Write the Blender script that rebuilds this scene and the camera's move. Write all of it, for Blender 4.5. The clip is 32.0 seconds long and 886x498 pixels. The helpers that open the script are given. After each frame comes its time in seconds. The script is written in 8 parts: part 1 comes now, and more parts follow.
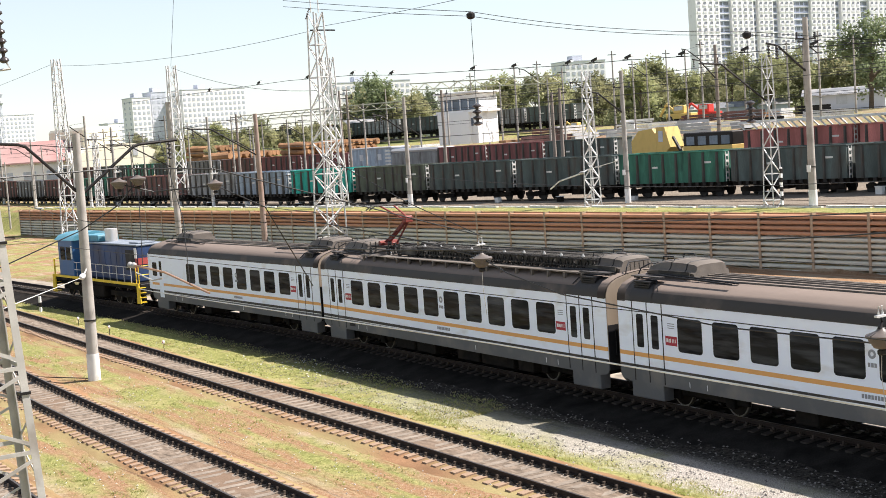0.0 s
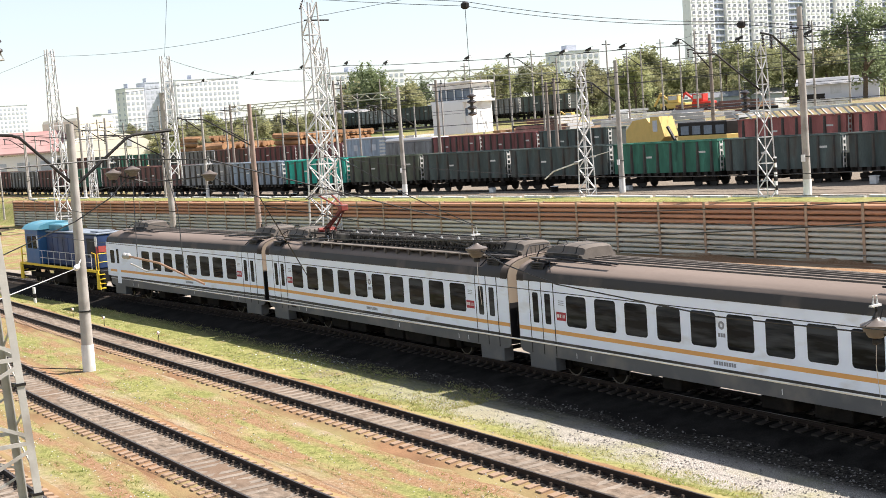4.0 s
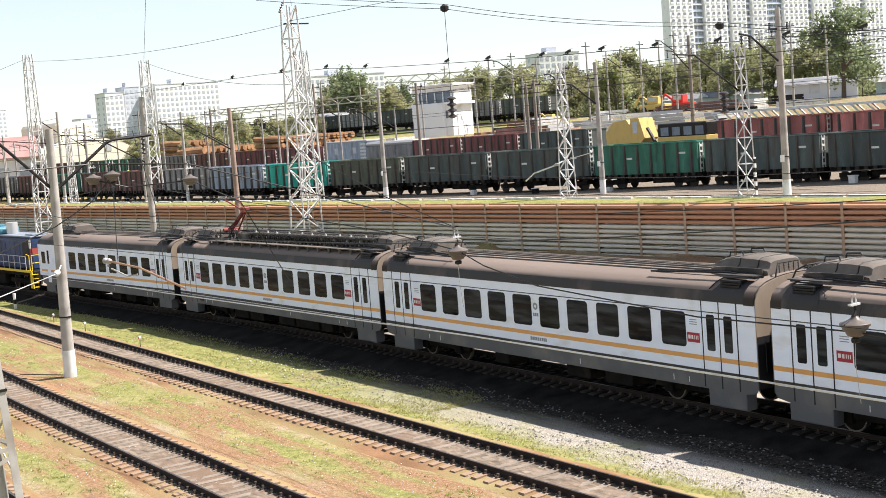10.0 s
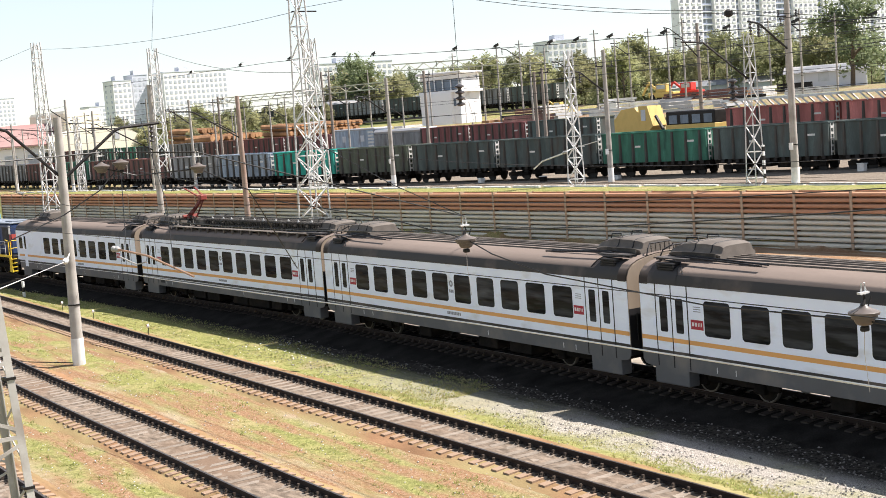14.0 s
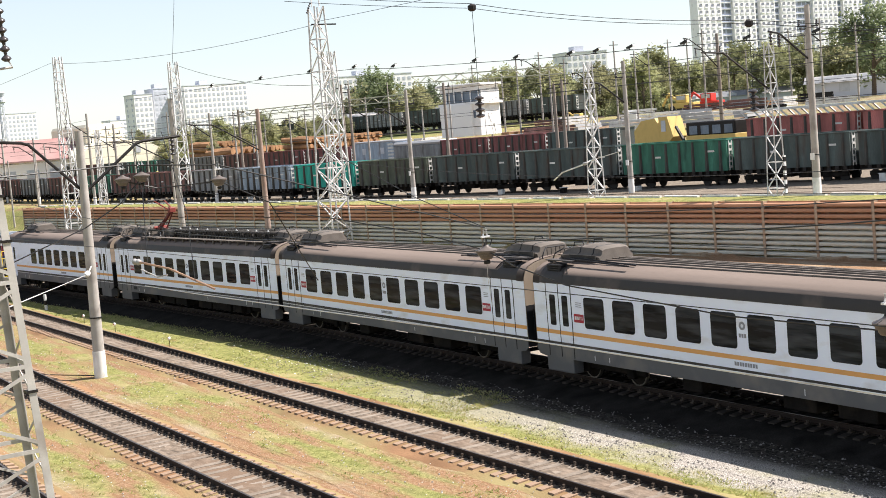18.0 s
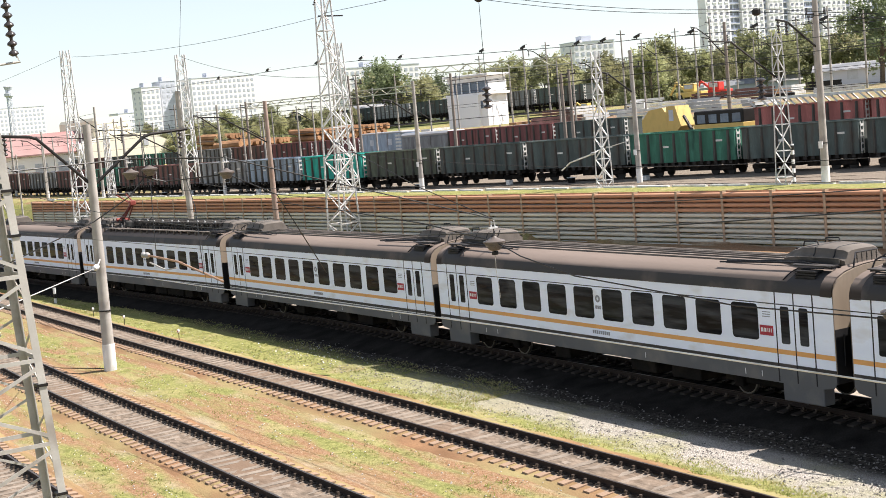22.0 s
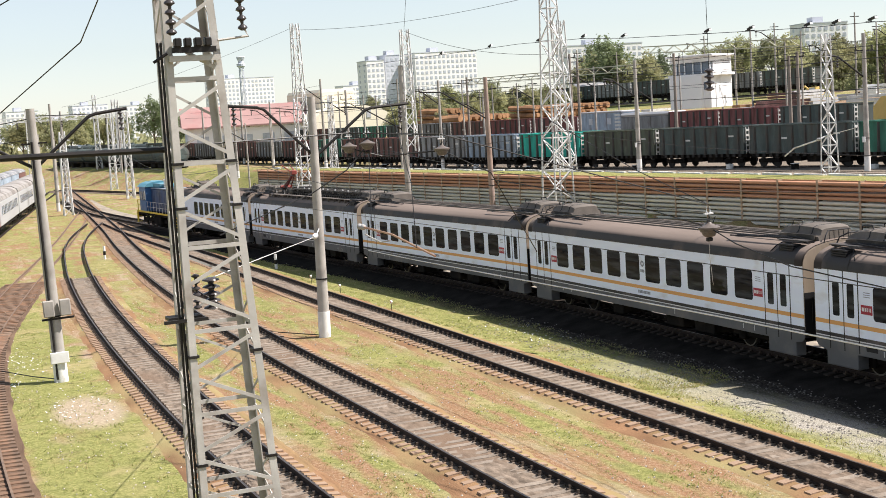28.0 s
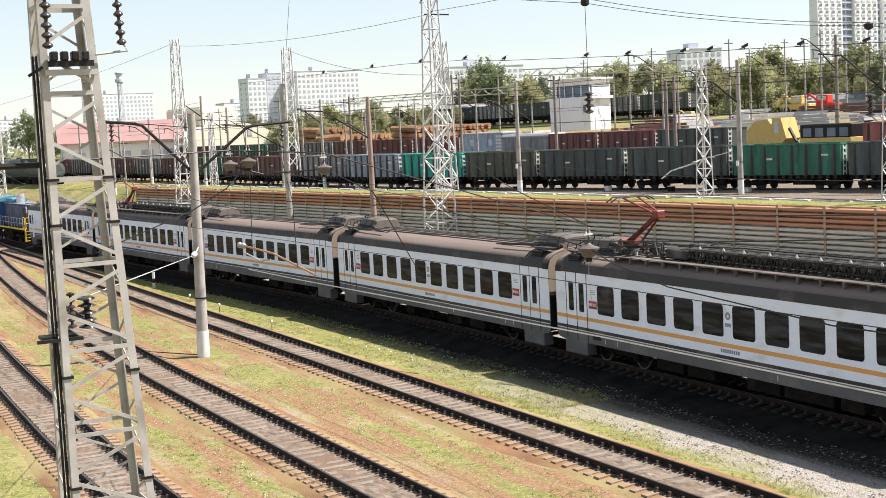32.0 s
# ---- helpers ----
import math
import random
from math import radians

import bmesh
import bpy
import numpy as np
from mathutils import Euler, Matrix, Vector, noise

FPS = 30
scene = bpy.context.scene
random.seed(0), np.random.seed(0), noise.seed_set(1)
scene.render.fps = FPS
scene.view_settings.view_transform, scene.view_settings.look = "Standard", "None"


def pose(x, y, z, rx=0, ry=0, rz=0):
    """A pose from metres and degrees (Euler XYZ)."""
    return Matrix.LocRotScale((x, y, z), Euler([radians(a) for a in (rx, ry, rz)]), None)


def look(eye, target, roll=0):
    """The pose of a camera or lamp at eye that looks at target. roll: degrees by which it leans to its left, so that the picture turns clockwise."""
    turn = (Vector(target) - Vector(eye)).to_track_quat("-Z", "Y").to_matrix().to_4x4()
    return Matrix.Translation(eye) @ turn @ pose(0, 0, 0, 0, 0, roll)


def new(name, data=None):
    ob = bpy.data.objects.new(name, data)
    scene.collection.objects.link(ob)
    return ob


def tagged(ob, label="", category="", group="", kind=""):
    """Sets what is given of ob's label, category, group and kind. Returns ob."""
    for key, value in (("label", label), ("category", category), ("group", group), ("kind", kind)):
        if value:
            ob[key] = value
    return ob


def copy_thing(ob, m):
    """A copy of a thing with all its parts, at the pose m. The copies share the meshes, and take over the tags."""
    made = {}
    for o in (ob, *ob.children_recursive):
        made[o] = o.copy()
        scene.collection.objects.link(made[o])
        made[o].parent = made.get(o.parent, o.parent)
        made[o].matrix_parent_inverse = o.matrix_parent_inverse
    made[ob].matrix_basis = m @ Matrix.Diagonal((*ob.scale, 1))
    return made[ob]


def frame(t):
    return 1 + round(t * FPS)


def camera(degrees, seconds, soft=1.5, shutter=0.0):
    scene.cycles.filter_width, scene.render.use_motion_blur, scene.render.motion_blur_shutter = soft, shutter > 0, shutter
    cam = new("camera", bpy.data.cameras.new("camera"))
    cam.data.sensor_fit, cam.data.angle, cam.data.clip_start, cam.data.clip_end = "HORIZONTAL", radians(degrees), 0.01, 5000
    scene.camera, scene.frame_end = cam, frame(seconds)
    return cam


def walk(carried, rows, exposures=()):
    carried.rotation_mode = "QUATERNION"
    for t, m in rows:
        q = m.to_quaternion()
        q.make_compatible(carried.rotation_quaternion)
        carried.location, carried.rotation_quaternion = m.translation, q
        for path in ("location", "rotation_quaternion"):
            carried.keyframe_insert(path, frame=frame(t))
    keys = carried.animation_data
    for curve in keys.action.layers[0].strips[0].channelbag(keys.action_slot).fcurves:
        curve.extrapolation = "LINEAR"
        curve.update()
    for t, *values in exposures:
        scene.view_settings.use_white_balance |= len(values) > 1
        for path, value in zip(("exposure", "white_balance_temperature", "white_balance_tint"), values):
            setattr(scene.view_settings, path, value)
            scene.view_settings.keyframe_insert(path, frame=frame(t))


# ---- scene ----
cam = camera(36.000, 32.0, 0.5)


def aim(x, y, z, yaw, pitch, roll):
    a, b = radians(yaw), radians(pitch)
    return look((x, y, z), (x - math.sin(a) * math.cos(b), y + math.cos(a) * math.cos(b), z + math.sin(b)), roll)


# seconds, place, turn to the left from +y, pitch, roll
PATH = [
    (0, -0.000, 0.009, 9.322, -31.345, -4.754, -3.971),
    (0.5, 0.008, 0.017, 9.333, -31.308, -4.692, -4.033),
    (1, 0.004, 0.038, 9.315, -31.310, -4.706, -3.975),
    (1.5, -0.019, -0.002, 9.327, -31.460, -4.810, -3.957),
    (2, -0.038, -0.013, 9.322, -31.609, -4.921, -3.962),
    (2.5, -0.014, 0.009, 9.323, -31.548, -5.095, -4.045),
    (4.5, -0.004, 0.022, 9.328, -31.572, -5.206, -4.085),
    (5, -0.004, 0.023, 9.324, -31.935, -5.185, -4.094),
    (5.5, -0.051, -0.045, 9.326, -32.826, -4.988, -3.856),
    (6, -0.064, -0.072, 9.328, -33.204, -4.773, -4.014),
    (6.5, -0.048, -0.047, 9.330, -33.275, -4.875, -4.041),
    (7, -0.057, -0.033, 9.326, -33.166, -5.111, -4.135),
    (7.5, -0.045, -0.041, 9.321, -32.711, -5.339, -4.279),
    (8, -0.051, -0.041, 9.322, -32.299, -5.478, -4.365),
    (8.5, -0.032, -0.020, 9.313, -32.074, -5.508, -4.421),
    (9, -0.032, -0.018, 9.311, -32.007, -5.468, -4.410),
    (9.5, -0.026, -0.013, 9.334, -32.121, -5.298, -4.455),
    (10, -0.021, -0.023, 9.327, -32.333, -5.133, -4.433),
    (10.5, -0.040, -0.042, 9.321, -32.641, -5.124, -4.319),
    (11, -0.041, -0.045, 9.318, -32.909, -5.314, -4.370),
    (11.5, -0.066, -0.075, 9.310, -32.935, -5.613, -4.507),
    (12, -0.032, -0.029, 9.317, -32.645, -5.799, -4.498),
    (12.5, -0.044, -0.040, 9.314, -32.438, -5.757, -4.455),
    (13, -0.042, -0.037, 9.325, -32.305, -5.690, -4.431),
    (13.5, -0.029, -0.021, 9.334, -32.094, -5.656, -4.451),
    (15.5, -0.011, 0.007, 9.328, -31.867, -5.324, -4.529),
    (16, -0.035, -0.029, 9.327, -31.976, -5.133, -4.463),
    (16.5, -0.008, 0.009, 9.322, -32.181, -5.158, -4.555),
    (17, -0.024, -0.002, 9.325, -31.901, -5.026, -4.650),
    (17.5, -0.014, 0.013, 9.328, -31.477, -4.960, -4.699),
    (18, -0.005, 0.035, 9.323, -31.157, -5.047, -4.741),
    (18.5, -0.017, 0.023, 9.328, -31.043, -5.119, -4.815),
    (19, -0.021, 0.014, 9.325, -31.072, -5.184, -4.821),
    (19.5, 0.000, 0.029, 9.333, -31.153, -5.250, -4.843),
    (20, -0.009, 0.020, 9.335, -31.264, -5.256, -4.890),
    (20.5, -0.013, 0.007, 9.322, -31.226, -5.322, -5.020),
    (21, -0.025, 0.002, 9.328, -31.110, -5.451, -5.089),
    (21.5, -0.039, -0.030, 9.329, -30.933, -5.476, -5.156),
    (22, -0.006, 0.014, 9.337, -30.773, -5.403, -5.141),
    (22.5, -0.011, 0.029, 9.331, -30.686, -5.263, -5.207),
    (23, -0.016, 0.009, 9.328, -30.790, -5.016, -5.240),
    (23.5, 0.012, 0.038, 9.333, -31.052, -4.817, -5.277),
    (24, 0.022, 0.051, 9.332, -31.336, -4.848, -5.263),
    (24.5, 0.006, 0.036, 9.318, -31.566, -4.951, -5.330),
    (26.5, 0.051, 0.080, 9.335, -30.219, -5.427, -4.998),
    (27, 0.098, 0.100, 9.360, -26.055, -5.360, -4.663),
    (27.5, 0.098, 0.045, 9.374, -23.810, -5.592, -3.927),
    (28, 0.080, 0.010, 9.380, -21.699, -5.654, -3.630),
    (28.5, 0.085, -0.010, 9.383, -20.403, -5.530, -3.633),
    (29, 0.085, -0.013, 9.378, -20.013, -5.411, -3.588),
    (29.5, 0.094, -0.001, 9.377, -19.620, -5.308, -3.577),
    (30, 0.089, -0.030, 9.380, -19.446, -5.195, -3.590),
    (30.5, 0.104, 0.004, 9.373, -19.713, -5.164, -3.593),
    (31, 0.098, 0.012, 9.376, -20.445, -5.094, -3.423),
    (31.5, 0.107, 0.026, 9.370, -23.352, -5.113, -3.104),
    (32, 0.089, 0.049, 9.371, -26.741, -5.109, -2.840),
]
walk(cam, [(r[0], aim(*r[1:])) for r in PATH], [(0, 1.09), (5, 1.13), (15.5, 1.13), (17, 1.06), (24.5, 1.11), (28.5, 0.88), (30.5, 0.88), (32, 1.0)])

# ---- world and sun ----
SUN_TURN, SUN_UP = radians(114), radians(53.5)
world = bpy.data.worlds.new("world")
scene.world = world
world.use_nodes = True
wt = world.node_tree
wt.nodes.clear()
sky = wt.nodes.new("ShaderNodeTexSky")
sky.sky_type, sky.sun_disc = "NISHITA", False
sky.sun_elevation, sky.sun_rotation = SUN_UP, SUN_TURN
sky.air_density, sky.dust_density, sky.ozone_density = 1.0, 0.18, 3.0
back = wt.nodes.new("ShaderNodeBackground")
back.inputs[1].default_value = 0.119
wout = wt.nodes.new("ShaderNodeOutputWorld")
pale = wt.nodes.new("ShaderNodeHueSaturation")
pale.inputs["Saturation"].default_value = 0.64
wt.links.new(sky.outputs[0], pale.inputs["Color"])
hazy = wt.nodes.new("ShaderNodeGamma")
hazy.inputs[1].default_value = 0.78
wt.links.new(pale.outputs[0], hazy.inputs[0])
wt.links.new(hazy.outputs[0], back.inputs[0])
wt.links.new(back.outputs[0], wout.inputs[0])
sun = new("sun", bpy.data.lights.new("sun", "SUN"))
sun.data.energy, sun.data.angle, sun.data.color = 5.0, radians(0.5), (1.0, 0.915, 0.855)
sun.matrix_world = look((math.sin(SUN_TURN) * math.cos(SUN_UP), math.cos(SUN_TURN) * math.cos(SUN_UP), math.sin(SUN_UP)), (0, 0, 0))
scene.view_settings.exposure = 1.06

# ---- mesh and material helpers ----
class Form:
    """Vertices and faces of one mesh."""

    def __init__(self):
        self.v, self.f = [], []

    def add(self, verts, faces):
        n = len(self.v)
        self.v += [tuple(p) for p in verts]
        self.f += [tuple(i + n for i in f) for f in faces]
        return self

    def box(self, x0, x1, y0, y1, z0, z1, bevel=0.0):
        if bevel <= 0:
            v = [(x, y, z) for x in (x0, x1) for y in (y0, y1) for z in (z0, z1)]
            return self.add(v, [(0, 1, 3, 2), (4, 6, 7, 5), (0, 4, 5, 1), (2, 3, 7, 6), (0, 2, 6, 4), (1, 5, 7, 3)])
        b, n = bevel, len(self.v)
        v, idx = [], {}
        for i, x in enumerate((x0, x1)):
            for j, y in enumerate((y0, y1)):
                for k, z in enumerate((z0, z1)):
                    sx, sy, sz = (b, -b)[i], (b, -b)[j], (b, -b)[k]
                    for a, p in enumerate(((x, y + sy, z + sz), (x + sx, y, z + sz), (x + sx, y + sy, z))):
                        idx[i, j, k, a] = len(v)
                        v.append(p)
        f = []
        for a, fix in ((0, 0), (1, 1), (2, 2)):
            for s in (0, 1):
                ring = [(0, 0), (1, 0), (1, 1), (0, 1)]
                keys = []
                for p, q in ring:
                    c = [p, q]
                    c.insert(fix, s)
                    keys.append(idx[c[0], c[1], c[2], a])
                f.append(tuple(keys))
        for a, b2, fix in ((0, 1, 2), (0, 2, 1), (1, 2, 0)):
            for s in ((0, 0), (0, 1), (1, 0), (1, 1)):
                ends = []
                for e in (0, 1):
                    c = [0, 0, 0]
                    rest = [n2 for n2 in range(3) if n2 != fix]
                    c[rest[0]], c[rest[1]], c[fix] = s[0], s[1], e
                    ends.append((idx[c[0], c[1], c[2], a], idx[c[0], c[1], c[2], b2]))
                f.append((ends[0][0], ends[0][1], ends[1][1], ends[1][0]))
        for c in [(i, j, k) for i in (0, 1) for j in (0, 1) for k in (0, 1)]:
            f.append((idx[c + (0,)], idx[c + (1,)], idx[c + (2,)]))
        return self.add(v, f)

    def bar(self, p, q, w, h=None, up=(0, 0, 1)):
        """A square bar from p to q."""
        p, q = Vector(p), Vector(q)
        d = (q - p).normalized()
        s = d.cross(Vector(up))
        if s.length < 1e-3:
            s = d.cross(Vector((1, 0, 0)))
        s.normalize()
        u = s.cross(d)
        s, u = s * w / 2, u * (h or w) / 2
        v = [a + i * s + j * u for a in (p, q) for i, j in ((-1, -1), (1, -1), (1, 1), (-1, 1))]
        return self.add(v, [(0, 3, 2, 1), (4, 5, 6, 7), (0, 1, 5, 4), (1, 2, 6, 5), (2, 3, 7, 6), (3, 0, 4, 7)])

    def tube(self, points, radii, n=8, caps=True):
        """A round tube through points; radii: one, or one a point."""
        points = [Vector(p) for p in points]
        if not isinstance(radii, (list, tuple)):
            radii = [radii] * len(points)
        v = []
        for i, (p, r) in enumerate(zip(points, radii)):
            d = (points[min(i + 1, len(points) - 1)] - points[max(i - 1, 0)]).normalized()
            s = d.cross(Vector((0, 0, 1)))
            if s.length < 1e-3:
                s = Vector((1, 0, 0))
            s.normalize()
            u = s.cross(d)
            v += [p + r * (math.cos(2 * math.pi * k / n) * s + math.sin(2 * math.pi * k / n) * u) for k in range(n)]
        f = [(i * n + k, i * n + (k + 1) % n, (i + 1) * n + (k + 1) % n, (i + 1) * n + k) for i in range(len(points) - 1) for k in range(n)]
        if caps:
            f += [tuple(range(n)), tuple(range(len(v) - 1, len(v) - n - 1, -1))]
        return self.add(v, f)

    def sweep(self, profile, stations, closed=True, caps=True):
        """profile: (x, z) pairs; stations: (x, y, z) offsets along the way."""
        n = len(profile)
        v = [(sx + px, sy, sz + pz) for sx, sy, sz in stations for px, pz in profile]
        m = n if closed else n - 1
        f = [(i * n + k, (i + 1) * n + k, (i + 1) * n + (k + 1) % n, i * n + (k + 1) % n) for i in range(len(stations) - 1) for k in range(m)]
        if caps and closed:
            f += [tuple(range(n)), tuple(range(len(v) - 1, len(v) - n - 1, -1))]
        return self.add(v, f)

    def plate(self, outline, x0, x1):
        """An outline of (y, z) pairs, thick from x0 to x1."""
        n = len(outline)
        v = [(x, y, z) for x in (x0, x1) for y, z in outline]
        f = [(k, (k + 1) % n, n + (k + 1) % n, n + k) for k in range(n)]
        f += [tuple(range(n - 1, -1, -1)), tuple(range(n, 2 * n))]
        return self.add(v, f)

    def moved(self, m):
        self.v = [tuple(m @ Vector(p)) for p in self.v]
        return self

    def mesh(self, name, mat, smooth=False):
        me = bpy.data.meshes.new(name)
        me.from_pydata(self.v, [], self.f)
        me.materials.append(mat)
        if smooth:
            me.polygons.foreach_set("use_smooth", [True] * len(me.polygons))
            me.set_sharp_from_angle(angle=radians(38))
        return me


def part(name, form, mat, parent=None, label="", smooth=False):
    ob = new(name, form.mesh(name, mat, smooth))
    ob.parent = parent
    if label:
        ob["label"] = label
    return ob


def thing(name, label, category, group="", kind="", at=None):
    ob = tagged(new(name), label, category, group, kind)
    if at is not None:
        ob.matrix_basis = at
    return ob


def rounded(y0, y1, z0, z1, r, n=4):
    out = []
    for cy, cz, a0 in ((y1 - r, z1 - r, 0), (y0 + r, z1 - r, 90), (y0 + r, z0 + r, 180), (y1 - r, z0 + r, 270)):
        for k in range(n + 1):
            a = radians(a0 + 90 * k / n)
            out.append((cy + r * math.cos(a), cz + r * math.sin(a)))
    return out


def surface(name, col, rough=0.7, metal=0.0, var=0.25, scale=2.0, fine=30.0, bump=0.15, stain=None, amount=0.35, stain_scale=0.7, rnd=0.0, stretch=(1, 1, 1), spec=0.3):
    """A node material: colour with variation at two scales, stains, roughness and fine relief. rnd: object-to-object change."""
    m = bpy.data.materials.new(name)
    m.use_nodes = True
    t = m.node_tree
    b = t.nodes["Principled BSDF"]
    N, L = t.nodes.new, t.links.new
    co = N("ShaderNodeTexCoord")
    mp = N("ShaderNodeMapping")
    mp.inputs["Scale"].default_value = stretch
    L(co.outputs["Object"], mp.inputs["Vector"])

    def noise_node(s, detail=4.0):
        n = N("ShaderNodeTexNoise")
        n.inputs["Scale"].default_value, n.inputs["Detail"].default_value = s, detail
        L(mp.outputs[0], n.inputs["Vector"])
        return n

    big, small = noise_node(scale), noise_node(fine, 2.0)

    def mix(kind, fac, a, c):
        x = N("ShaderNodeMix")
        x.data_type, x.blend_type = "RGBA", kind
        for sock, val in ((x.inputs[0], fac), (x.inputs[6], a), (x.inputs[7], c)):
            if isinstance(val, (int, float)):
                sock.default_value = val
            elif isinstance(val, tuple):
                sock.default_value = (*val, 1)
            else:
                L(val, sock)
        return x.outputs[2]

    def ramp(src, lo, hi, a=0.0, c=1.0):
        r = N("ShaderNodeMapRange")
        r.inputs[1].default_value, r.inputs[2].default_value, r.inputs[3].default_value, r.inputs[4].default_value = lo, hi, a, c
        L(src, r.inputs[0])
        return r.outputs[0]

    light = tuple(min(1.0, c * (1 + var)) for c in col)
    dark = tuple(c * (1 - var) for c in col)
    c1 = mix("MIX", ramp(big.outputs[0], 0.3, 0.7), dark, light)
    c1 = mix("MIX", ramp(small.outputs[0], 0.35, 0.7, 0.0, 0.5), c1, tuple(c * (1 - 0.7 * var) for c in col))
    if stain:
        st = noise_node(stain_scale, 6.0)
        c1 = mix("MIX", ramp(st.outputs[0], 0.62 - amount * 0.4, 0.72, 0.0, 0.9), c1, stain)
    if rnd:
        oi = N("ShaderNodeObjectInfo")
        hs = N("ShaderNodeHueSaturation")
        L(c1, hs.inputs["Color"])
        L(ramp(oi.outputs["Random"], 0, 1, 1 - rnd, 1 + rnd), hs.inputs["Value"])
        c1 = hs.outputs[0]
    L(c1, b.inputs["Base Color"])
    L(ramp(big.outputs[0], 0.3, 0.7, max(0.02, rough - 0.08), min(1, rough + 0.1)), b.inputs["Roughness"])
    b.inputs["Metallic"].default_value = metal
    b.inputs["Specular IOR Level"].default_value = spec
    if bump:
        bp = N("ShaderNodeBump")
        bp.inputs["Strength"].default_value, bp.inputs["Distance"].default_value = bump, 0.02
        L(small.outputs[0], bp.inputs["Height"])
        L(bp.outputs[0], b.inputs["Normal"])
    return m


def curve(points):
    """x as a smooth function of y through the points (y, x)."""
    ys, xs = [p[0] for p in points], [p[1] for p in points]
    k = []
    for i in range(len(ys)):
        a, b = max(i - 1, 0), min(i + 1, len(ys) - 1)
        k.append((xs[b] - xs[a]) / (ys[b] - ys[a]))

    def at(y):
        if y <= ys[0]:
            return xs[0] + k[0] * (y - ys[0])
        if y >= ys[-1]:
            return xs[-1] + k[-1] * (y - ys[-1])
        i = max(n for n in range(len(ys) - 1) if ys[n] <= y)
        h = ys[i + 1] - ys[i]
        t = (y - ys[i]) / h
        return (2 * t**3 - 3 * t**2 + 1) * xs[i] + (t**3 - 2 * t**2 + t) * h * k[i] + (3 * t**2 - 2 * t**3) * xs[i + 1] + (t**3 - t**2) * h * k[i + 1]

    return at


# ---- materials ----
STEEL_BLACK = surface("blackened steel", (0.022, 0.02, 0.019), 0.55, 0.3, 0.3, 3, 40)
RAIL_SIDE = surface("rusty rail", (0.03, 0.02, 0.016), 0.75, 0.2, 0.3, 4, 60)
RAIL_TOP = surface("worn rail top", (0.13, 0.105, 0.09), 0.4, 0.8, 0.15, 3, 40, 0.02)
CONCRETE = surface("grey concrete", (0.36, 0.34, 0.31), 0.9, 0, 0.18, 1.5, 35, 0.3, (0.2, 0.18, 0.16), 0.3, 0.8, 0.08)
SLEEPER = surface("concrete sleeper", (0.29, 0.25, 0.207), 0.92, 0, 0.38, 4, 22, 0.6, (0.17, 0.135, 0.105), 0.5, 2.2, 0.14, spec=0.08)


def sandy_ends(m, sand):
    """Soil that has spread over the sleeper's ends, outside the rails."""
    t = m.node_tree
    b = t.nodes["Principled BSDF"]
    co, sep, ab, mr, mx, ns, ad = (t.nodes.new("ShaderNode" + k) for k in ("TexCoord", "SeparateXYZ", "Math", "MapRange", "Mix", "TexNoise", "Math"))
    mx.data_type = "RGBA"
    ab.operation, ad.operation = "ABSOLUTE", "ADD"
    ns.inputs["Scale"].default_value = 5.0
    mr.inputs[1].default_value, mr.inputs[2].default_value, mr.inputs[4].default_value = 1.35, 1.6, 0.85
    mx.inputs[7].default_value = (*sand, 1)
    L = t.links.new
    L(co.outputs["Object"], sep.inputs[0])
    L(co.outputs["Object"], ns.inputs["Vector"])
    L(sep.outputs[0], ab.inputs[0])
    L(ab.outputs[0], ad.inputs[0])
    L(ns.outputs[0], ad.inputs[1])
    L(ad.outputs[0], mr.inputs[0])
    L(b.inputs["Base Color"].links[0].from_socket, mx.inputs[6])
    L(mr.outputs[0], mx.inputs[0])
    L(mx.outputs[2], b.inputs["Base Color"])


sandy_ends(SLEEPER, (0.30, 0.205, 0.14))
# dark copy of the sleeper for the train's track: shade put into its colour
SLEEPER_SHADE = surface("shade-dark concrete sleeper", (0.045, 0.039, 0.034), 0.9, 0, 0.3, 3, 40, 0.4, (0.05, 0.04, 0.035), 0.5, 1.5, 0.2, spec=0.03)
SLEEPER_WOOD = surface("wooden sleeper", (0.17, 0.115, 0.08), 0.9, 0, 0.35, 3, 40, 0.4, (0.25, 0.13, 0.07), 0.4, 1.5, 0.25)
WHITEWASH = surface("whitewash", (0.72, 0.72, 0.70), 0.85, 0, 0.08, 3, 30, 0.2, (0.4, 0.38, 0.34), 0.2, 2.0)
GALV = surface("pale painted steel", (0.62, 0.625, 0.62), 0.5, 0.1, 0.14, 2, 30, 0.1, (0.33, 0.3, 0.26), 0.2, 1.2)
GALV_WARM = surface("weathered grey steel", (0.43, 0.415, 0.385), 0.6, 0.0, 0.16, 2, 30, 0.1, (0.23, 0.2, 0.17), 0.3, 1.2)
RAIL_RUST = surface("brown rusty rail", (0.18, 0.125, 0.09), 0.75, 0.1, 0.3, 4, 60)
WIRE = surface("dark wire", (0.035, 0.035, 0.035), 0.5, 0.5, 0.1, 5, 50, 0)
COPPER = surface("tarnished copper pipe", (0.42, 0.26, 0.17), 0.5, 0.3, 0.2, 3, 30)
PORCELAIN = surface("grey porcelain", (0.34, 0.34, 0.33), 0.25, 0, 0.12, 5, 30, 0)
PORCELAIN_DARK = surface("brown porcelain", (0.05, 0.045, 0.045), 0.25, 0, 0.15, 5, 30, 0)
WHITE_PAINT = surface("white enamel", (0.78, 0.78, 0.77), 0.4, 0, 0.06, 3, 30, 0.05)

# ---- ground ----
def fence_x(y):
    return 59.0 - 0.1 * (y - 80)


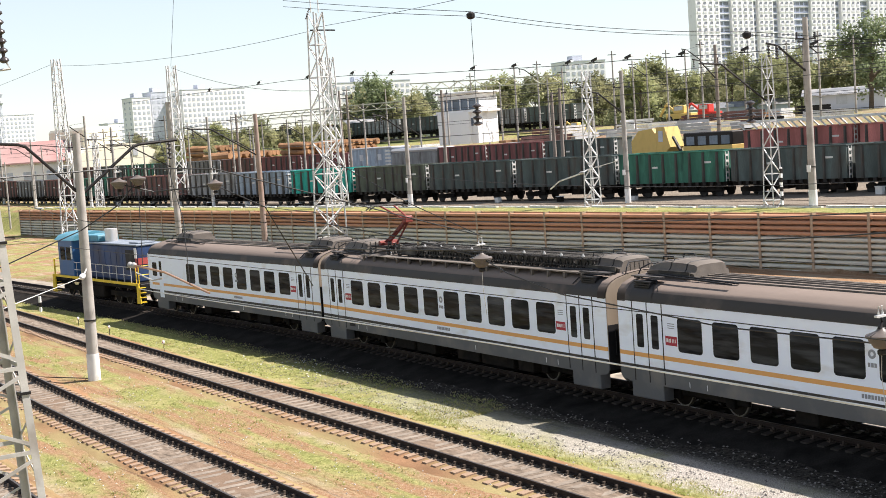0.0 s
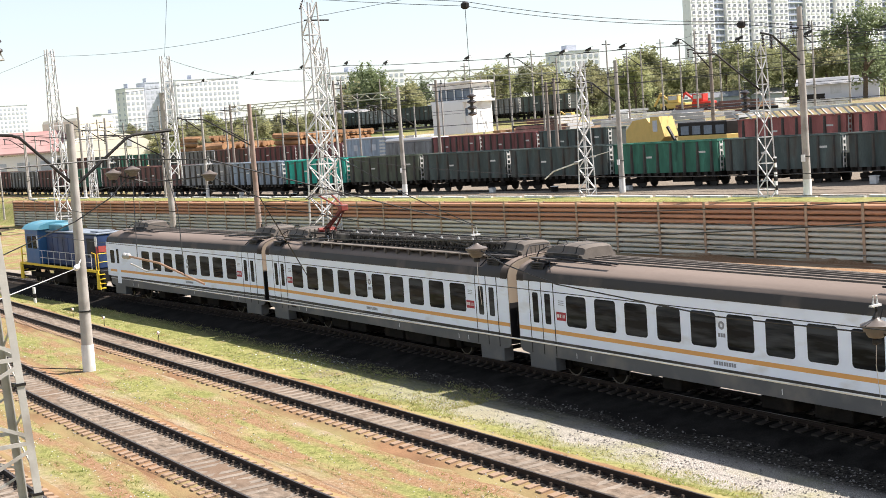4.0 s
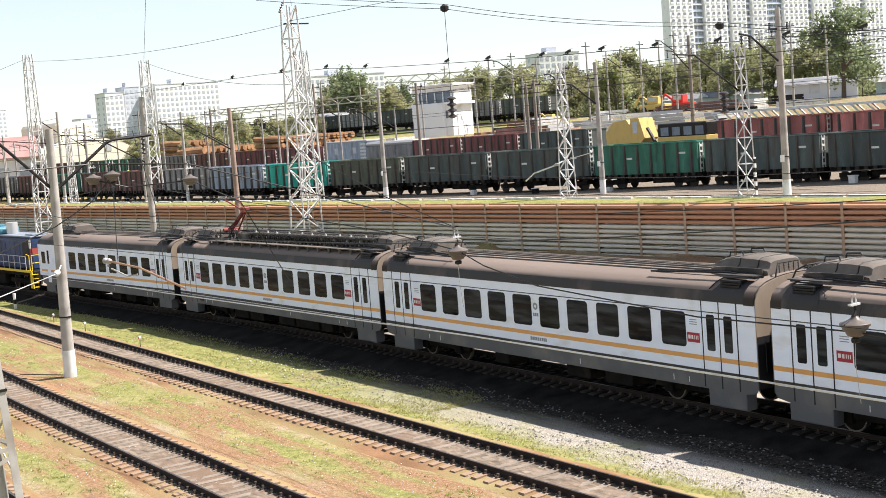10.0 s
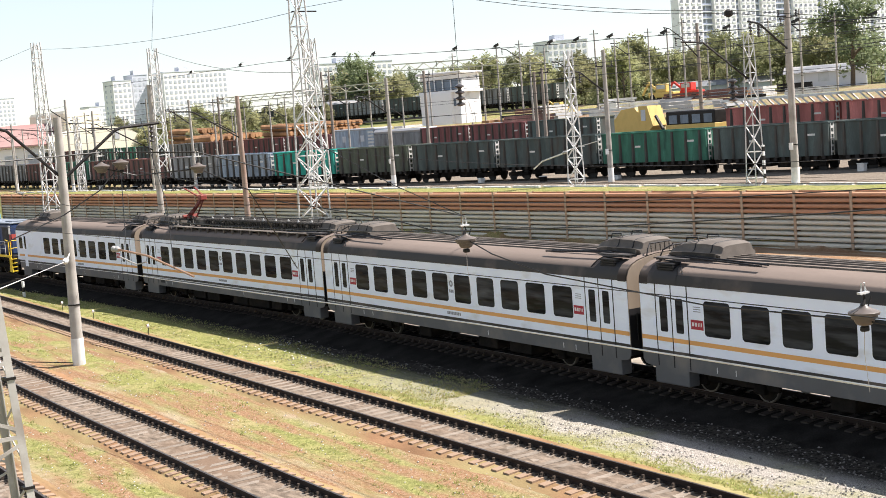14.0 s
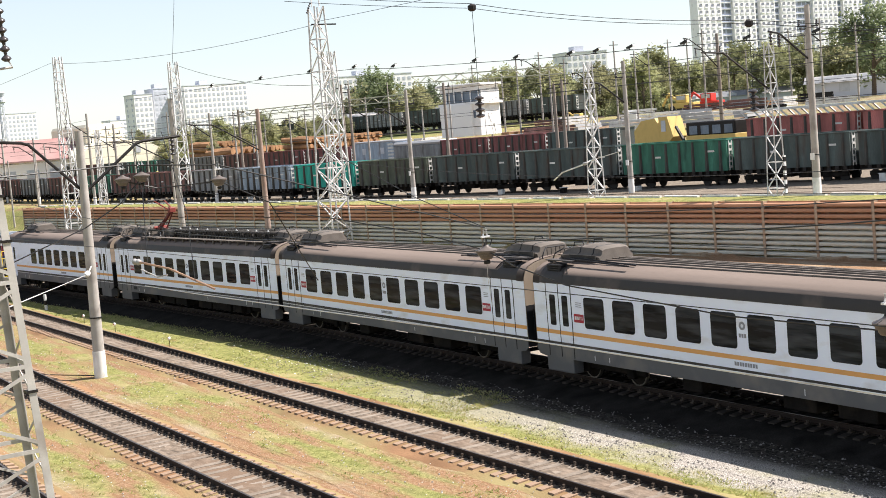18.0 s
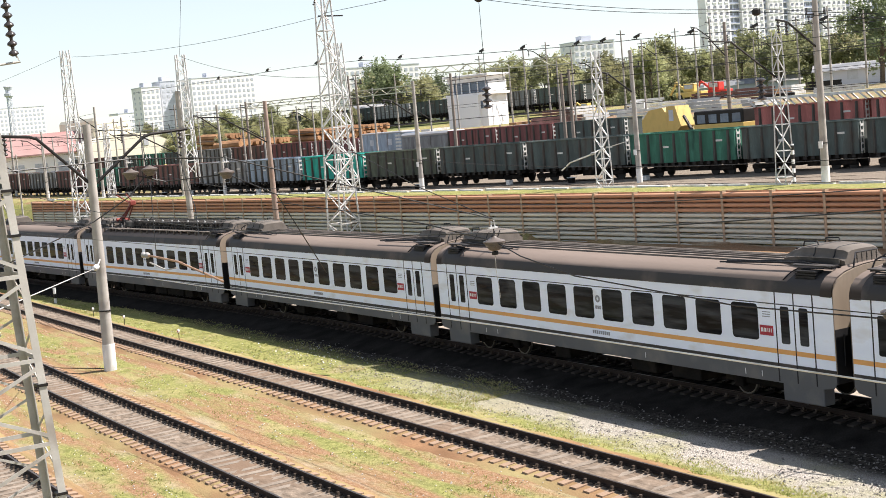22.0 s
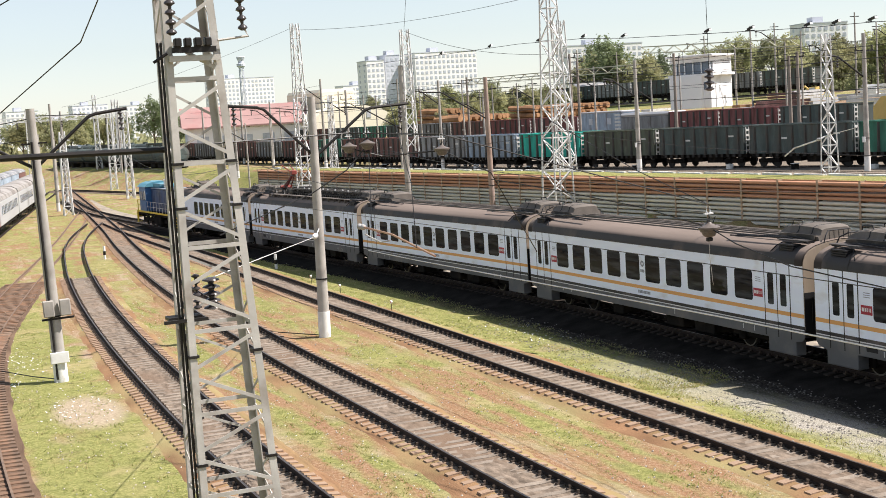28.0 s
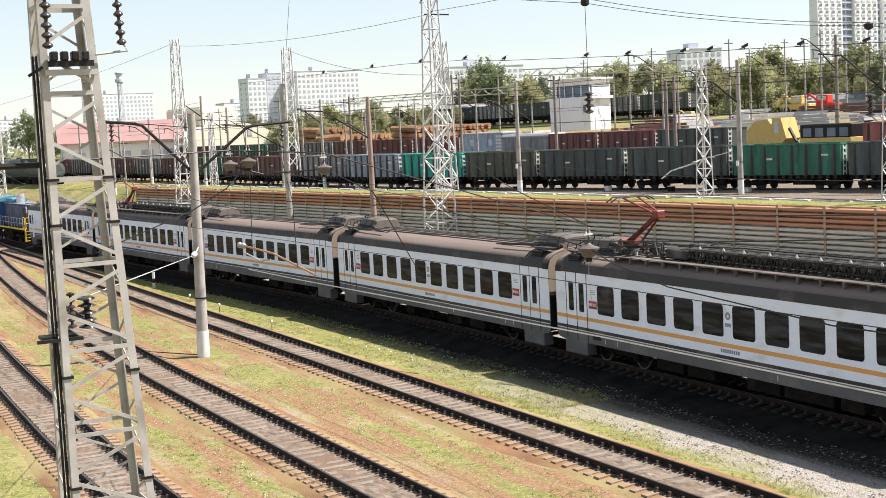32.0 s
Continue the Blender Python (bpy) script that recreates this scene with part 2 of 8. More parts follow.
def step(a, b, v):
    t = min(1.0, max(0.0, (v - a) / (b - a)))
    return t * t * (3 - 2 * t)


def land(x, y):
    """Height of the ground: low round the tracks, a raised yard behind the barrier."""
    z = -0.33 + 0.05 * noise.noise((x * 0.35, y * 0.12, 0)) + 0.03 * noise.noise((x * 1.3, y * 0.9, 4))
    z -= 0.22 * step(22.6, 24.0, x) * (1 - step(27.0, 28.6, x))
    edge = fence_x(min(y, 190)) - 13 * step(195, 250, y) - 0.13 * max(0, y - 250)
    rise = step(edge + 0.3, edge + 1.3 + 9 * step(168, 230, y), x)
    along = x + 0.1 * (y - 80)
    z += 0.34 * step(59.6, 61.0, along) * (1 - step(64.4, 66.6, along)) * (1 - step(168, 230, y))
    z += 3.05 * rise * (1 - step(480, 700, y))
    z += rise * (1 - step(480, 700, y)) * float(np.interp(x, [75, 96, 108, 128, 150, 200, 300], [0.0, 0.8, 4.6, 5.5, 6.2, 6.0, 6.2]))
    return z


def ground_material():
    m = bpy.data.materials.new("trackside ground")
    m.use_nodes = True
    t = m.node_tree
    b = t.nodes["Principled BSDF"]
    N, L = t.nodes.new, t.links.new
    geo = N("ShaderNodeNewGeometry")
    sep = N("ShaderNodeSeparateXYZ")
    L(geo.outputs["Position"], sep.inputs[0])

    def noise_node(s, detail=5.0, stretch=None):
        n = N("ShaderNodeTexNoise")
        n.inputs["Scale"].default_value, n.inputs["Detail"].default_value = s, detail
        if stretch:
            mp = N("ShaderNodeMapping")
            mp.inputs["Scale"].default_value = stretch
            L(geo.outputs["Position"], mp.inputs[0])
            L(mp.outputs[0], n.inputs["Vector"])
        else:
            L(geo.outputs["Position"], n.inputs["Vector"])
        return n.outputs[0]

    def calc(op, a, c=None):
        x = N("ShaderNodeMath")
        x.operation = op
        for sock, val in zip(x.inputs, (a, c)):
            if val is None:
                continue
            if isinstance(val, (int, float)):
                sock.default_value = val
            else:
                L(val, sock)
        return x.outputs[0]

    def ramp(src, lo, hi, a=0.0, c=1.0):
        r = N("ShaderNodeMapRange")
        r.interpolation_type = "SMOOTHSTEP"
        r.inputs[1].default_value, r.inputs[2].default_value, r.inputs[3].default_value, r.inputs[4].default_value = lo, hi, a, c
        L(src, r.inputs[0])
        return r.outputs[0]

    def mix(fac, a, c):
        x = N("ShaderNodeMix")
        x.data_type = "RGBA"
        for sock, val in ((x.inputs[0], fac), (x.inputs[6], a), (x.inputs[7], c)):
            if isinstance(val, tuple):
                sock.default_value = (*val, 1)
            else:
                L(val, sock)
        return x.outputs[2]

    def gap(lo, hi, soft):
        """1 where x lies between lo and hi."""
        wob = calc("ADD", sep.outputs[0], calc("MULTIPLY", calc("SUBTRACT", noise_node(0.5, 4), 0.5), 3.2))
        return calc("MULTIPLY", ramp(wob, lo - soft, lo + soft), ramp(wob, hi - soft, hi + soft, 1.0, 0.0))

    patch, fine, speck, streak = noise_node(0.33, 7), noise_node(9, 4), noise_node(38, 2), noise_node(1.0, 6, (1.6, 0.22, 1))
    soil = mix(ramp(fine, 0.3, 0.7), (0.22, 0.118, 0.064), (0.295, 0.195, 0.118))
    soil = mix(ramp(streak, 0.45, 0.66), soil, (0.335, 0.265, 0.185))
    soil = mix(ramp(noise_node(3.2, 8), 0.52, 0.66, 0.0, 0.55), soil, (0.18, 0.118, 0.062))
    soil = mix(ramp(speck, 0.6, 0.75), soil, (0.44, 0.37, 0.30))
    grass = mix(ramp(fine, 0.3, 0.7), (0.15, 0.165, 0.05), (0.285, 0.275, 0.105))
    grass = mix(ramp(patch, 0.48, 0.7), grass, (0.31, 0.265, 0.13))
    grass = mix(ramp(noise_node(2.6, 8), 0.5, 0.64, 0.0, 0.6), grass, (0.125, 0.135, 0.045))
    grass = mix(ramp(speck, 0.62, 0.74), grass, (0.40, 0.37, 0.19))
    gravel = mix(ramp(speck, 0.35, 0.65), (0.15, 0.133, 0.115), (0.47, 0.44, 0.395))
    green = calc("MAXIMUM", gap(22.6, 27.4, 0.5), calc("MAXIMUM", gap(2.9, 7.3, 0.4), gap(-60, 1.2, 0.8)))
    green = calc("MAXIMUM", green, calc("MULTIPLY", gap(16.5, 19.3, 0.9), ramp(streak, 0.38, 0.58)))
    green = calc("MAXIMUM", green, calc("MULTIPLY", gap(10.6, 12.8, 0.7), ramp(streak, 0.38, 0.58)))
    green = calc("MAXIMUM", green, calc("MULTIPLY", ramp(sep.outputs[1], 62, 95), ramp(patch, 0.40, 0.58)))
    green = calc("MULTIPLY", green, ramp(patch, 0.24, 0.4, 0.35, 1.0))
    # grass strip behind the barrier and the lawn of the upper yard
    along = calc("ADD", sep.outputs[0], calc("MULTIPLY", calc("SUBTRACT", sep.outputs[1], 80), 0.1))
    verge = calc("MULTIPLY", ramp(along, 58.8, 59.4), ramp(along, 64.3, 65.2, 1.0, 0.0))
    lawn = calc("MULTIPLY", calc("MULTIPLY", ramp(along, 125, 132), ramp(sep.outputs[1], 158, 166)), ramp(patch, 0.4, 0.5))
    green = calc("MAXIMUM", green, calc("MAXIMUM", verge, lawn))
    col = mix(green, soil, grass)
    bare = calc("MULTIPLY", gap(24.1, 40.0, 0.6), ramp(calc("ADD", sep.outputs[1], calc("MULTIPLY", patch, 30)), 44, 70, 1.0, 0.0))
    col = mix(calc("MULTIPLY", bare, ramp(patch, 0.3, 0.5, 0.3, 1.0)), col, gravel)
    # near-black band: the train's shade, put into the ground colour
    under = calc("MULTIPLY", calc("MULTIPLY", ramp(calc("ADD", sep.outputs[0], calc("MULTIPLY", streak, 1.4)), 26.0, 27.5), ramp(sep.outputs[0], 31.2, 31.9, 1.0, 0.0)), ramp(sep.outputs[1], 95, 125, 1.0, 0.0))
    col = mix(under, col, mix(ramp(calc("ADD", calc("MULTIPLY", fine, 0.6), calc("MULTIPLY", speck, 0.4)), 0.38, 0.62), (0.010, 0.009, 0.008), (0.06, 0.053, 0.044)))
    # grey gravel of the yard
    yard = calc("MULTIPLY", calc("MULTIPLY", ramp(along, 65.2, 66.4), ramp(sep.outputs[1], 165, 205, 1.0, 0.0)), ramp(along, 98, 108, 1.0, 0.35))
    col = mix(calc("MULTIPLY", yard, calc("SUBTRACT", 1.0, lawn)), col, mix(ramp(fine, 0.3, 0.7), (0.15, 0.125, 0.10), (0.25, 0.215, 0.175)))
    far = calc("MULTIPLY", ramp(along, 100, 112), ramp(calc("ADD", sep.outputs[0], sep.outputs[1]), 345, 375))
    col = mix(far, col, mix(ramp(fine, 0.3, 0.7), (0.09, 0.115, 0.045), (0.16, 0.18, 0.075)))
    # bare trodden patch by the pole
    dx, dy = calc("MULTIPLY", calc("SUBTRACT", sep.outputs[0], 5.7), 0.75), calc("MULTIPLY", calc("SUBTRACT", sep.outputs[1], 49.0), 0.3)
    spot = calc("ADD", calc("ADD", calc("MULTIPLY", dx, dx), calc("MULTIPLY", dy, dy)), calc("MULTIPLY", fine, 0.9))
    col = mix(ramp(spot, 0.8, 1.7, 0.9, 0.0), col, mix(ramp(fine, 0.3, 0.7), (0.30, 0.235, 0.165), (0.42, 0.35, 0.27)))
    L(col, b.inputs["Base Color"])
    b.inputs["Roughness"].default_value = 0.95
    b.inputs["Specular IOR Level"].default_value = 0.04
    bp = N("ShaderNodeBump")
    bp.inputs["Strength"].default_value, bp.inputs["Distance"].default_value = 0.8, 0.05
    L(calc("ADD", fine, calc("MULTIPLY", speck, 0.6)), bp.inputs["Height"])
    L(bp.outputs[0], b.inputs["Normal"])
    return m


GROUND = ground_material()


def build_ground():
    xs = [-1500, -600, -200, -80, -40] + [-20 + 2 * i for i in range(12)] + [4 + 0.8 * i for i in range(30)] + [29 + 2 * i for i in range(8)] + [45 + 1.0 * i for i in range(24)] + [70, 75, 82, 90, 100, 120, 150, 200, 300, 450, 700, 1100, 1800, 3000]
    ys = [-600, -200, -60, -20, 0] + [10 + 1.2 * i for i in range(60)] + [84 + 4 * i for i in range(40)] + [250, 265, 280, 300, 330, 370, 430, 520, 700, 1000, 1500, 2200, 3200]
    f = Form()
    w = len(ys)
    f.add([(x, y, land(x, y)) for x in xs for y in ys], [(i * w + j, (i + 1) * w + j, (i + 1) * w + j + 1, i * w + j + 1) for i in range(len(xs) - 1) for j in range(w - 1)])
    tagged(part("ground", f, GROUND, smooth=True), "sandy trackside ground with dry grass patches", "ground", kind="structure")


build_ground()

# ---- tracks: centre lines as x over y ----
TRACKS = {
    "a": curve([(-30, 21.05), (60, 21.05), (110, 21.05), (135, 21.0), (160, 21.6)]),
    "b": curve([(-30, 14.4), (40, 14.4), (57, 14.45), (75, 15.0), (90, 15.75), (115, 17.6), (140, 19.9), (182, 23.3), (246, 28.3), (330, 35)]),
    "c": curve([(-30, 9.6), (20, 8.85), (41, 8.65), (54, 8.9), (63, 9.2), (77, 9.9), (93, 11.05), (107, 12.4), (121, 14.0), (135, 16.3), (155, 20.6)]),
    "train": curve([(-60, 30.05), (0, 30.05), (58, 30.05), (66, 29.85), (75, 29.3), (100, 27.5), (139, 24.75), (175, 22.8), (220, 24.8)]),
    "d": curve([(-20, 1.4), (38, 1.45), (48, 1.65), (57, 2.1), (65, 2.75), (72, 3.6), (82, 5.25), (98, 8.1), (112, 10.8), (135, 15.0), (160, 19.2), (180, 22.6)]),
    "e": curve([(20, -4.4), (30, -2.8), (49, 0.15), (58, 1.45), (65, 2.5), (74, 3.9)]),
    "f": curve([(60, -4.6), (110, 3.0), (141, 8.1), (154, 10.1), (190, 15.9), (230, 22.4), (330, 39)]),
}
RAIL = [(-0.036, 0.0), (0.036, 0.0), (0.038, -0.035), (0.012, -0.055), (0.012, -0.15), (0.07, -0.165), (0.07, -0.18), (-0.07, -0.18), (-0.07, -0.165), (-0.012, -0.15), (-0.012, -0.055), (-0.038, -0.035)]
BED_SOIL = surface("sandy worn track bed", (0.24, 0.14, 0.078), 0.95, 0, 0.35, 1.2, 28, 0.8, (0.30, 0.28, 0.13), 0.5, 0.5, 0, (1, 0.35, 1), 0.05)
BED_RUST = surface("rusty oily track bed", (0.125, 0.084, 0.06), 0.95, 0, 0.45, 1.2, 24, 0.8, (0.21, 0.15, 0.10), 0.45, 0.5, 0, (1, 0.35, 1), 0.05)
BED_PALE = surface("pale gravel shoulder", (0.28, 0.245, 0.20), 0.95, 0, 0.4, 1.5, 15, 0.8, spec=0.05)
# near-black: the shade under the train is put into the ballast colour
BED_DARK = surface("shade-dark ballast", (0.020, 0.018, 0.016), 0.95, 0, 0.6, 1.2, 16, 0.9, spec=0.03)
BED = surface("stained ballast", (0.19, 0.152, 0.118), 0.95, 0, 0.55, 6.0, 20, 0.8, (0.17, 0.118, 0.083), 0.4, 0.5, 0, (1, 0.35, 1), 0.05)
CLIP = surface("rusty rail fastening", (0.075, 0.058, 0.046), 0.75, 0.0, 0.4, 5, 40, 0, spec=0.2)


def build_track(key, y0, y1, wood=False, near=(0, 0), label=""):
    x_at = TRACKS[key]
    top = thing("railway_track", label, "railway track", "tracks through the station throat")
    n = int((y1 - y0) / 2.5)
    ys = [y0 + (y1 - y0) * i / n for i in range(n + 1)]
    bed = Form()
    prof = [(-1.6 if wood else -2.1, -0.42), (-1.5, -0.285), (-1.0, -0.226), (-0.5, -0.233), (0, -0.231), (0.5, -0.233), (1.0, -0.226), (1.5, -0.285), (1.6 if wood else 2.1, -0.42)]
    wild = {"c": 96, "d": 96, "e": 72, "f": 62}.get(key, 999)
    if key == "train":
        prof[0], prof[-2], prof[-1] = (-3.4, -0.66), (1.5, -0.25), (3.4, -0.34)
    fine_ys = [y0 + 0.6 * i for i in range(int((min(y1, wild) - y0) / 0.6) + 1)]
    bed.v = [(x_at(y) + px + 0.08 * noise.noise((px, y * 0.6, 3)), y, pz + 0.035 * noise.noise((x_at(y) * 2 + px * 2.2, y * 1.7, 1)) * (0.75 if abs(px) < 1.2 else 1)) for y in fine_ys for px, pz in prof]
    m = len(prof)
    inner = (0, m - 1) if wood else (0, m - 4) if key == "train" else (2, m - 3)
    edge = Form()
    edge.v = bed.v
    for i in range(len(fine_ys) - 1):
        for k in range(m - 1):
            (bed if inner[0] <= k < inner[1] else edge).f.append((i * m + k, i * m + k + 1, (i + 1) * m + k + 1, (i + 1) * m + k))
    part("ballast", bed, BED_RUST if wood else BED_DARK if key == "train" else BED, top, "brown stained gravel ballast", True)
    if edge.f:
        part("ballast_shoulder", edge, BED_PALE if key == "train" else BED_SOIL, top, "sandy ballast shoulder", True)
    low = -0.13 if key in "def" else 0.0
    for s in (-0.797, 0.797):
        r = Form().sweep(RAIL, [(x_at(y) + s, y, low) for y in ys])
        rail = part("rail", r, RAIL_RUST if wood else RAIL_SIDE, top)
        part("railhead", Form().sweep([(-0.03, 0.003), (0.03, 0.003), (0.03, -0.002), (-0.03, -0.002)], [(x_at(y) + s, y, low) for y in ys]), RAIL_RUST if wood else RAIL_TOP, rail, "polished steel running surface")
    sl = Form().add([(x, y, z) for y in (-0.13, 0.13) for x, z in ((-1.35, -0.34), (1.35, -0.34), (1.35, -0.215), (0.95, -0.185), (0.62, -0.185), (0.45, -0.225), (-0.45, -0.225), (-0.62, -0.185), (-0.95, -0.185), (-1.35, -0.215))], [tuple(range(9, -1, -1)), tuple(range(10, 20))] + [(i, (i + 1) % 10, 10 + (i + 1) % 10, 10 + i) for i in range(10)])
    if wood:
        sl = Form().box(-1.35, 1.35, -0.13, 0.13, -0.34, -0.195)
    mat = SLEEPER_WOOD if wood else SLEEPER_SHADE if key == "train" else SLEEPER
    me = sl.mesh("sleeper", mat)
    rest, clips = Form(), Form()
    y = y0 + 0.3
    while y < min(y1, wild):
        x, a = x_at(y), math.atan2(x_at(y + 0.5) - x_at(y - 0.5), 1.0)
        mm = pose(x + random.uniform(-0.02, 0.02), y + random.uniform(-0.03, 0.03), random.uniform(-0.012, 0.006) + (-0.008 if wood else 0.0), 0, 0, -math.degrees(a) + random.uniform(-0.8, 0.8))
        if near[0] <= y <= near[1]:
            o = new("sleeper", me)
            o.parent = top
            o.matrix_basis = mm
        else:
            rest.add([mm @ Vector(p) for p in sl.v], sl.f)
        if y < 95:
            for s in (-0.797, 0.797) if not wood else ():
                for e in (-0.135, 0.135):
                    c = mm @ Vector((s + e, 0, 0))
                    clips.box(c.x - 0.085, c.x + 0.085, c.y - 0.055, c.y + 0.055, -0.21, -0.15)
                    clips.box(c.x - 0.03, c.x + 0.03, c.y - 0.035, c.y + 0.035, -0.15, -0.08)
        y += 0.545
    if rest.v:
        tagged(part("sleeper_rest", rest, mat, top), kind="stuff")
    if clips.v:
        tagged(part("clip_rest", clips, CLIP, top), kind="stuff")
    return top


def build_tracks():
    build_track("a", 10, 150, near=(22, 120), label="straight railway track with pale concrete sleepers")
    build_track("b", 14, 258, near=(24, 120), label="railway track with dark rails curving away")
    build_track("c", 14, 152, near=(24, 96), label="curved siding track joining the next track")
    build_track("train", -40, 215, near=(0, 0), label="railway track under the passing train")
    build_track("d", 22, 178, True, (30, 70), "rusty switch track with wooden sleepers")
    build_track("e", 24, 73, True, (30, 60), "rusty diverging track with wooden sleepers")
    build_track("f", 60, 258, False, (0, 0), "track under the parked grey and red coaches")

# ---- noise barrier ----
SLAT_BROWN = surface("brown barrier slat", (0.45, 0.25, 0.155), 0.7, 0.0, 0.12, 0.8, 25, 0.05, (0.36, 0.19, 0.11), 0.2, 0.5, 0.07, spec=0.15)
SLAT_GREY = surface("grey-green barrier slat", (0.56, 0.55, 0.47), 0.7, 0.0, 0.1, 0.8, 25, 0.05, (0.36, 0.35, 0.29), 0.2, 0.5, 0.06, spec=0.15)
POST = surface("barrier post", (0.38, 0.29, 0.205), 0.6, 0.2, 0.2, 1, 25)


def build_barrier():
    top = thing("noise_barrier", "long slatted noise barrier, brown above grey-green", "fence")
    h, n = 0.335, 11
    prof = [(0.3, 0.0), (-0.08, 0.002), (-0.13, 0.03), (-0.148, 0.11), (-0.13, 0.19), (-0.06, 0.232), (0.3, 0.238), (0.3, 0.335), (0.36, 0.335), (0.36, 0.0)]
    form = Form()
    form.v = [(x, y, z) for y in (0.06, 3.96) for x, z in prof]
    k = len(prof)
    form.f = [(i, i + 1, k + i + 1, k + i) for i in range(k - 1)] + [(k - 1, 0, k, 2 * k - 1), tuple(range(k)), tuple(range(2 * k - 1, k - 1, -1))]
    brown, grey = form.mesh("slat", SLAT_BROWN), form.mesh("slat", SLAT_GREY)
    post = Form().box(-0.17, -0.15, -0.1, 0.1, -0.6, 3.2).box(0.37, 0.39, -0.09, 0.09, -0.6, 3.2).box(-0.15, 0.37, -0.01, 0.01, -0.6, 3.18).mesh("post", POST)
    turn = math.degrees(math.atan(0.1))
    rest_b, rest_g = Form(), Form()
    for i in range(41):
        s = 30 + 3.98 * i
        m = pose(fence_x(s), s, 0, 0, 0, turn)
        o = new("post", post)
        o.parent, o.matrix_basis = top, m
        if i == 40:
            break
        for j in range(n):
            z = -0.52 + h * j
            if 4 <= i < 31:
                o = new("slat", brown if j > 6 else grey)
                o.parent, o.matrix_basis = top, m @ pose(0, 0, z)
            else:
                (rest_b if j > 6 else rest_g).add([m @ pose(0, 0, z) @ Vector(p) for p in form.v], form.f)
    tagged(part("slat_rest", rest_b, SLAT_BROWN, top), kind="stuff")
    tagged(part("slat_rest", rest_g, SLAT_GREY, top), kind="stuff")

# ---- passing train ----
BODY_WHITE = surface("white coach paint", (0.80, 0.86, 0.99), 0.42, 0, 0.05, 0.6, 14, 0.03, (0.66, 0.67, 0.70), 0.12, 0.6, 0, (1, 1, 2.5))
BODY_GREY = surface("grey coach skirt", (0.105, 0.108, 0.115), 0.55, 0, 0.12, 0.8, 20, 0.05, (0.18, 0.165, 0.15), 0.3, 0.8)
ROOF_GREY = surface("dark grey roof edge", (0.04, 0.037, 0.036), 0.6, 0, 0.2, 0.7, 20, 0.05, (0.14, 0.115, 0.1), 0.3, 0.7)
ROOF_TAN = surface("dusty brown roof", (0.205, 0.166, 0.142), 0.85, 0, 0.12, 0.4, 12, 0.1, (0.15, 0.121, 0.104), 0.4, 0.35, 0, (1, 0.25, 1), 0.12)
FAIRING = surface("dusty grey fairing", (0.15, 0.132, 0.115), 0.8, 0, 0.3, 1.6, 20, 0.08, (0.085, 0.074, 0.065), 0.35, 1.0, spec=0.2)
ROOF_STEEL = surface("dusty dark roof steel", (0.045, 0.042, 0.038), 0.75, 0, 0.4, 2.5, 25, 0.05, (0.16, 0.145, 0.125), 0.35, 1.5, spec=0.2)
ORANGE = surface("orange stripe", (0.72, 0.37, 0.12), 0.45, 0, 0.06, 1, 20, 0.02)
LINE_WHITE = surface("white line", (0.7, 0.7, 0.7), 0.5, 0, 0.08, 1, 20, 0)
SEAM = surface("dark seam", (0.012, 0.012, 0.014), 0.6, 0, 0.2, 2, 20, 0)
# paler level streaks stand in for reflections, put into the glass colour
GLASS_DARK = surface("tinted window", (0.016, 0.018, 0.020), 0.05, 0, 0.5, 0.9, 1.1, 0.35, (0.07, 0.076, 0.082), 0.45, 1.3, 0, (1, 0.4, 3.2), 0.07)
RED_MARK = surface("red sticker", (0.36, 0.03, 0.05), 0.5, 0, 0.08, 2, 20, 0)
GREY_MARK = surface("grey lettering", (0.25, 0.26, 0.29), 0.5, 0, 0.08, 2, 20, 0)
BEIGE = surface("beige end wall", (0.29, 0.235, 0.18), 0.75, 0, 0.2, 0.8, 15, 0.05, (0.2, 0.155, 0.12), 0.25, 0.8, 0, (1, 1, 0.3))
UNDER = surface("sooty underframe", (0.014, 0.0125, 0.0115), 0.85, 0.0, 0.45, 2, 25, 0.2, (0.035, 0.028, 0.022), 0.3, 1.2, spec=0.06)
TYRE = surface("worn wheel tread", (0.2, 0.19, 0.18), 0.35, 0.8, 0.12, 3, 30, 0)
PANTO_DARK = surface("dark red pantograph paint", (0.12, 0.022, 0.02), 0.55, 0, 0.25, 3, 25)
PANTO_RED = surface("red pantograph paint", (0.22, 0.045, 0.035), 0.5, 0, 0.2, 3, 25)
LEN = 21.40


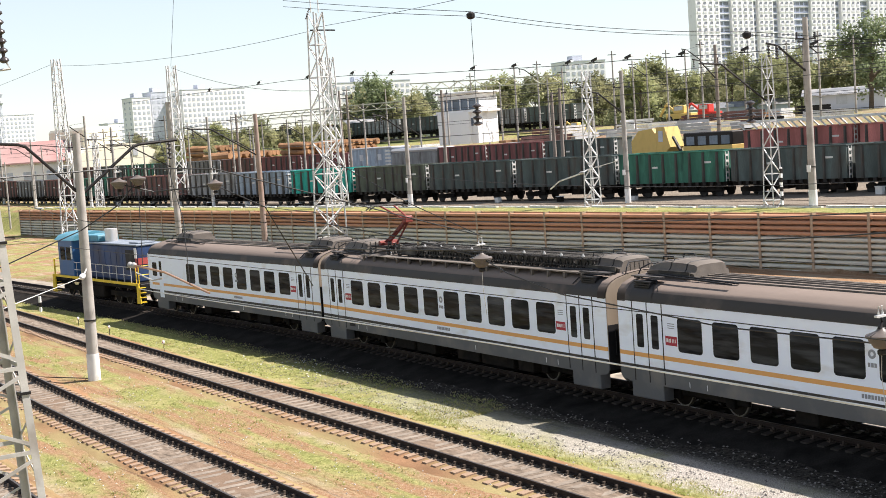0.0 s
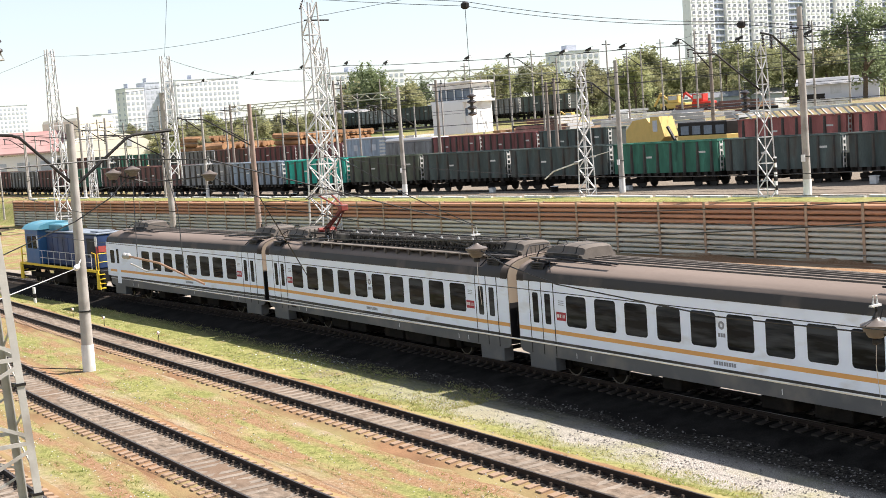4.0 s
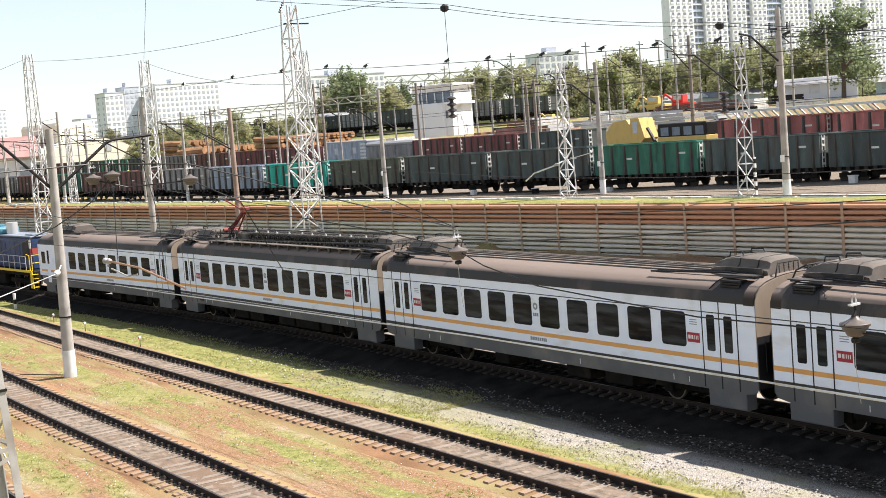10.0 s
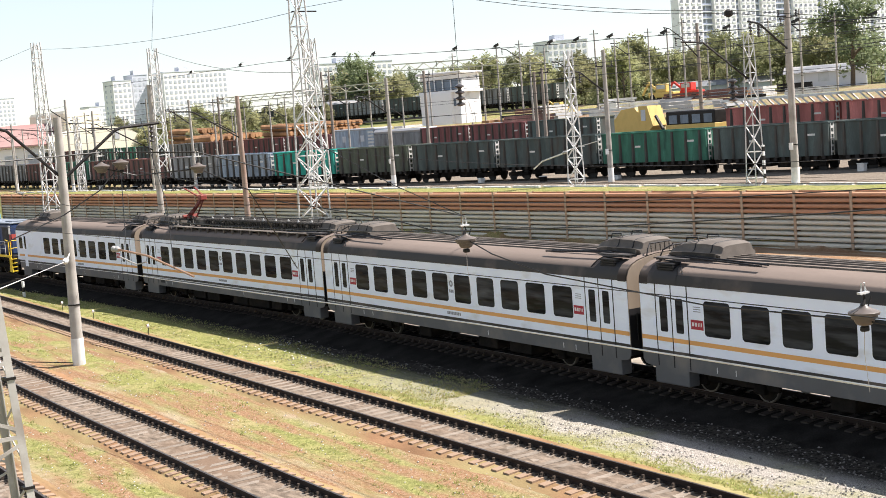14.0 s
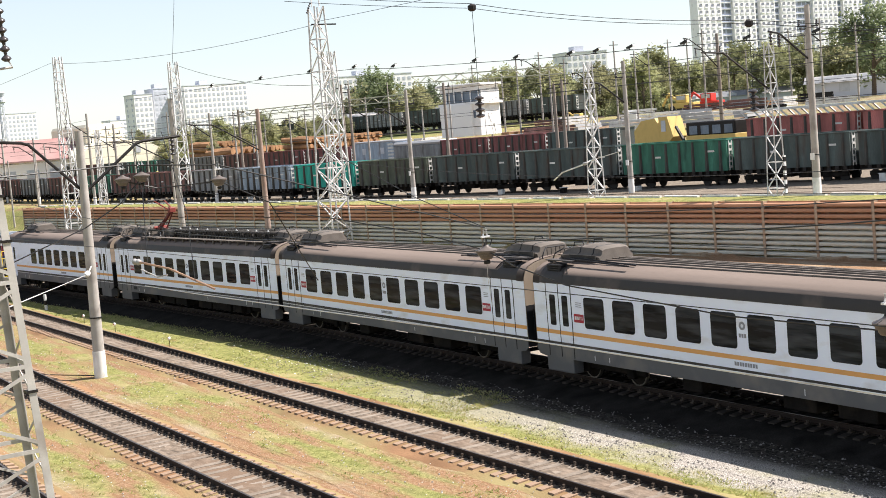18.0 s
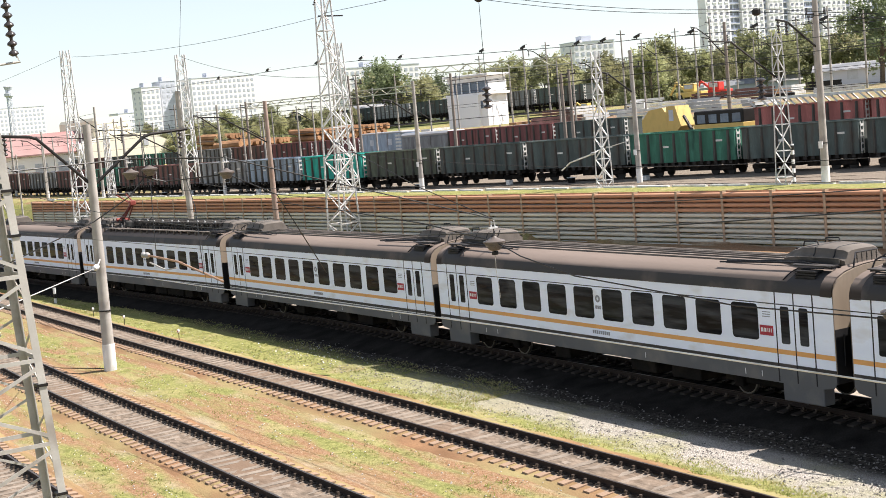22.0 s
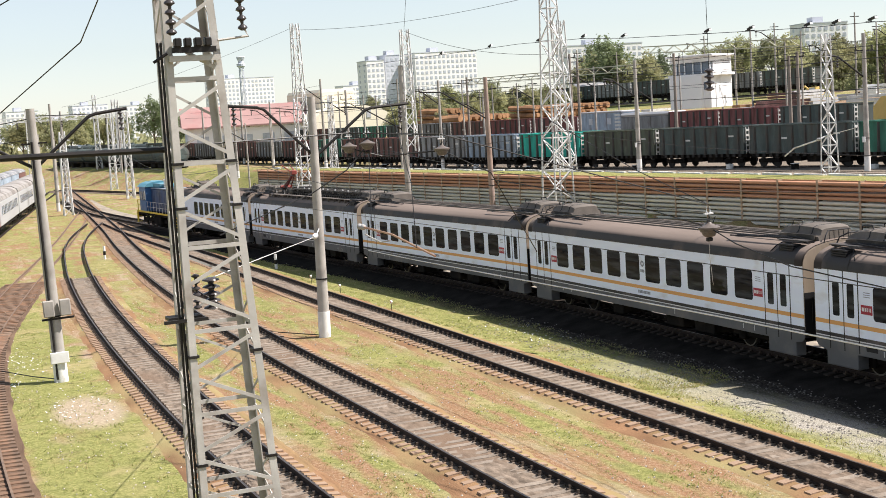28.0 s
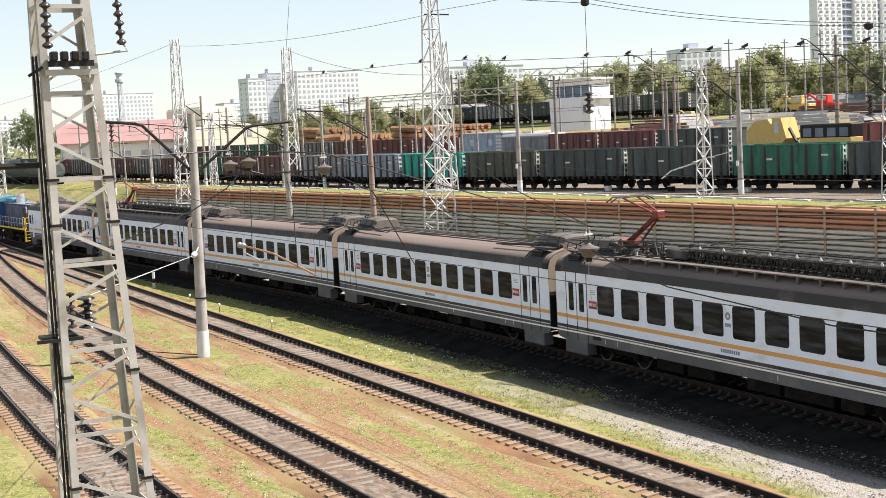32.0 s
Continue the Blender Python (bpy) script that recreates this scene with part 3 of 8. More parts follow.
def dark_eaves(m):
    """Darkens the roof colour towards the eaves, with an uneven edge."""
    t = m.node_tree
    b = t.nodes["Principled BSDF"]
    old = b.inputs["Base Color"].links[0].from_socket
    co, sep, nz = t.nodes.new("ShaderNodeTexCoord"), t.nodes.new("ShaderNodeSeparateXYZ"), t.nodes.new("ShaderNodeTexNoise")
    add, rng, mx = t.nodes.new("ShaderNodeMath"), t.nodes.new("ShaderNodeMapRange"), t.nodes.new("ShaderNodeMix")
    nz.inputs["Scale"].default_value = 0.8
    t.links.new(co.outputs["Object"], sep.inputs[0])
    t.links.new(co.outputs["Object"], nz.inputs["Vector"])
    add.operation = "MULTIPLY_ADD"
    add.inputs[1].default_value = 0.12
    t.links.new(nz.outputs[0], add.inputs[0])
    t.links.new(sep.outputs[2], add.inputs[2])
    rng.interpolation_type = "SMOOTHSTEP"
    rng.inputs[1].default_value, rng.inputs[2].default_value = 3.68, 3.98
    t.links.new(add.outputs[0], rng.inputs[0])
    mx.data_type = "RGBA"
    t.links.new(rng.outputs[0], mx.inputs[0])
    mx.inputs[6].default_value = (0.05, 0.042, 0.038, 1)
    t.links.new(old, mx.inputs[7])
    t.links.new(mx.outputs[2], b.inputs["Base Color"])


dark_eaves(ROOF_TAN)


def ring(form, cx, cy, cz, r0, r1, w, n=20):
    """A ring round the x axis."""
    v = [(cx + s * w / 2, cy + r * math.cos(2 * math.pi * k / n), cz + r * math.sin(2 * math.pi * k / n)) for s in (-1, 1) for r in (r0, r1) for k in range(n)]
    f = []
    for k in range(n):
        j = (k + 1) % n
        f += [(k, j, n + j, n + k), (2 * n + k, 3 * n + k, 3 * n + j, 2 * n + j), (n + k, n + j, 3 * n + j, 3 * n + k), (k, 2 * n + k, 2 * n + j, j)]
    return form.add(v, f)


def disc(form, cx, cy, cz, r, w, n=20):
    v = [(cx + s * w / 2, cy + r * math.cos(2 * math.pi * k / n), cz + r * math.sin(2 * math.pi * k / n)) for s in (-1, 1) for k in range(n)]
    return form.add(v, [tuple(range(n)), tuple(range(2 * n - 1, n - 1, -1))] + [(k, n + k, n + (k + 1) % n, (k + 1) % n) for k in range(n)])


def bogie(parent, y, r=0.475, base=2.5):
    b = part("bogie", Form().box(-1.1, -0.95, y - base / 2 - 0.7, y + base / 2 + 0.7, 0.42, 0.72, 0.03).box(0.95, 1.1, y - base / 2 - 0.7, y + base / 2 + 0.7, 0.42, 0.72, 0.03).box(-1.0, 1.0, y - 0.3, y + 0.3, 0.4, 0.85, 0.04).box(-1.2, -1.0, y - base / 2 - 0.2, y - base / 2 + 0.2, 0.3, 0.62, 0.03).box(-1.2, -1.0, y + base / 2 - 0.2, y + base / 2 + 0.2, 0.3, 0.62, 0.03), UNDER, parent)
    for s in (-1, 1):
        yy = y + s * base / 2
        part("axle", Form().tube([(-0.9, yy, r), (0.9, yy, r)], 0.08), UNDER, b)
        for x in (-0.797, 0.797):
            part("wheel", disc(Form(), x, yy, r, r - 0.03, 0.09), UNDER, b)
            part("wheel_tread", ring(Form(), x, yy, r, r - 0.045, r, 0.13), TYRE, b, "bright worn wheel tread")
    return b


ROOF_PROFILE = [(1.75, 3.48), (1.735, 3.62), (1.66, 3.80), (1.48, 3.97), (1.2, 4.09), (0.8, 4.18), (0.4, 4.225), (0, 4.24)]


def coach(front_cab=False, motor=False, reach=0.0):
    top = thing("passenger_coach", "white electric train coach with an orange stripe and brown roof" if not motor else "white electric motor coach with a raised red pantograph", "train coach", "coaches of the passing train")
    L = LEN
    nose = 1.1 if front_cab else 0.0
    # shell: sides and ends below the roof
    sh = Form()
    side = [(-1.75, 1.38), (-1.75, 3.48), (1.75, 3.48), (1.75, 1.38)]
    ys = [0, L - nose] + ([L - 0.35, L] if front_cab else [])
    wid = [1, 1] + ([0.93, 0.72] if front_cab else [])
    sh.v = [(x * w, y - (0.5 * (z - 1.4) / 2.1 if front_cab and y == L else 0), z) for y, w in zip(ys, wid) for x, z in side]
    sh.f = [(i * 4 + k, i * 4 + k + 1, i * 4 + 5 + k, i * 4 + 4 + k) for i in range(len(ys) - 1) for k in (0, 1, 2)] + [(i * 4 + 3, i * 4, i * 4 + 4, i * 4 + 7) for i in range(len(ys) - 1)]
    n = len(sh.v)
    sh.f += [(n - 4, n - 3, n - 2, n - 1), (3, 2, 1, 0)]
    shell = part("body_shell", sh, BODY_WHITE, top)
    # roof: dark edges and dusty crown
    full = [(-x, z) for x, z in ROOF_PROFILE] + [(x, z) for x, z in reversed(ROOF_PROFILE[:-1])]
    ends = [0.0, 0.02, L - nose] + ([L - 0.6, L - 0.25] if front_cab else [L])
    drop = [0, 0, 0] + ([0.12, 0.5] if front_cab else [0])
    rf = Form()
    m = len(full)
    rf.v = [(x * (1 - 0.35 * d), y, 3.48 + (z - 3.48) * (1 - d)) for y, d in zip(ends, drop) for x, z in full]
    rf.f = [(i * m + k, i * m + k + 1, (i + 1) * m + k + 1, (i + 1) * m + k) for i in range(len(ends) - 1) for k in range(m - 1)] + [tuple(range(m)), tuple(range(len(rf.v) - 1, len(rf.v) - m - 1, -1))]
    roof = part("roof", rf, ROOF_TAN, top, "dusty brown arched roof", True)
    for s in (-1, 1):
        ed = Form()
        edge = [(s * (x + 0.012), z + 0.006) for x, z in ROOF_PROFILE[:3]]
        y1 = L - nose
        ed.v = [(x, y, z) for y in (0.01, y1) for x, z in edge]
        ed.f = [(k, k + 1, 4 + k, 3 + k) for k in range(2)]
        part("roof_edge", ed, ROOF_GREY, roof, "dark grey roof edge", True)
    for x in (-0.75, -0.45, -0.15, 0.15, 0.45, 0.75):
        z = 4.235 - 0.09 * x * x
        part("roof_rib", Form().box(x - 0.03, x + 0.03, 1.8, L - 1.8 - nose, z - 0.02, z + 0.045), FAIRING, roof, "lengthwise grey roof rib")
    # end frames with vent recess
    for y0 in (0.0, L) if not front_cab else (0.0,):
        d = 1 if y0 == 0 else -1
        fr = Form()
        outer = [(-x * 1.012, z + 0.03) for x, z in ROOF_PROFILE] + [(x * 1.012, z + 0.03) for x, z in reversed(ROOF_PROFILE[:-1])]
        outer = [(-1.772, 3.46)] + outer + [(1.772, 3.46)]
        k = len(outer)
        fr.v = [(x, y, z) for y in (y0 + d * 0.005, y0 + d * 0.42) for x, z in outer]
        fr.f = [(i, i + 1, k + i + 1, k + i) for i in range(k - 1)]
        part("end_frame", fr, ROOF_TAN, roof, "dusty roof end frame", True)
        for s in (-1, 1):
            pan = Form()
            strip = [(s * (x + 0.022), z + 0.016) for x, z in ROOF_PROFILE[:5]]
            ya, yb = y0 + d * 0.06, y0 + d * 1.75
            pan.v = [(x, y, z) for y, cut in ((ya, 5), (y0 + d * 1.45, 5), (yb, 5)) for x, z in strip]
            pan.v[14] = (pan.v[14][0], y0 + d * 1.5, pan.v[14][2])
            pan.v[13] = (pan.v[13][0], y0 + d * 1.62, pan.v[13][2])
            pan.f = [(5 * i + k, 5 * i + k + 1, 5 * i + k + 6, 5 * i + k + 5) for i in (0, 1) for k in range(4)]
            part("vent_panel", pan, ROOF_GREY, roof, "dark grey panel round the vent", True)
            v = Form()
            for q in range(4):
                v.box(s * 1.42 - 0.18, s * 1.42 + 0.18, y0 + d * 0.72 if d > 0 else y0 - 1.48, y0 + 1.48 if d > 0 else y0 - 0.72, 3.86 + 0.075 * q, 3.915 + 0.075 * q)
            vent = part("roof_vent", v, SEAM, roof, "black louvred vent block")
            arch = Form()
            arch.tube([(s * 1.62, y0 + d * 1.95, 3.84), (s * 1.5, y0 + d * 1.75, 4.05), (s * 1.35, y0 + d * 1.6, 4.16), (s * 1.35, y0 + d * 0.6, 4.2)], 0.02, 6)
            part("hand_rail", arch, SEAM, roof)
    # stripes, lines and skirt on both sides
    ye = L - nose
    for s in (-1, 1):
        x = s * 1.753
        part("orange_stripe", Form().box(min(x, x - s * 0.01), max(x, x - s * 0.01), 0.0, ye, 1.665, 1.805), ORANGE, shell, "orange painted stripe")
        part("lower_band", Form().box(min(x, x - s * 0.02), max(x, x - s * 0.02), 0.02, ye, 1.26, 1.385), ROOF_GREY, shell, "dark band below the white side")
        part("lower_line", Form().box(min(x + s * 0.003, x - s * 0.02), max(x + s * 0.003, x - s * 0.02), 0.02, ye, 1.235, 1.268), LINE_WHITE, shell, "thin white line")
        sk = Form().plate([(0.0, 1.25), (0.0, 1.0), (0.12, 0.86), (0.5, 0.8), (ye - 0.5, 0.8), (ye - 0.12, 0.86), (ye, 1.0), (ye, 1.25)], s * 1.72, s * 1.75)
        skirt = part("skirt", sk, BODY_GREY, top, "grey lower side skirt")
        for a in (0.52, ye - 2.1):
            part("step_well", Form().box(min(s * 1.735, s * 1.3), max(s * 1.735, s * 1.3), a, a + 1.58, 0.29, 0.82, 0.02), BODY_GREY, skirt, "grey boxed door step")
        if motor:
            part("side_grille", Form().box(min(s * 1.756, s * 1.74), max(s * 1.756, s * 1.74), ye - 3.1, ye - 2.55, 0.98, 1.17), SEAM, skirt, "dark square grille")
        for q in (2.9, 3.6, 8.3, ye - 3.4, ye - 4.2):
            part("jack_mark", Form().box(min(s * 1.756, s * 1.74), max(s * 1.756, s * 1.74), q, q + 0.025, 0.9, 1.08), LINE_WHITE, skirt, "small white mark")
        # windows
        count = 10 if not front_cab else 8
        for i in range(count):
            c = 3.50 + 1.6 * i
            part("window", Form().plate(rounded(c - 0.56, c + 0.56, 2.0, 3.09, 0.12), s * 1.738, s * 1.757), GLASS_DARK, top, "dark tinted window with rounded corners")
            if s < 0 and i in (2, 5, 6):
                part("open_vent", Form().box(-1.762, -1.75, c - 0.5, c + 0.5, 2.78, 2.8), SEAM, top)
        # doors
        for a in (0.74, L - 2.21) if not front_cab else (0.74,):
            for j in (0, 1):
                y0 = a + 0.735 * j
                leaf = part("door_leaf", Form().box(min(s * 1.757, s * 1.74), max(s * 1.757, s * 1.74), y0 + 0.02, y0 + 0.715, 1.40, 3.42, 0.006), BODY_WHITE, top)
                part("door_window", Form().plate(rounded(y0 + 0.2, y0 + 0.54, 1.98, 3.08, 0.06), s * 1.75, s * 1.762), GLASS_DARK, leaf, "narrow dark door window")
                part("door_stripe", Form().box(min(s * 1.759, s * 1.75), max(s * 1.759, s * 1.75), y0 + 0.02, y0 + 0.715, 1.665, 1.805), ORANGE, leaf)
            for q in (a, a + 0.735, a + 1.47):
                part("door_seam", Form().box(min(s * 1.7565, s * 1.74), max(s * 1.7565, s * 1.74), q - 0.022, q + 0.022, 0.85, 3.48), SEAM, top, "dark rubber door seam")
            # red square mark beside the door with pale bars
            q = a + 1.6 if a < 5 else a - 0.68
            sign = part("red_sign", Form().box(min(s * 1.757, s * 1.75), max(s * 1.757, s * 1.75), q, q + 0.55, 2.17, 2.47), RED_MARK, top, "small red rectangular sticker")
            bars = Form()
            for w, (u, v2) in enumerate(((0.06, 0.09), (0.13, 0.16), (0.2, 0.23), (0.28, 0.36), (0.4, 0.5))):
                bars.box(min(s * 1.76, s * 1.75), max(s * 1.76, s * 1.75), q + u, q + v2, 2.27, 2.39)
            part("lettering", bars, LINE_WHITE, sign)
            nb = Form()
            for w in range(3):
                nb.box(min(s * 1.756, s * 1.75), max(s * 1.756, s * 1.75), q + 0.1, q + 0.42, 2.86 - 0.07 * w, 2.885 - 0.07 * w)
            part("lettering", nb, GREY_MARK, top, "small grey notice lines")
        # round emblem with bars, number bars
        em = Form()
        cy = 3.50 + 1.6 * 4 + 0.8 if not front_cab else 8.9
        ring(em, s * 1.754, cy, 2.72, 0.06, 0.13, 0.008, 16)
        part("emblem", em, GREY_MARK, top, "grey round emblem")
        for w in range(3):
            part("emblem_bar", Form().box(min(s * 1.758, s * 1.75), max(s * 1.758, s * 1.75), cy - 0.15 + 0.11 * w, cy - 0.07 + 0.11 * w, 2.36, 2.48), GREY_MARK, top)
        nu = Form()
        for w in range(9):
            nu.box(min(s * 1.757, s * 1.75), max(s * 1.757, s * 1.75), cy - 0.55 + 0.11 * w, cy - 0.47 + 0.11 * w, 1.48, 1.6)
        part("lettering", nu, GREY_MARK, top, "grey number bars")
    # ends
    part("gangway", Form().box(-0.72, 0.72, -0.31, 0.0, 1.1, 3.35, 0.05), SEAM, top, "black rubber gangway")
    wall_line = [(-1.74, 1.3)] + [(-x * 0.995, z) for x, z in ROOF_PROFILE] + [(x * 0.995, z) for x, z in reversed(ROOF_PROFILE[:-1])] + [(1.74, 1.3)]
    for yy, thick in ((-0.03, 0.025),) + (((L + 0.005, 0.025),) if not front_cab else ()):
        ew = Form()
        k = len(wall_line)
        ew.v = [(x, y, z) for y in (yy, yy + thick) for x, z in wall_line]
        ew.f = [tuple(range(k)), tuple(range(2 * k - 1, k - 1, -1))] + [(i, k + i, k + (i + 1) % k, (i + 1) % k) for i in range(k)]
        part("end_wall", ew, BEIGE, top, "beige painted end wall")
        part("lower_end", Form().box(-1.735, 1.735, yy - 0.02 if yy < 0 else yy + 0.02, yy + 0.01 if yy < 0 else yy + 0.05, 1.0, 2.55), SEAM, top, "black lower end panel")
        part("grab_rail", Form().tube([(-1.45, yy - 0.06, 1.5), (-1.45, yy - 0.06, 2.4)], 0.02, 6), SEAM, top)
    if not front_cab:
        part("gangway", Form().box(-0.72, 0.72, L, L + 0.31, 1.1, 3.35, 0.05), SEAM, top, "black rubber gangway")
    # underframe
    part("floor_frame", Form().box(-1.5, 1.5, 0.15, L - 0.15, 0.95, 1.38), UNDER, top)
    boxes = [(4.9, 5.9), (6.2, 8.4), (8.6, 10.2), (11.9, 13.4), (13.6, 15.2)] if motor else [(6.0, 7.4), (8.2, 9.5), (13.0, 13.9)]
    for a, b in boxes:
        part("equipment_box", Form().box(-1.45, 1.45, a, b, 0.32, 0.96, 0.03), UNDER, top)
    if not motor:
        part("air_tank", Form().tube([(-0.9, 12.3, 0.66), (0.9, 12.3, 0.66)], 0.26, 14), UNDER, top)
    for y in (3.3, L - 3.3):
        bogie(top, y)
    # roof equipment
    for d in (1, -1):
        y0 = 0.35 if d > 0 else L - 0.35 - (2.2 if front_cab else 0)
        fa = Form()
        prof = [(0, 0.02, 0.74), (0.02, 0.44, 0.76), (0.15, 0.50, 0.78), (0.7, 0.52, 0.8), (1.4, 0.50, 0.8), (1.8, 0.44, 0.78), (2.2, 0.33, 0.72), (2.5, 0.20, 0.62), (2.58, 0.04, 0.55)]
        hull = [(-0.92, 0.0), (-1.0, 0.35), (-0.86, 0.5), (-0.78, 0.86), (-0.6, 0.97), (0, 1.0), (0.6, 0.97), (0.78, 0.86), (0.86, 0.5), (1.0, 0.35), (0.92, 0.0)]
        fa.v = [(hx * w, y0 + (yy if d > 0 else yy - 2.4), 4.19 + 0.06 * min(yy, 1.5) / 1.5 + max(hz * hh, 0.0)) for yy, hh, w in prof for hx, hz in hull]
        k = len(hull)
        fa.f = [(i * k + j, i * k + j + 1, (i + 1) * k + j + 1, (i + 1) * k + j) for i in range(len(prof) - 1) for j in range(k - 1)]
        unit = part("roof_fairing", fa, FAIRING, top, "rounded grey roof fairing", True)
        for yy, hh, w in ((0.45, 0.505, 0.8), (1.2, 0.505, 0.8)):
            part("strap", Form().tube([(hx * w, y0 + (yy if d > 0 else yy - 2.4), 4.19 + 0.06 * min(yy, 1.5) / 1.5 + hz * hh + 0.005) for hx, hz in hull], 0.022, 5), SEAM, unit)
        yn = y0 + (0 if d > 0 else -2.4)
        grille = Form()
        for q in range(4):
            grille.box(-0.5, 0.5, yn + 2.05 + 0.09 * q, yn + 2.11 + 0.09 * q, 4.5 - 0.05 * q, 4.62 - 0.055 * q)
        part("intake_grille", grille, SEAM, unit, "dark sloping intake grille")
        part("lift_bar", Form().tube([(-0.45, yn + 1.25, 4.72), (-0.45, yn + 1.3, 4.84), (-0.45, yn + 1.8, 4.82), (-0.45, yn + 1.85, 4.66)], 0.025, 6).tube([(0.45, yn + 1.25, 4.72), (0.45, yn + 1.3, 4.84), (0.45, yn + 1.8, 4.82), (0.45, yn + 1.85, 4.66)], 0.025, 6), SEAM, unit)
        for sx in (-1, 1):
            part("side_flap", Form().box(sx * 0.83 - 0.02, sx * 0.83 + 0.02, yn + 0.15, yn + 1.65, 4.24, 4.42), ROOF_STEEL, unit, "dark lower side of the fairing")
        for q in (-1.25, -0.95):
            part("roof_cable", Form().tube([(q, y0, 4.2), (q * 0.9, y0 + d * 1.2, 4.3), (q * 0.95, y0 + d * 2.6, 4.26), (q, y0 + d * 4.6, 4.2)], 0.03, 6), SEAM, top, "dark roof cable")
        part("roof_walkway", Form().box(-1.38, -1.05, min(y0, y0 + d * 1.5), max(y0, y0 + d * 1.5), 4.24, 4.275), ROOF_GREY, top, "dark footboard on brackets")
        for q in range(5):
            part("roof_insulator", Form().tube([(0.4 - 0.2 * q, y0 - d * 0.12, z2) for z2 in (4.2, 4.36, 4.39, 4.43, 4.46, 4.5, 4.55)], [0.014, 0.014, 0.026, 0.014, 0.026, 0.014, 0.01], 8), ROOF_STEEL, top, "dusty roof insulator")
        part("jumper_cable", Form().tube([(0.45, y0 - d * 0.12, 4.56), (-0.45, y0 - d * 0.12, 4.56), (-0.7, y0 - d * 0.3, 4.42), (-0.8, y0 - d * 0.34, 4.2)], 0.025, 6), SEAM, top, "dark jumper cable")
    if motor:
        fr = Form()
        for x in (-0.78, -0.05, 0.78):
            for z in (4.36, 4.6):
                fr.box(x - 0.035, x + 0.035, 1.5, 14.6, z - 0.025, z + 0.025)
        for q in range(33):
            y = 1.6 + 0.4 * q
            fr.box(-0.8, 0.8, y - 0.025, y + 0.025, 4.6, 4.65)
            for x in (-0.78, 0.78):
                fr.bar((x, y, 4.22), (x, y + 0.18, 4.6), 0.045)
                fr.bar((x, y + 0.36, 4.22), (x, y + 0.18, 4.6), 0.045)
        part("resistor_frame", fr, STEEL_BLACK, top, "black steel resistor frame along the roof")
        comb = [(0.02, 4.58), (0.02, 4.4), (0.52, 4.4), (0.52, 4.58)]
        for q in range(5, -1, -1):
            comb += [(0.07 + 0.085 * q, 4.58), (0.07 + 0.085 * q, 4.66), (0.03 + 0.085 * q, 4.66), (0.03 + 0.085 * q, 4.58)]
        bank = Form().plate(comb, -0.3, 0.3)
        me = bank.mesh("resistor_bank", ROOF_STEEL)
        knob = Form().tube([(0, 0, 4.64), (0, 0, 4.68), (0, 0, 4.72), (0, 0, 4.78)], [0.05, 0.07, 0.05, 0.02], 7).mesh("roof_insulator", PORCELAIN)
        for q in range(21):
            for x in (-0.42, 0.38):
                o = new("resistor_bank", me)
                o.parent, o.matrix_basis = top, pose(x, 1.7 + 0.61 * q + (0.1 if x > 0 else 0), 0)
            if q % 2:
                o = new("roof_insulator", knob)
                o.parent, o.matrix_basis = top, pose(-0.72 + 0.06 * (q % 3), 1.9 + 0.61 * q, 0)
        wk = Form().box(-1.42, -1.0, 1.5, 17.8, 4.2, 4.235).box(1.0, 1.42, 1.5, 17.8, 4.2, 4.235)
        for q in range(17):
            wk.box(-1.46, -1.36, 1.6 + q, 1.68 + q, 3.96, 4.2)
        part("roof_walkway", wk, FAIRING, top, "long grey roof footboard")
        gear = Form()
        rnd = random.Random(77)
        for q in range(26):
            gx, gy = rnd.uniform(-0.95, 0.8), rnd.uniform(14.6, 18.6)
            if q % 3 == 0:
                gear.box(gx - 0.12, gx + 0.12, gy - 0.2, gy + 0.2, 4.2, 4.38 + rnd.uniform(0, 0.2), 0.02)
            elif q % 3 == 1:
                gear.tube([(gx, gy, 4.2), (gx, gy, 4.3), (gx, gy, 4.36), (gx, gy, 4.42), (gx, gy, 4.5), (gx, gy, 4.75)], [0.04, 0.09, 0.05, 0.09, 0.04, 0.03], 7)
            else:
                gear.bar((gx, gy, 4.3 + rnd.uniform(0, 0.3)), (gx + rnd.uniform(-0.6, 0.6), gy + rnd.uniform(-0.9, 0.9), 4.35 + rnd.uniform(0, 0.4)), 0.04)
        part("roof_gear", gear, ROOF_STEEL, top, "dark switches, rods and insulators round the pantograph")
        base = part("pantograph", Form().box(-0.7, 0.7, 16.50, 16.60, 4.5, 4.58).box(-0.7, 0.7, 18.20, 18.30, 4.5, 4.58).box(-0.7, -0.62, 16.50, 18.30, 4.5, 4.58).box(0.62, 0.7, 16.50, 18.30, 4.5, 4.58), STEEL_BLACK, top, "raised red single-arm pantograph")
        knee = (0, 16.00, 5.75)
        part("lower_arm", Form().bar((0, 17.90, 4.62), knee, 0.16, 0.13).bar((0.25, 17.50, 4.6), (0.1, 16.05, 5.65), 0.06).bar((-0.25, 17.7, 4.7), (-0.08, 16.9, 5.2), 0.05), PANTO_DARK, base, "dark red lower arm")
        part("spring_drum", Form().tube([(-0.45, 17.85, 4.66), (0.45, 17.85, 4.66)], 0.11, 10).box(-0.3, 0.3, 17.4, 18.2, 4.56, 4.66, 0.02), PANTO_RED, base, "red spring drum")
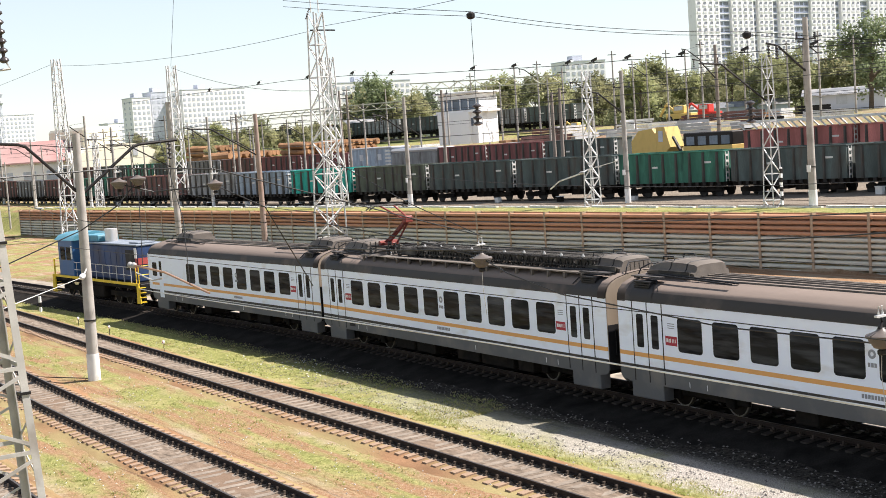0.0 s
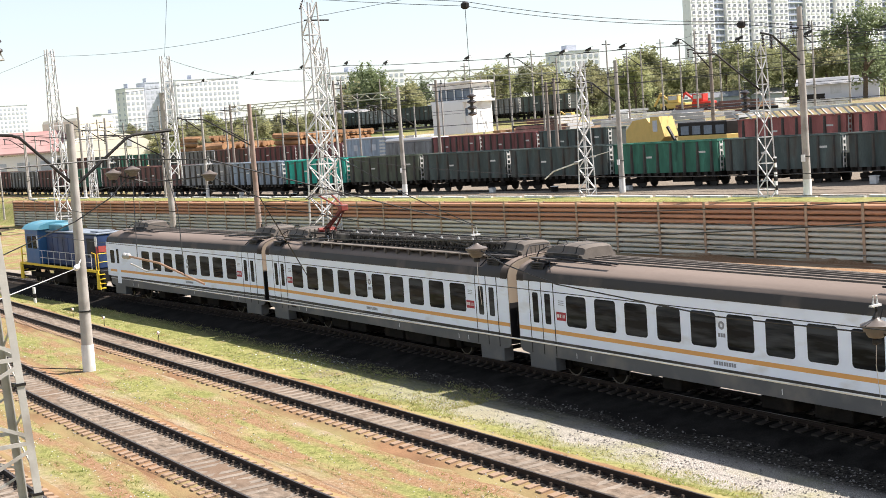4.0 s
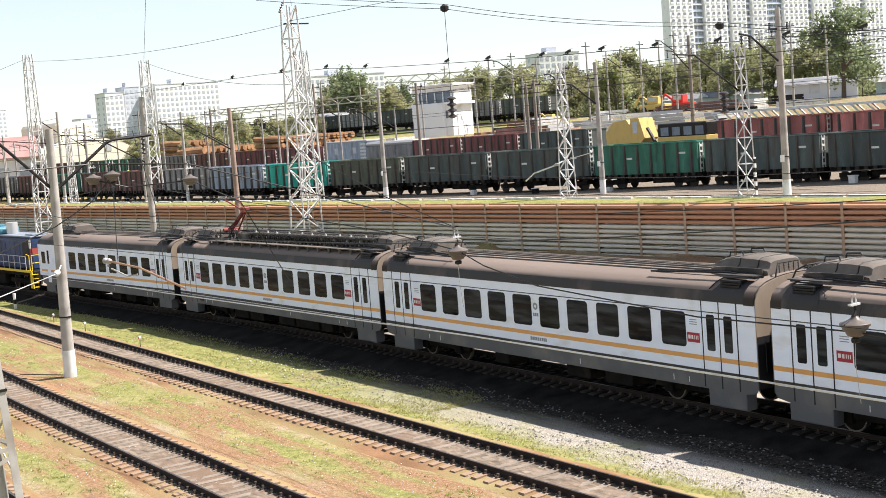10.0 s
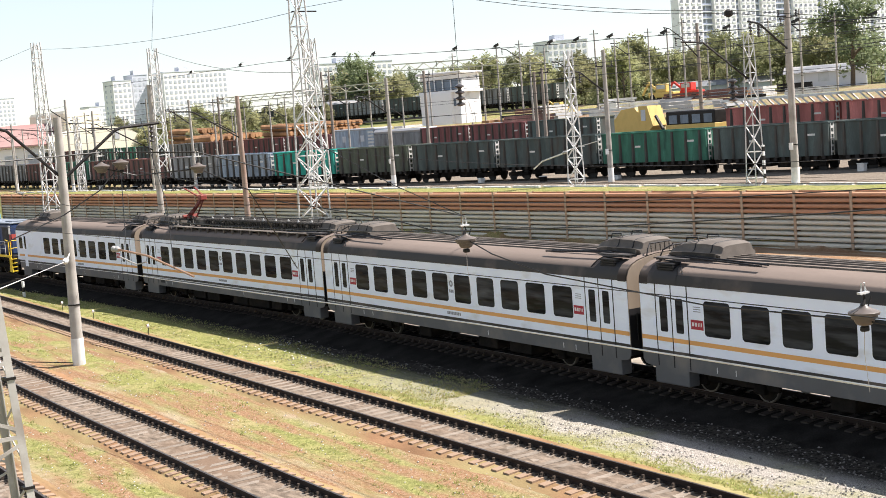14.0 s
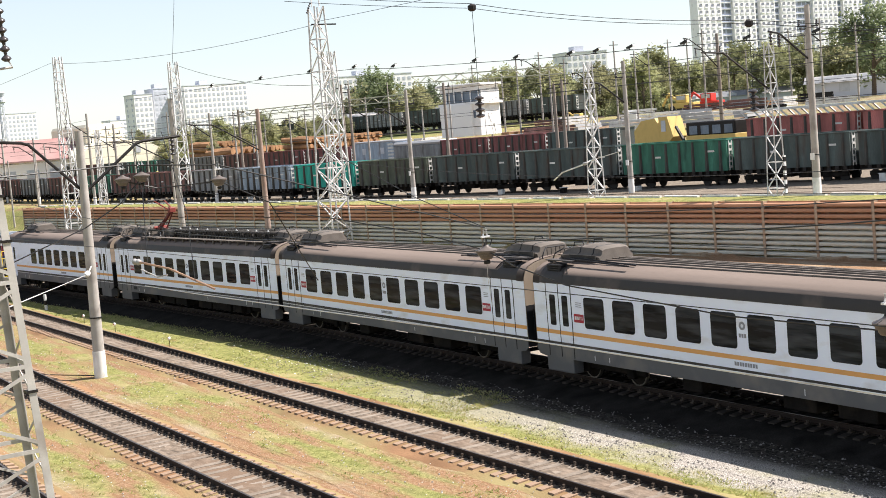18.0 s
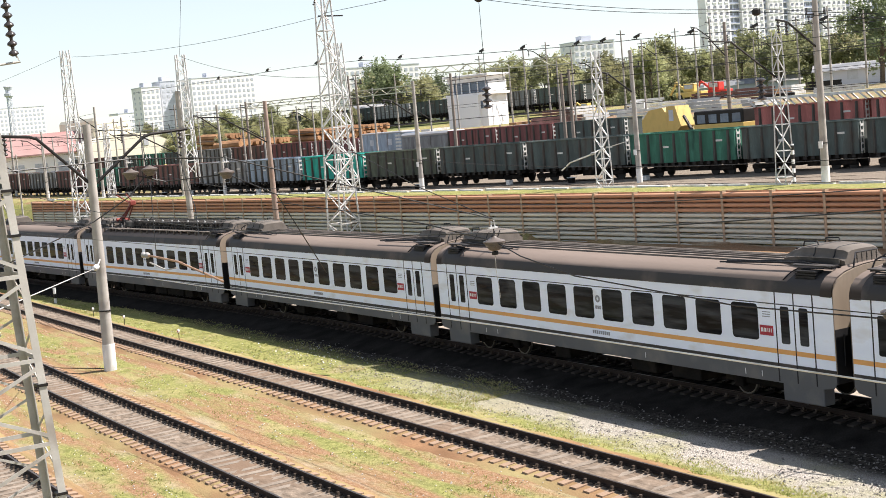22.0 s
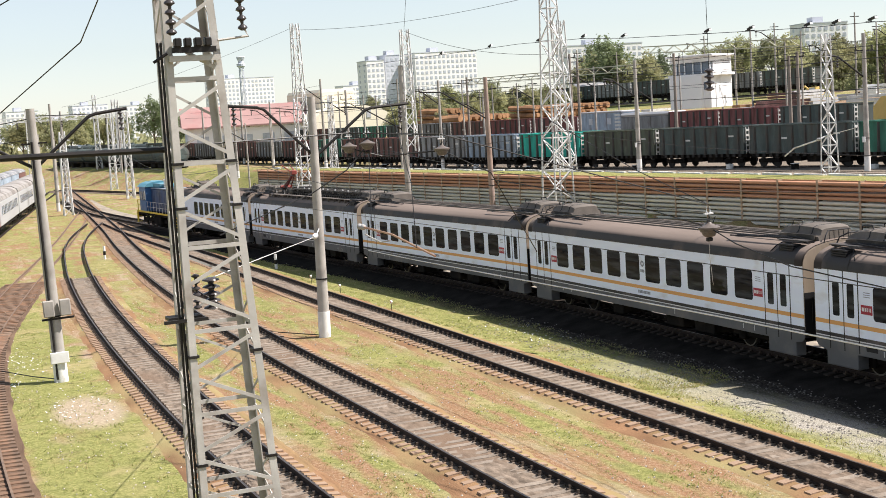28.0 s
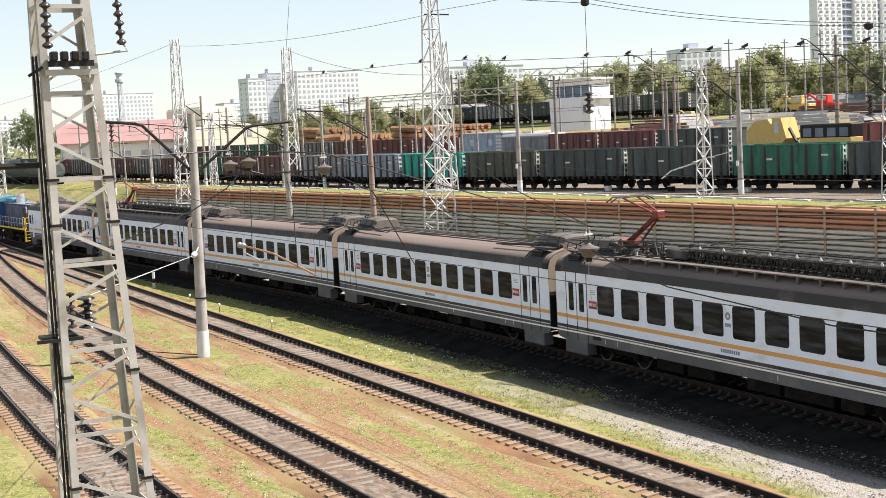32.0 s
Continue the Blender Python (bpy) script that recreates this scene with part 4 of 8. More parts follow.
        part("upper_arm", Form().bar((-0.12, 16.00, 5.75), (-0.35, 17.80, 6.35), 0.06).bar((0.12, 16.00, 5.75), (0.35, 17.80, 6.35), 0.06).box(-0.2, 0.2, 15.8, 16.15, 5.6, 5.9, 0.04), PANTO_RED, base, "red upper arm")
        part("contact_strip", Form().tube([(-1.0, 17.90, 6.2), (-0.7, 17.90, 6.38), (0.7, 17.90, 6.38), (1.0, 17.90, 6.2)], 0.03, 6).tube([(-1.0, 17.60, 6.2), (-0.7, 17.60, 6.36), (0.7, 17.60, 6.36), (1.0, 17.60, 6.2)], 0.03, 6), STEEL_BLACK, base)
        feet = Form()
        for x in (-0.66, 0.66):
            for y in (16.55, 18.25):
                for h2 in range(3):
                    feet.tube([(x, y, 4.2 + 0.1 * h2), (x, y, 4.28 + 0.1 * h2)], [0.08, 0.05], 8)
        part("pantograph_insulator", feet, PORCELAIN, base)
        base.location.y = reach
        part("circuit_breaker", Form().box(-0.9, -0.3, 13.9, 15.2, 4.28, 4.62, 0.04).box(0.2, 0.8, 14.2, 15.3, 4.28, 4.7, 0.04), ROOF_STEEL, top, "grey roof breaker boxes")
        bus = Form().tube([(0.1, 1.0, 4.75), (0.1, 6, 4.72), (0.0, 12, 4.74), (0, 15.6, 4.6)], 0.02, 6)
        part("roof_busbar", bus, STEEL_BLACK, top)
    if front_cab:
        part("windscreen", Form().add([(-1.2, L - 0.335, 2.5), (1.2, L - 0.335, 2.5), (1.1, L - 0.52, 3.35), (-1.1, L - 0.52, 3.35), (-1.2, L - 0.30, 2.5), (1.2, L - 0.30, 2.5), (1.1, L - 0.48, 3.35), (-1.1, L - 0.48, 3.35)], [(0, 3, 2, 1), (4, 5, 6, 7), (0, 1, 5, 4), (2, 3, 7, 6), (1, 2, 6, 5), (3, 0, 4, 7)]), GLASS_DARK, top)
        for s in (-1, 1):
            part("cab_door", Form().box(min(s * 1.757, s * 1.74), max(s * 1.757, s * 1.74), L - 2.75, L - 2.15, 0.95, 3.35, 0.01), BODY_WHITE, top)
            part("cab_window", Form().plate(rounded(L - 2.62, L - 2.28, 2.2, 3.1, 0.05), s * 1.75, s * 1.762), GLASS_DARK, top)
            part("cab_window", Form().plate(rounded(L - 1.9, L - 1.25, 2.2, 3.0, 0.08), s * 1.738, s * 1.757), GLASS_DARK, top)
        part("buffer_beam", Form().box(-1.3, 1.3, L - 0.35, L - 0.05, 0.75, 1.38, 0.04), BODY_GREY, top)
    part("coupler", Form().box(-0.12, 0.12, -0.36, 0.2, 0.9, 1.2, 0.03).box(-0.12, 0.12, L - 0.2, L + 0.3, 0.9, 1.2, 0.03), UNDER, top)
    return top


LOCO_BLUE = surface("faded blue loco paint", (0.03, 0.06, 0.15), 0.5, 0, 0.25, 0.8, 20, 0.05, (0.02, 0.025, 0.05), 0.4, 0.7)
LOCO_CAB = surface("bright blue cab paint", (0.04, 0.12, 0.28), 0.45, 0, 0.12, 1, 20, 0.04)
LOCO_ROOF = surface("turquoise cab roof", (0.09, 0.26, 0.34), 0.5, 0, 0.15, 1, 20, 0.05, (0.2, 0.28, 0.3), 0.3, 1.0)
LOCO_GREY = surface("grey hood top", (0.2, 0.23, 0.27), 0.6, 0, 0.2, 1, 20, 0.05)
YELLOW = surface("yellow rail paint", (0.78, 0.55, 0.04), 0.5, 0, 0.12, 2, 25, 0.04)
SILVER = surface("silver exhaust casing", (0.6, 0.6, 0.6), 0.35, 0.5, 0.1, 1, 20, 0.03)
LOCO_RED = surface("faded red end band", (0.38, 0.07, 0.06), 0.6, 0, 0.2, 1, 20, 0.05)


def locomotive():
    """A shunting locomotive, its rear at y = 0, its cab at the far end."""
    top = thing("shunting_locomotive", "blue diesel shunting locomotive with yellow railings", "locomotive")
    L = 15.6
    part("frame", Form().box(-1.5, 1.5, 0.4, L - 0.3, 1.15, 1.5, 0.03), UNDER, top)
    part("footplate_edge", Form().box(-1.56, -1.5, 0.4, L - 0.3, 1.38, 1.54).box(1.5, 1.56, 0.4, L - 0.3, 1.38, 1.54), YELLOW, top, "yellow painted footplate edge")
    hood = part("hood", Form().box(-0.95, 0.95, 1.7, L - 4.4, 1.5, 3.75, 0.08), LOCO_BLUE, top, "dark blue engine hood")
    part("hood_top", Form().box(-0.98, 0.98, 1.65, L - 4.4, 3.75, 3.86, 0.03).box(-0.6, 0.6, 2.2, 3.6, 3.86, 3.95, 0.02), LOCO_GREY, hood, "grey hood top")
    part("radiator_opening", Form().box(-0.965, -0.94, 2.1, 3.5, 2.2, 3.5), SEAM, hood, "black radiator shutter")
    for i in range(7):
        part("hood_door", Form().box(-0.972, -0.95, 4.0 + 0.98 * i, 4.9 + 0.98 * i, 1.75, 3.45, 0.008), LOCO_BLUE, hood)
    part("hood_end", Form().box(-0.9, 0.9, 1.66, 1.7, 2.6, 3.0).box(-0.95, -0.955, 1.7, 2.0, 2.2, 3.0), LOCO_RED, hood, "faded red end band")
    part("light_panel", Form().box(-0.985, -0.955, 1.7, 2.05, 3.0, 3.65), LINE_WHITE, hood, "white painted corner panel")
    cab = part("cab", Form().box(-1.5, 1.5, L - 4.3, L - 1.6, 1.5, 4.0, 0.05), LOCO_CAB, top, "bright blue driver's cab")
    part("short_hood", Form().box(-0.95, 0.95, L - 1.6, L - 0.5, 1.5, 3.0, 0.06), LOCO_BLUE, top)
    rf = Form()
    arc = [(-1.62, 3.95), (-1.3, 4.25), (-0.7, 4.42), (0, 4.47), (0.7, 4.42), (1.3, 4.25), (1.62, 3.95)]
    rf.sweep(arc, [(0, L - 4.5, 0), (0, L - 1.3, 0)])
    part("cab_roof", rf, LOCO_ROOF, cab, "turquoise arched cab roof", True)
    for y in (L - 4.0, L - 2.9):
        part("cab_window", Form().box(-1.52, -1.49, y, y + 0.85, 2.6, 3.5), GLASS_DARK, cab)
    part("cab_panel", Form().box(-1.525, -1.495, L - 4.25, L - 4.02, 2.7, 3.6), LINE_WHITE, cab)
    part("exhaust_casing", Form().tube([(0, 7.9, 3.8), (0, 7.9, 4.7)], 0.42, 18), SILVER, hood, "silver round exhaust casing", True)
    part("roof_hatch", Form().box(-0.75, 0.75, 8.5, 11.0, 3.85, 4.3, 0.06), LOCO_ROOF, hood, "turquoise roof hatch")
    for s in (-1, 1):
        rails = Form()
        for z in (2.0, 2.5):
            rails.tube([(s * 1.48, 1.6, z), (s * 1.48, L - 4.4, z)], 0.022, 6)
        for i in range(9):
            rails.tube([(s * 1.48, 1.6 + 1.15 * i, 1.5), (s * 1.48, 1.6 + 1.15 * i, 2.5)], 0.022, 6)
        part("side_railing", rails, GALV, top, "pale tubular side railing")
    for y, d in ((0.5, 1), (L - 0.4, -1)):
        for s in (-1, 1):
            er = Form()
            for x in (0.7, 1.45):
                er.tube([(s * x, y, 0.9), (s * x, y, 2.6)], 0.03, 6)
            er.tube([(s * 0.7, y, 2.6), (s * 1.45, y, 2.6)], 0.03, 6)
            er.tube([(s * 0.7, y, 2.05), (s * 1.45, y, 2.05)], 0.03, 6)
            er.tube([(s * 1.5, y + d * 0.25, 0.45), (s * 1.5, y + d * 0.3, 2.6), (s * 1.5, y + d * 0.9, 2.65)], 0.035, 6)
            part("end_railing", er, YELLOW, top, "yellow tubular end railing")
        st = Form()
        for s in (-1, 1):
            for z in (0.35, 0.65, 0.95, 1.25):
                st.box(min(s * 1.15, s * 1.55), max(s * 1.15, s * 1.55), y - 0.28, y + 0.28, z, z + 0.04)
            st.add([(s * 1.56, y - 0.3, 0.3), (s * 1.56, y + 0.3, 0.3), (s * 1.56, y + 0.2, 1.5), (s * 1.56, y - 0.1, 1.5), (s * 1.5, y - 0.3, 0.3), (s * 1.5, y + 0.3, 0.3), (s * 1.5, y + 0.2, 1.5), (s * 1.5, y - 0.1, 1.5)], [(0, 1, 2, 3), (7, 6, 5, 4), (0, 4, 5, 1), (1, 5, 6, 2), (2, 6, 7, 3), (3, 7, 4, 0)])
        part("step_ladder", st, YELLOW, top, "yellow corner steps")
        part("buffer_beam", Form().box(-1.4, 1.4, y - 0.12, y + 0.12, 0.8, 1.5, 0.03), SEAM, top)
    for y in (3.6, L - 3.6):
        b = part("bogie", Form().box(-1.15, -1.0, y - 2.4, y + 2.4, 0.5, 0.85, 0.03).box(1.0, 1.15, y - 2.4, y + 2.4, 0.5, 0.85, 0.03), UNDER, top)
        for k in (-1.85, 0, 1.85):
            for x in (-0.797, 0.797):
                part("wheel", disc(Form(), x, y + k, 0.525, 0.5, 0.1), UNDER, b)
                part("wheel_tread", ring(Form(), x, y + k, 0.525, 0.48, 0.525, 0.13), TYRE, b, "bright worn wheel tread")
    part("fuel_tank", Form().box(-1.35, 1.35, 6.6, 9.2, 0.3, 1.15, 0.08), UNDER, top)
    part("coupler", Form().box(-0.14, 0.14, -0.1, 0.5, 0.9, 1.2, 0.03).box(-0.14, 0.14, L - 0.5, L, 0.9, 1.2, 0.03), UNDER, top)
    return top


TRAIN = []


def build_train():
    head = coach(front_cab=True)
    TRAIN.append((head, 1, LEN))
    m1 = coach(motor=True)
    TRAIN.append((m1, 0, LEN))
    t1 = coach()
    TRAIN.append((t1, -1, LEN))
    TRAIN.append((copy_thing(t1, pose(0, 0, 0)), -2, LEN))
    TRAIN.append((coach(motor=True, reach=0.8), -3, LEN))
    TRAIN.append((locomotive(), 2, 15.6))


# rear end of the second coach along the track, over time
RUN = [(0, 36.25), (1, 37.65), (2.5, 39.72), (4.5, 42.5), (7, 46.05), (9, 48.85), (11, 51.75), (13, 54.75), (15.5, 58.9), (17, 61.5), (19, 65.35), (20, 67.1), (21.5, 70.0), (23, 72.6), (24.5, 75.35), (26.5, 79.35), (28, 82.3), (29, 84.55), (30, 86.75), (31, 88.75), (32, 91.0)]


def motions():
    """Each vehicle follows the track on its two bogies."""
    x_at = TRACKS["train"]
    for ob, place, length in TRAIN:
        rows = []
        for t, s in RUN:
            y = s + 22.05 * place + (0.4 if length < 20 else 0)
            a, b = 3.3, length - 3.3
            xa, xb = x_at(y + a), x_at(y + b)
            turn = math.atan2(xa - xb, b - a)
            x0 = xa + math.tan(turn) * a
            rows.append((t, pose(x0, y, 0.0, 0, 0, math.degrees(turn))))
        walk(ob, rows)

# ---- freight yard behind the barrier ----
def wagon_paint(name, col, rust=(0.075, 0.068, 0.06)):
    return surface(name, col, 0.75, 0, 0.4, 0.9, 9, 0.1, rust, 0.4, 0.8, 0.15, (1, 1.3, 0.35), 0.15)


PAINTS = {
    "dark": wagon_paint("dark grey-green wagon paint", (0.081, 0.104, 0.101)),
    "green": wagon_paint("green wagon paint", (0.058, 0.182, 0.130), (0.03, 0.07, 0.055)),
    "olive": wagon_paint("olive wagon paint", (0.111, 0.130, 0.101)),
    "teal": wagon_paint("teal wagon paint", (0.042, 0.378, 0.308), (0.04, 0.14, 0.12)),
    "blue": wagon_paint("pale blue-grey wagon paint", (0.308, 0.378, 0.462), (0.15, 0.14, 0.14)),
    "grey": wagon_paint("grey wagon paint", (0.255, 0.264, 0.273)),
    "brown": wagon_paint("brown wagon paint", (0.182, 0.095, 0.087)),
    "maroon": wagon_paint("maroon wagon paint", (0.20, 0.085, 0.085), (0.09, 0.04, 0.035)),
    "pinkish": wagon_paint("faded red wagon paint", (0.448, 0.168, 0.154), (0.2, 0.09, 0.08)),
}
# one dark colour for all ribs: their shade lines are put into it
RIB = surface("shade-dark wagon rib with brown stains", (0.07, 0.07, 0.064), 0.8, 0, 0.35, 1, 15, 0.1, (0.09, 0.06, 0.045), 0.4, 0.8)
LADDER = surface("white ladder paint", (0.6, 0.6, 0.58), 0.6, 0, 0.15, 3, 20, 0.05)
WAGONS = {}
COLOUR_WORDS = {"dark": "dark grey-green", "green": "dull green", "olive": "olive green", "teal": "bright teal", "blue": "pale blue-grey", "grey": "grey", "brown": "rusty brown", "maroon": "maroon", "pinkish": "faded red"}


def gondola(kind):
    """An open wagon 13 m long along y, rail level at z = 0."""
    top = thing("gondola_wagon", COLOUR_WORDS[kind] + " open freight wagon with ribbed steel sides", "freight wagon", "rows of freight wagons")
    mat = PAINTS[kind]
    body = part("body", Form().add([(x, y, z) for w, e, lo in ((1.45, 6.3, 1.3), (1.38, 6.22, 1.4)) for z in (lo, 3.85) for x, y in ((-w, -e), (w, -e), (w, e), (-w, e))], [(3, 2, 1, 0)] + [(k, (k + 1) % 4, 4 + (k + 1) % 4, 4 + k) for k in range(4)] + [(4 + k, 4 + (k + 1) % 4, 12 + (k + 1) % 4, 12 + k) for k in range(4)] + [(12 + k, 12 + (k + 1) % 4, 8 + (k + 1) % 4, 8 + k) for k in range(4)] + [(8, 9, 10, 11)]), mat, top)
    part("top_rail", Form().box(-1.52, -1.36, -6.36, 6.36, 3.83, 3.95, 0.02).box(1.36, 1.52, -6.36, 6.36, 3.83, 3.95, 0.02).box(-1.36, 1.36, -6.36, -6.2, 3.83, 3.95).box(-1.36, 1.36, 6.2, 6.36, 3.83, 3.95), mat, top)
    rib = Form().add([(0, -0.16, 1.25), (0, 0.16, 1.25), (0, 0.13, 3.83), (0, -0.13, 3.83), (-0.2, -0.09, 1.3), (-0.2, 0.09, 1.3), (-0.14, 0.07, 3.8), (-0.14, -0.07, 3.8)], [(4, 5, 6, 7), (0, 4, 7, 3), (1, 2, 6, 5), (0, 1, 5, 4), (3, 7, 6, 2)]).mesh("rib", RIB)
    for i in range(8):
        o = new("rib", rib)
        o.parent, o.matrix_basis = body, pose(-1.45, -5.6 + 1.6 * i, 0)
    hatch = Form().box(-1.5, -1.4, -0.18, 0.18, 1.02, 1.3).mesh("hatch", STEEL_BLACK)
    for i in range(14):
        o = new("hatch", hatch)
        o.parent, o.matrix_basis = body, pose(0, -5.72 + 0.85 * i, 0)
    for y, z, w in ((-4.9, 2.9, 0.9), (1.5, 2.6, 0.7)):
        part("lettering", Form().box(-1.458, -1.449, y, y + w, z, z + 0.16), LADDER, body, "faded white lettering bar")
    part("brake_gear", Form().box(-0.9, 0.9, -2.7, -0.4, 0.45, 0.96).box(-1.0, 0.8, 0.3, 2.5, 0.55, 0.96), UNDER, top)
    part("sill", Form().box(-1.2, 1.2, -6.4, 6.4, 0.95, 1.3).box(-0.2, 0.2, -6.7, 6.7, 0.9, 1.2), UNDER, top)
    for s in (-1, 1):
        lad = Form()
        for x in (-1.2, -0.8):
            lad.box(x - 0.03, x + 0.03, s * 6.38 - 0.03, s * 6.38 + 0.03, 1.3, 3.8)
        for k in range(5):
            lad.box(-1.2, -0.8, s * 6.38 - 0.04, s * 6.38 + 0.04, 1.5 + 0.48 * k, 1.68 + 0.48 * k)
        part("end_ladder", lad, LADDER, top, "white end ladder")
        b = part("bogie", Form().box(-1.05, -0.9, s * 4.3 - 1.35, s * 4.3 + 1.35, 0.45, 0.8, 0.03).box(0.9, 1.05, s * 4.3 - 1.35, s * 4.3 + 1.35, 0.45, 0.8, 0.03).box(-1, 1, s * 4.3 - 0.25, s * 4.3 + 0.25, 0.4, 0.85), UNDER, top)
        for k in (-0.92, 0.92):
            for x in (-0.797, 0.797):
                part("wheel", disc(Form(), x, s * 4.3 + k, 0.475, 0.475, 0.13, 14), STEEL_BLACK, b)
    return top


YARD_LINE = curve([(20, 92.2), (60, 83.4), (100, 74.6), (138, 66.3), (160, 64.4), (200, 62.0), (300, 56.2), (450, 47.2)])


def put_wagon(kind, x, y, z, length, turn, tall=1.0):
    m = pose(x, y, z, 0, 0, turn)
    if kind not in WAGONS:
        ob = WAGONS[kind] = gondola(kind)
    else:
        ob = copy_thing(WAGONS[kind], m)
    ob.matrix_basis = m @ Matrix.Diagonal((1, length / 13.45, tall, 1))
    return ob


def track_strip(name, x0, s, y0, y1, z, line=None):
    """A straight far track: bed, two rails."""
    top = thing("railway_track", "yard track with dark rails on gravel", "railway track", "tracks of the freight yard")
    st = [(x0 + s * (y - 80), y, z) for y in (y0, y1)] if line is None else [(line(y), y, z) for y in range(y0, y1 + 1, 10)]
    part("ballast", Form().sweep([(-1.9, -0.45), (-1.4, -0.16), (1.4, -0.16), (1.9, -0.45)], st), BED, top)
    for k in (-0.797, 0.797):
        part("rail", Form().sweep(RAIL, [(a + k, b, c) for a, b, c in st]), RAIL_SIDE, top)


def tank_wagon(x, y, z, turn):
    top = thing("tank_wagon", "dark four-axle tank wagon in the far yard", "freight wagon", "rows of freight wagons", at=pose(x, y, z, 0, 0, turn))
    part("tank", Form().tube([(0, -5.6, 2.5), (0, -5.4, 2.5), (0, 5.4, 2.5), (0, 5.6, 2.5)], [0.9, 1.45, 1.45, 0.9], 16), PAINTS["dark"], top, "", True)
    part("dome", Form().tube([(0, 0, 3.8), (0, 0, 4.25)], 0.6, 12), PAINTS["dark"], top)
    part("sill", Form().box(-1.2, 1.2, -6, 6, 0.9, 1.2), UNDER, top)
    for k in (-4.2, 4.2):
        part("bogie", Form().box(-1.05, 1.05, k - 1.3, k + 1.3, 0.05, 0.9, 0.1), UNDER, top)


def build_yard():
    turn = math.degrees(math.atan(0.06))
    gaps = [38.0, 49.0, 60.2, 71.4, 82.1, 93.2, 105.1, 116.4, 127.3, 138.3, 150.4, 164.0, 177.6, 191.2, 204.8, 218.4, 232, 245.6, 259.2, 272.8, 286.4, 300]
    kinds = ["dark", "green", "dark", "dark", "green", "dark", "dark", "olive", "teal", "blue", "grey", "brown", "brown", "green", "brown", "grey", "brown", "dark", "grey", "brown", "dark"]
    for k, a, b in zip(kinds, gaps[:-1], gaps[1:]):
        y = (a + b) / 2
        lean = math.degrees(math.atan2(YARD_LINE(a) - YARD_LINE(b), b - a))
        put_wagon(k, YARD_LINE(y), y, 2.78, (b - a) / math.cos(radians(lean)), lean, 0.965)
    for i in range(9):
        y = 307 + 13.6 * i
        if i in (1, 2, 5, 6):
            tank_wagon(YARD_LINE(y), y, 2.95, turn)
        else:
            put_wagon(("dark", "brown", "grey", "blue")[i % 4], YARD_LINE(y), y, 2.95, 13.6, turn)
    track_strip("yard", 68, -0.06, 20, 430, 2.78, YARD_LINE)
    # a row of tank wagons where the yard narrows
    for i in range(7):
        y = 246 + 12.6 * i
        tank_wagon(46.8 - 0.128 * (y - 246), y, 2.74, 7.3)
    track_strip("yard", 46.8, -0.128, 236, 340, 2.74, lambda y: 46.8 - 0.128 * (y - 246))
    # second row, higher up
    y, z = 69.5, 3.9
    for k, n in (("pinkish", 13.4), ("pinkish", 13.4), ("", 17.7), ("dark", 12.0), ("maroon", 10.8), ("maroon", 10.7), ("", 21), ("maroon", 13.5), ("maroon", 13.5), ("brown", 13.5), ("grey", 13.5), ("dark", 13.5), ("green", 13.5), ("dark", 13.5), ("brown", 13.5), ("dark", 13.5)):
        if k:
            c = y + n / 2
            put_wagon(k, 95 - 0.06 * (c - 80), c, z, n, turn)
        y += n
    # third row on the upper yard
    track_strip("yard", 150, -0.06, 184, 330, 9.3)
    for i, k in enumerate(("dark", "grey", "dark", "dark", "grey", "dark", "brown", "dark", "grey")):
        c = 194 + 13.6 * i
        put_wagon(k, 150 - 0.06 * (c - 80), c, 9.3, 13.5, turn)
    # pale cable trough along the foot of the front row
    tr = thing("cable_trough", "long low white cable trough along the yard edge", "cable trough")
    for i in range(45):
        ya, yb = 40 + 3.6 * i, 43.55 + 3.6 * i
        x = 64.4 - 0.1 * ((ya + yb) / 2 - 80) + 0.02 * (i % 3)
        part("trough_cover", Form().box(x - 0.12, x + 0.12, ya, yb, land(x, ya) - 0.1, land(x, ya) + 0.1 + 0.02 * (i % 2)), WHITEWASH, tr)
    # relay cabinets and low clutter between trough and wagons
    rnd = random.Random(9)
    for i in range(16):
        ya = 60 + 9.5 * i + rnd.uniform(-2, 2)
        x = YARD_LINE(ya) - 2.6
        c = thing("relay_cabinet", "small grey trackside relay cabinet", "cabinet", "relay cabinets", at=pose(x, ya, land(x, ya)))
        h = rnd.uniform(0.3, 0.55)
        part("box", Form().box(-0.2, 0.2, -0.3, 0.3, -0.05, h, 0.02), GALV if i % 2 else UNDER, c)
        part("lid", Form().box(-0.24, 0.24, -0.34, 0.34, h, h + 0.05), GALV, c)
    track_strip("yard", 95, -0.06, 40, 300, 3.9)
    track_strip("yard", 40, -0.2, 180, 260, -0.02, lambda y: 41 - 0.2 * (y - 195))
    track_strip("yard", 68, -0.06, 20, 110, 2.74, lambda y: YARD_LINE(y) - 5.2)
    track_strip("yard", 68, -0.06, 20, 80, 2.74, lambda y: YARD_LINE(y) - 10.2)


WALL_WHITE = surface("white rendered wall", (0.84, 0.83, 0.82), 0.8, 0, 0.05, 0.5, 12, 0.05, (0.6, 0.58, 0.55), 0.15, 0.5)
WALL_PALE = surface("pale panel wall", (0.84, 0.83, 0.81), 0.85, 0, 0.06, 0.05, 1.5, 0.05, (0.65, 0.63, 0.6), 0.3, 0.06)
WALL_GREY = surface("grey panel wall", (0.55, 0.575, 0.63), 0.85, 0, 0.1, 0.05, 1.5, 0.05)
CREAM = surface("cream sheet cladding", (0.74, 0.69, 0.55), 0.7, 0, 0.06, 0.2, 6, 0.05)
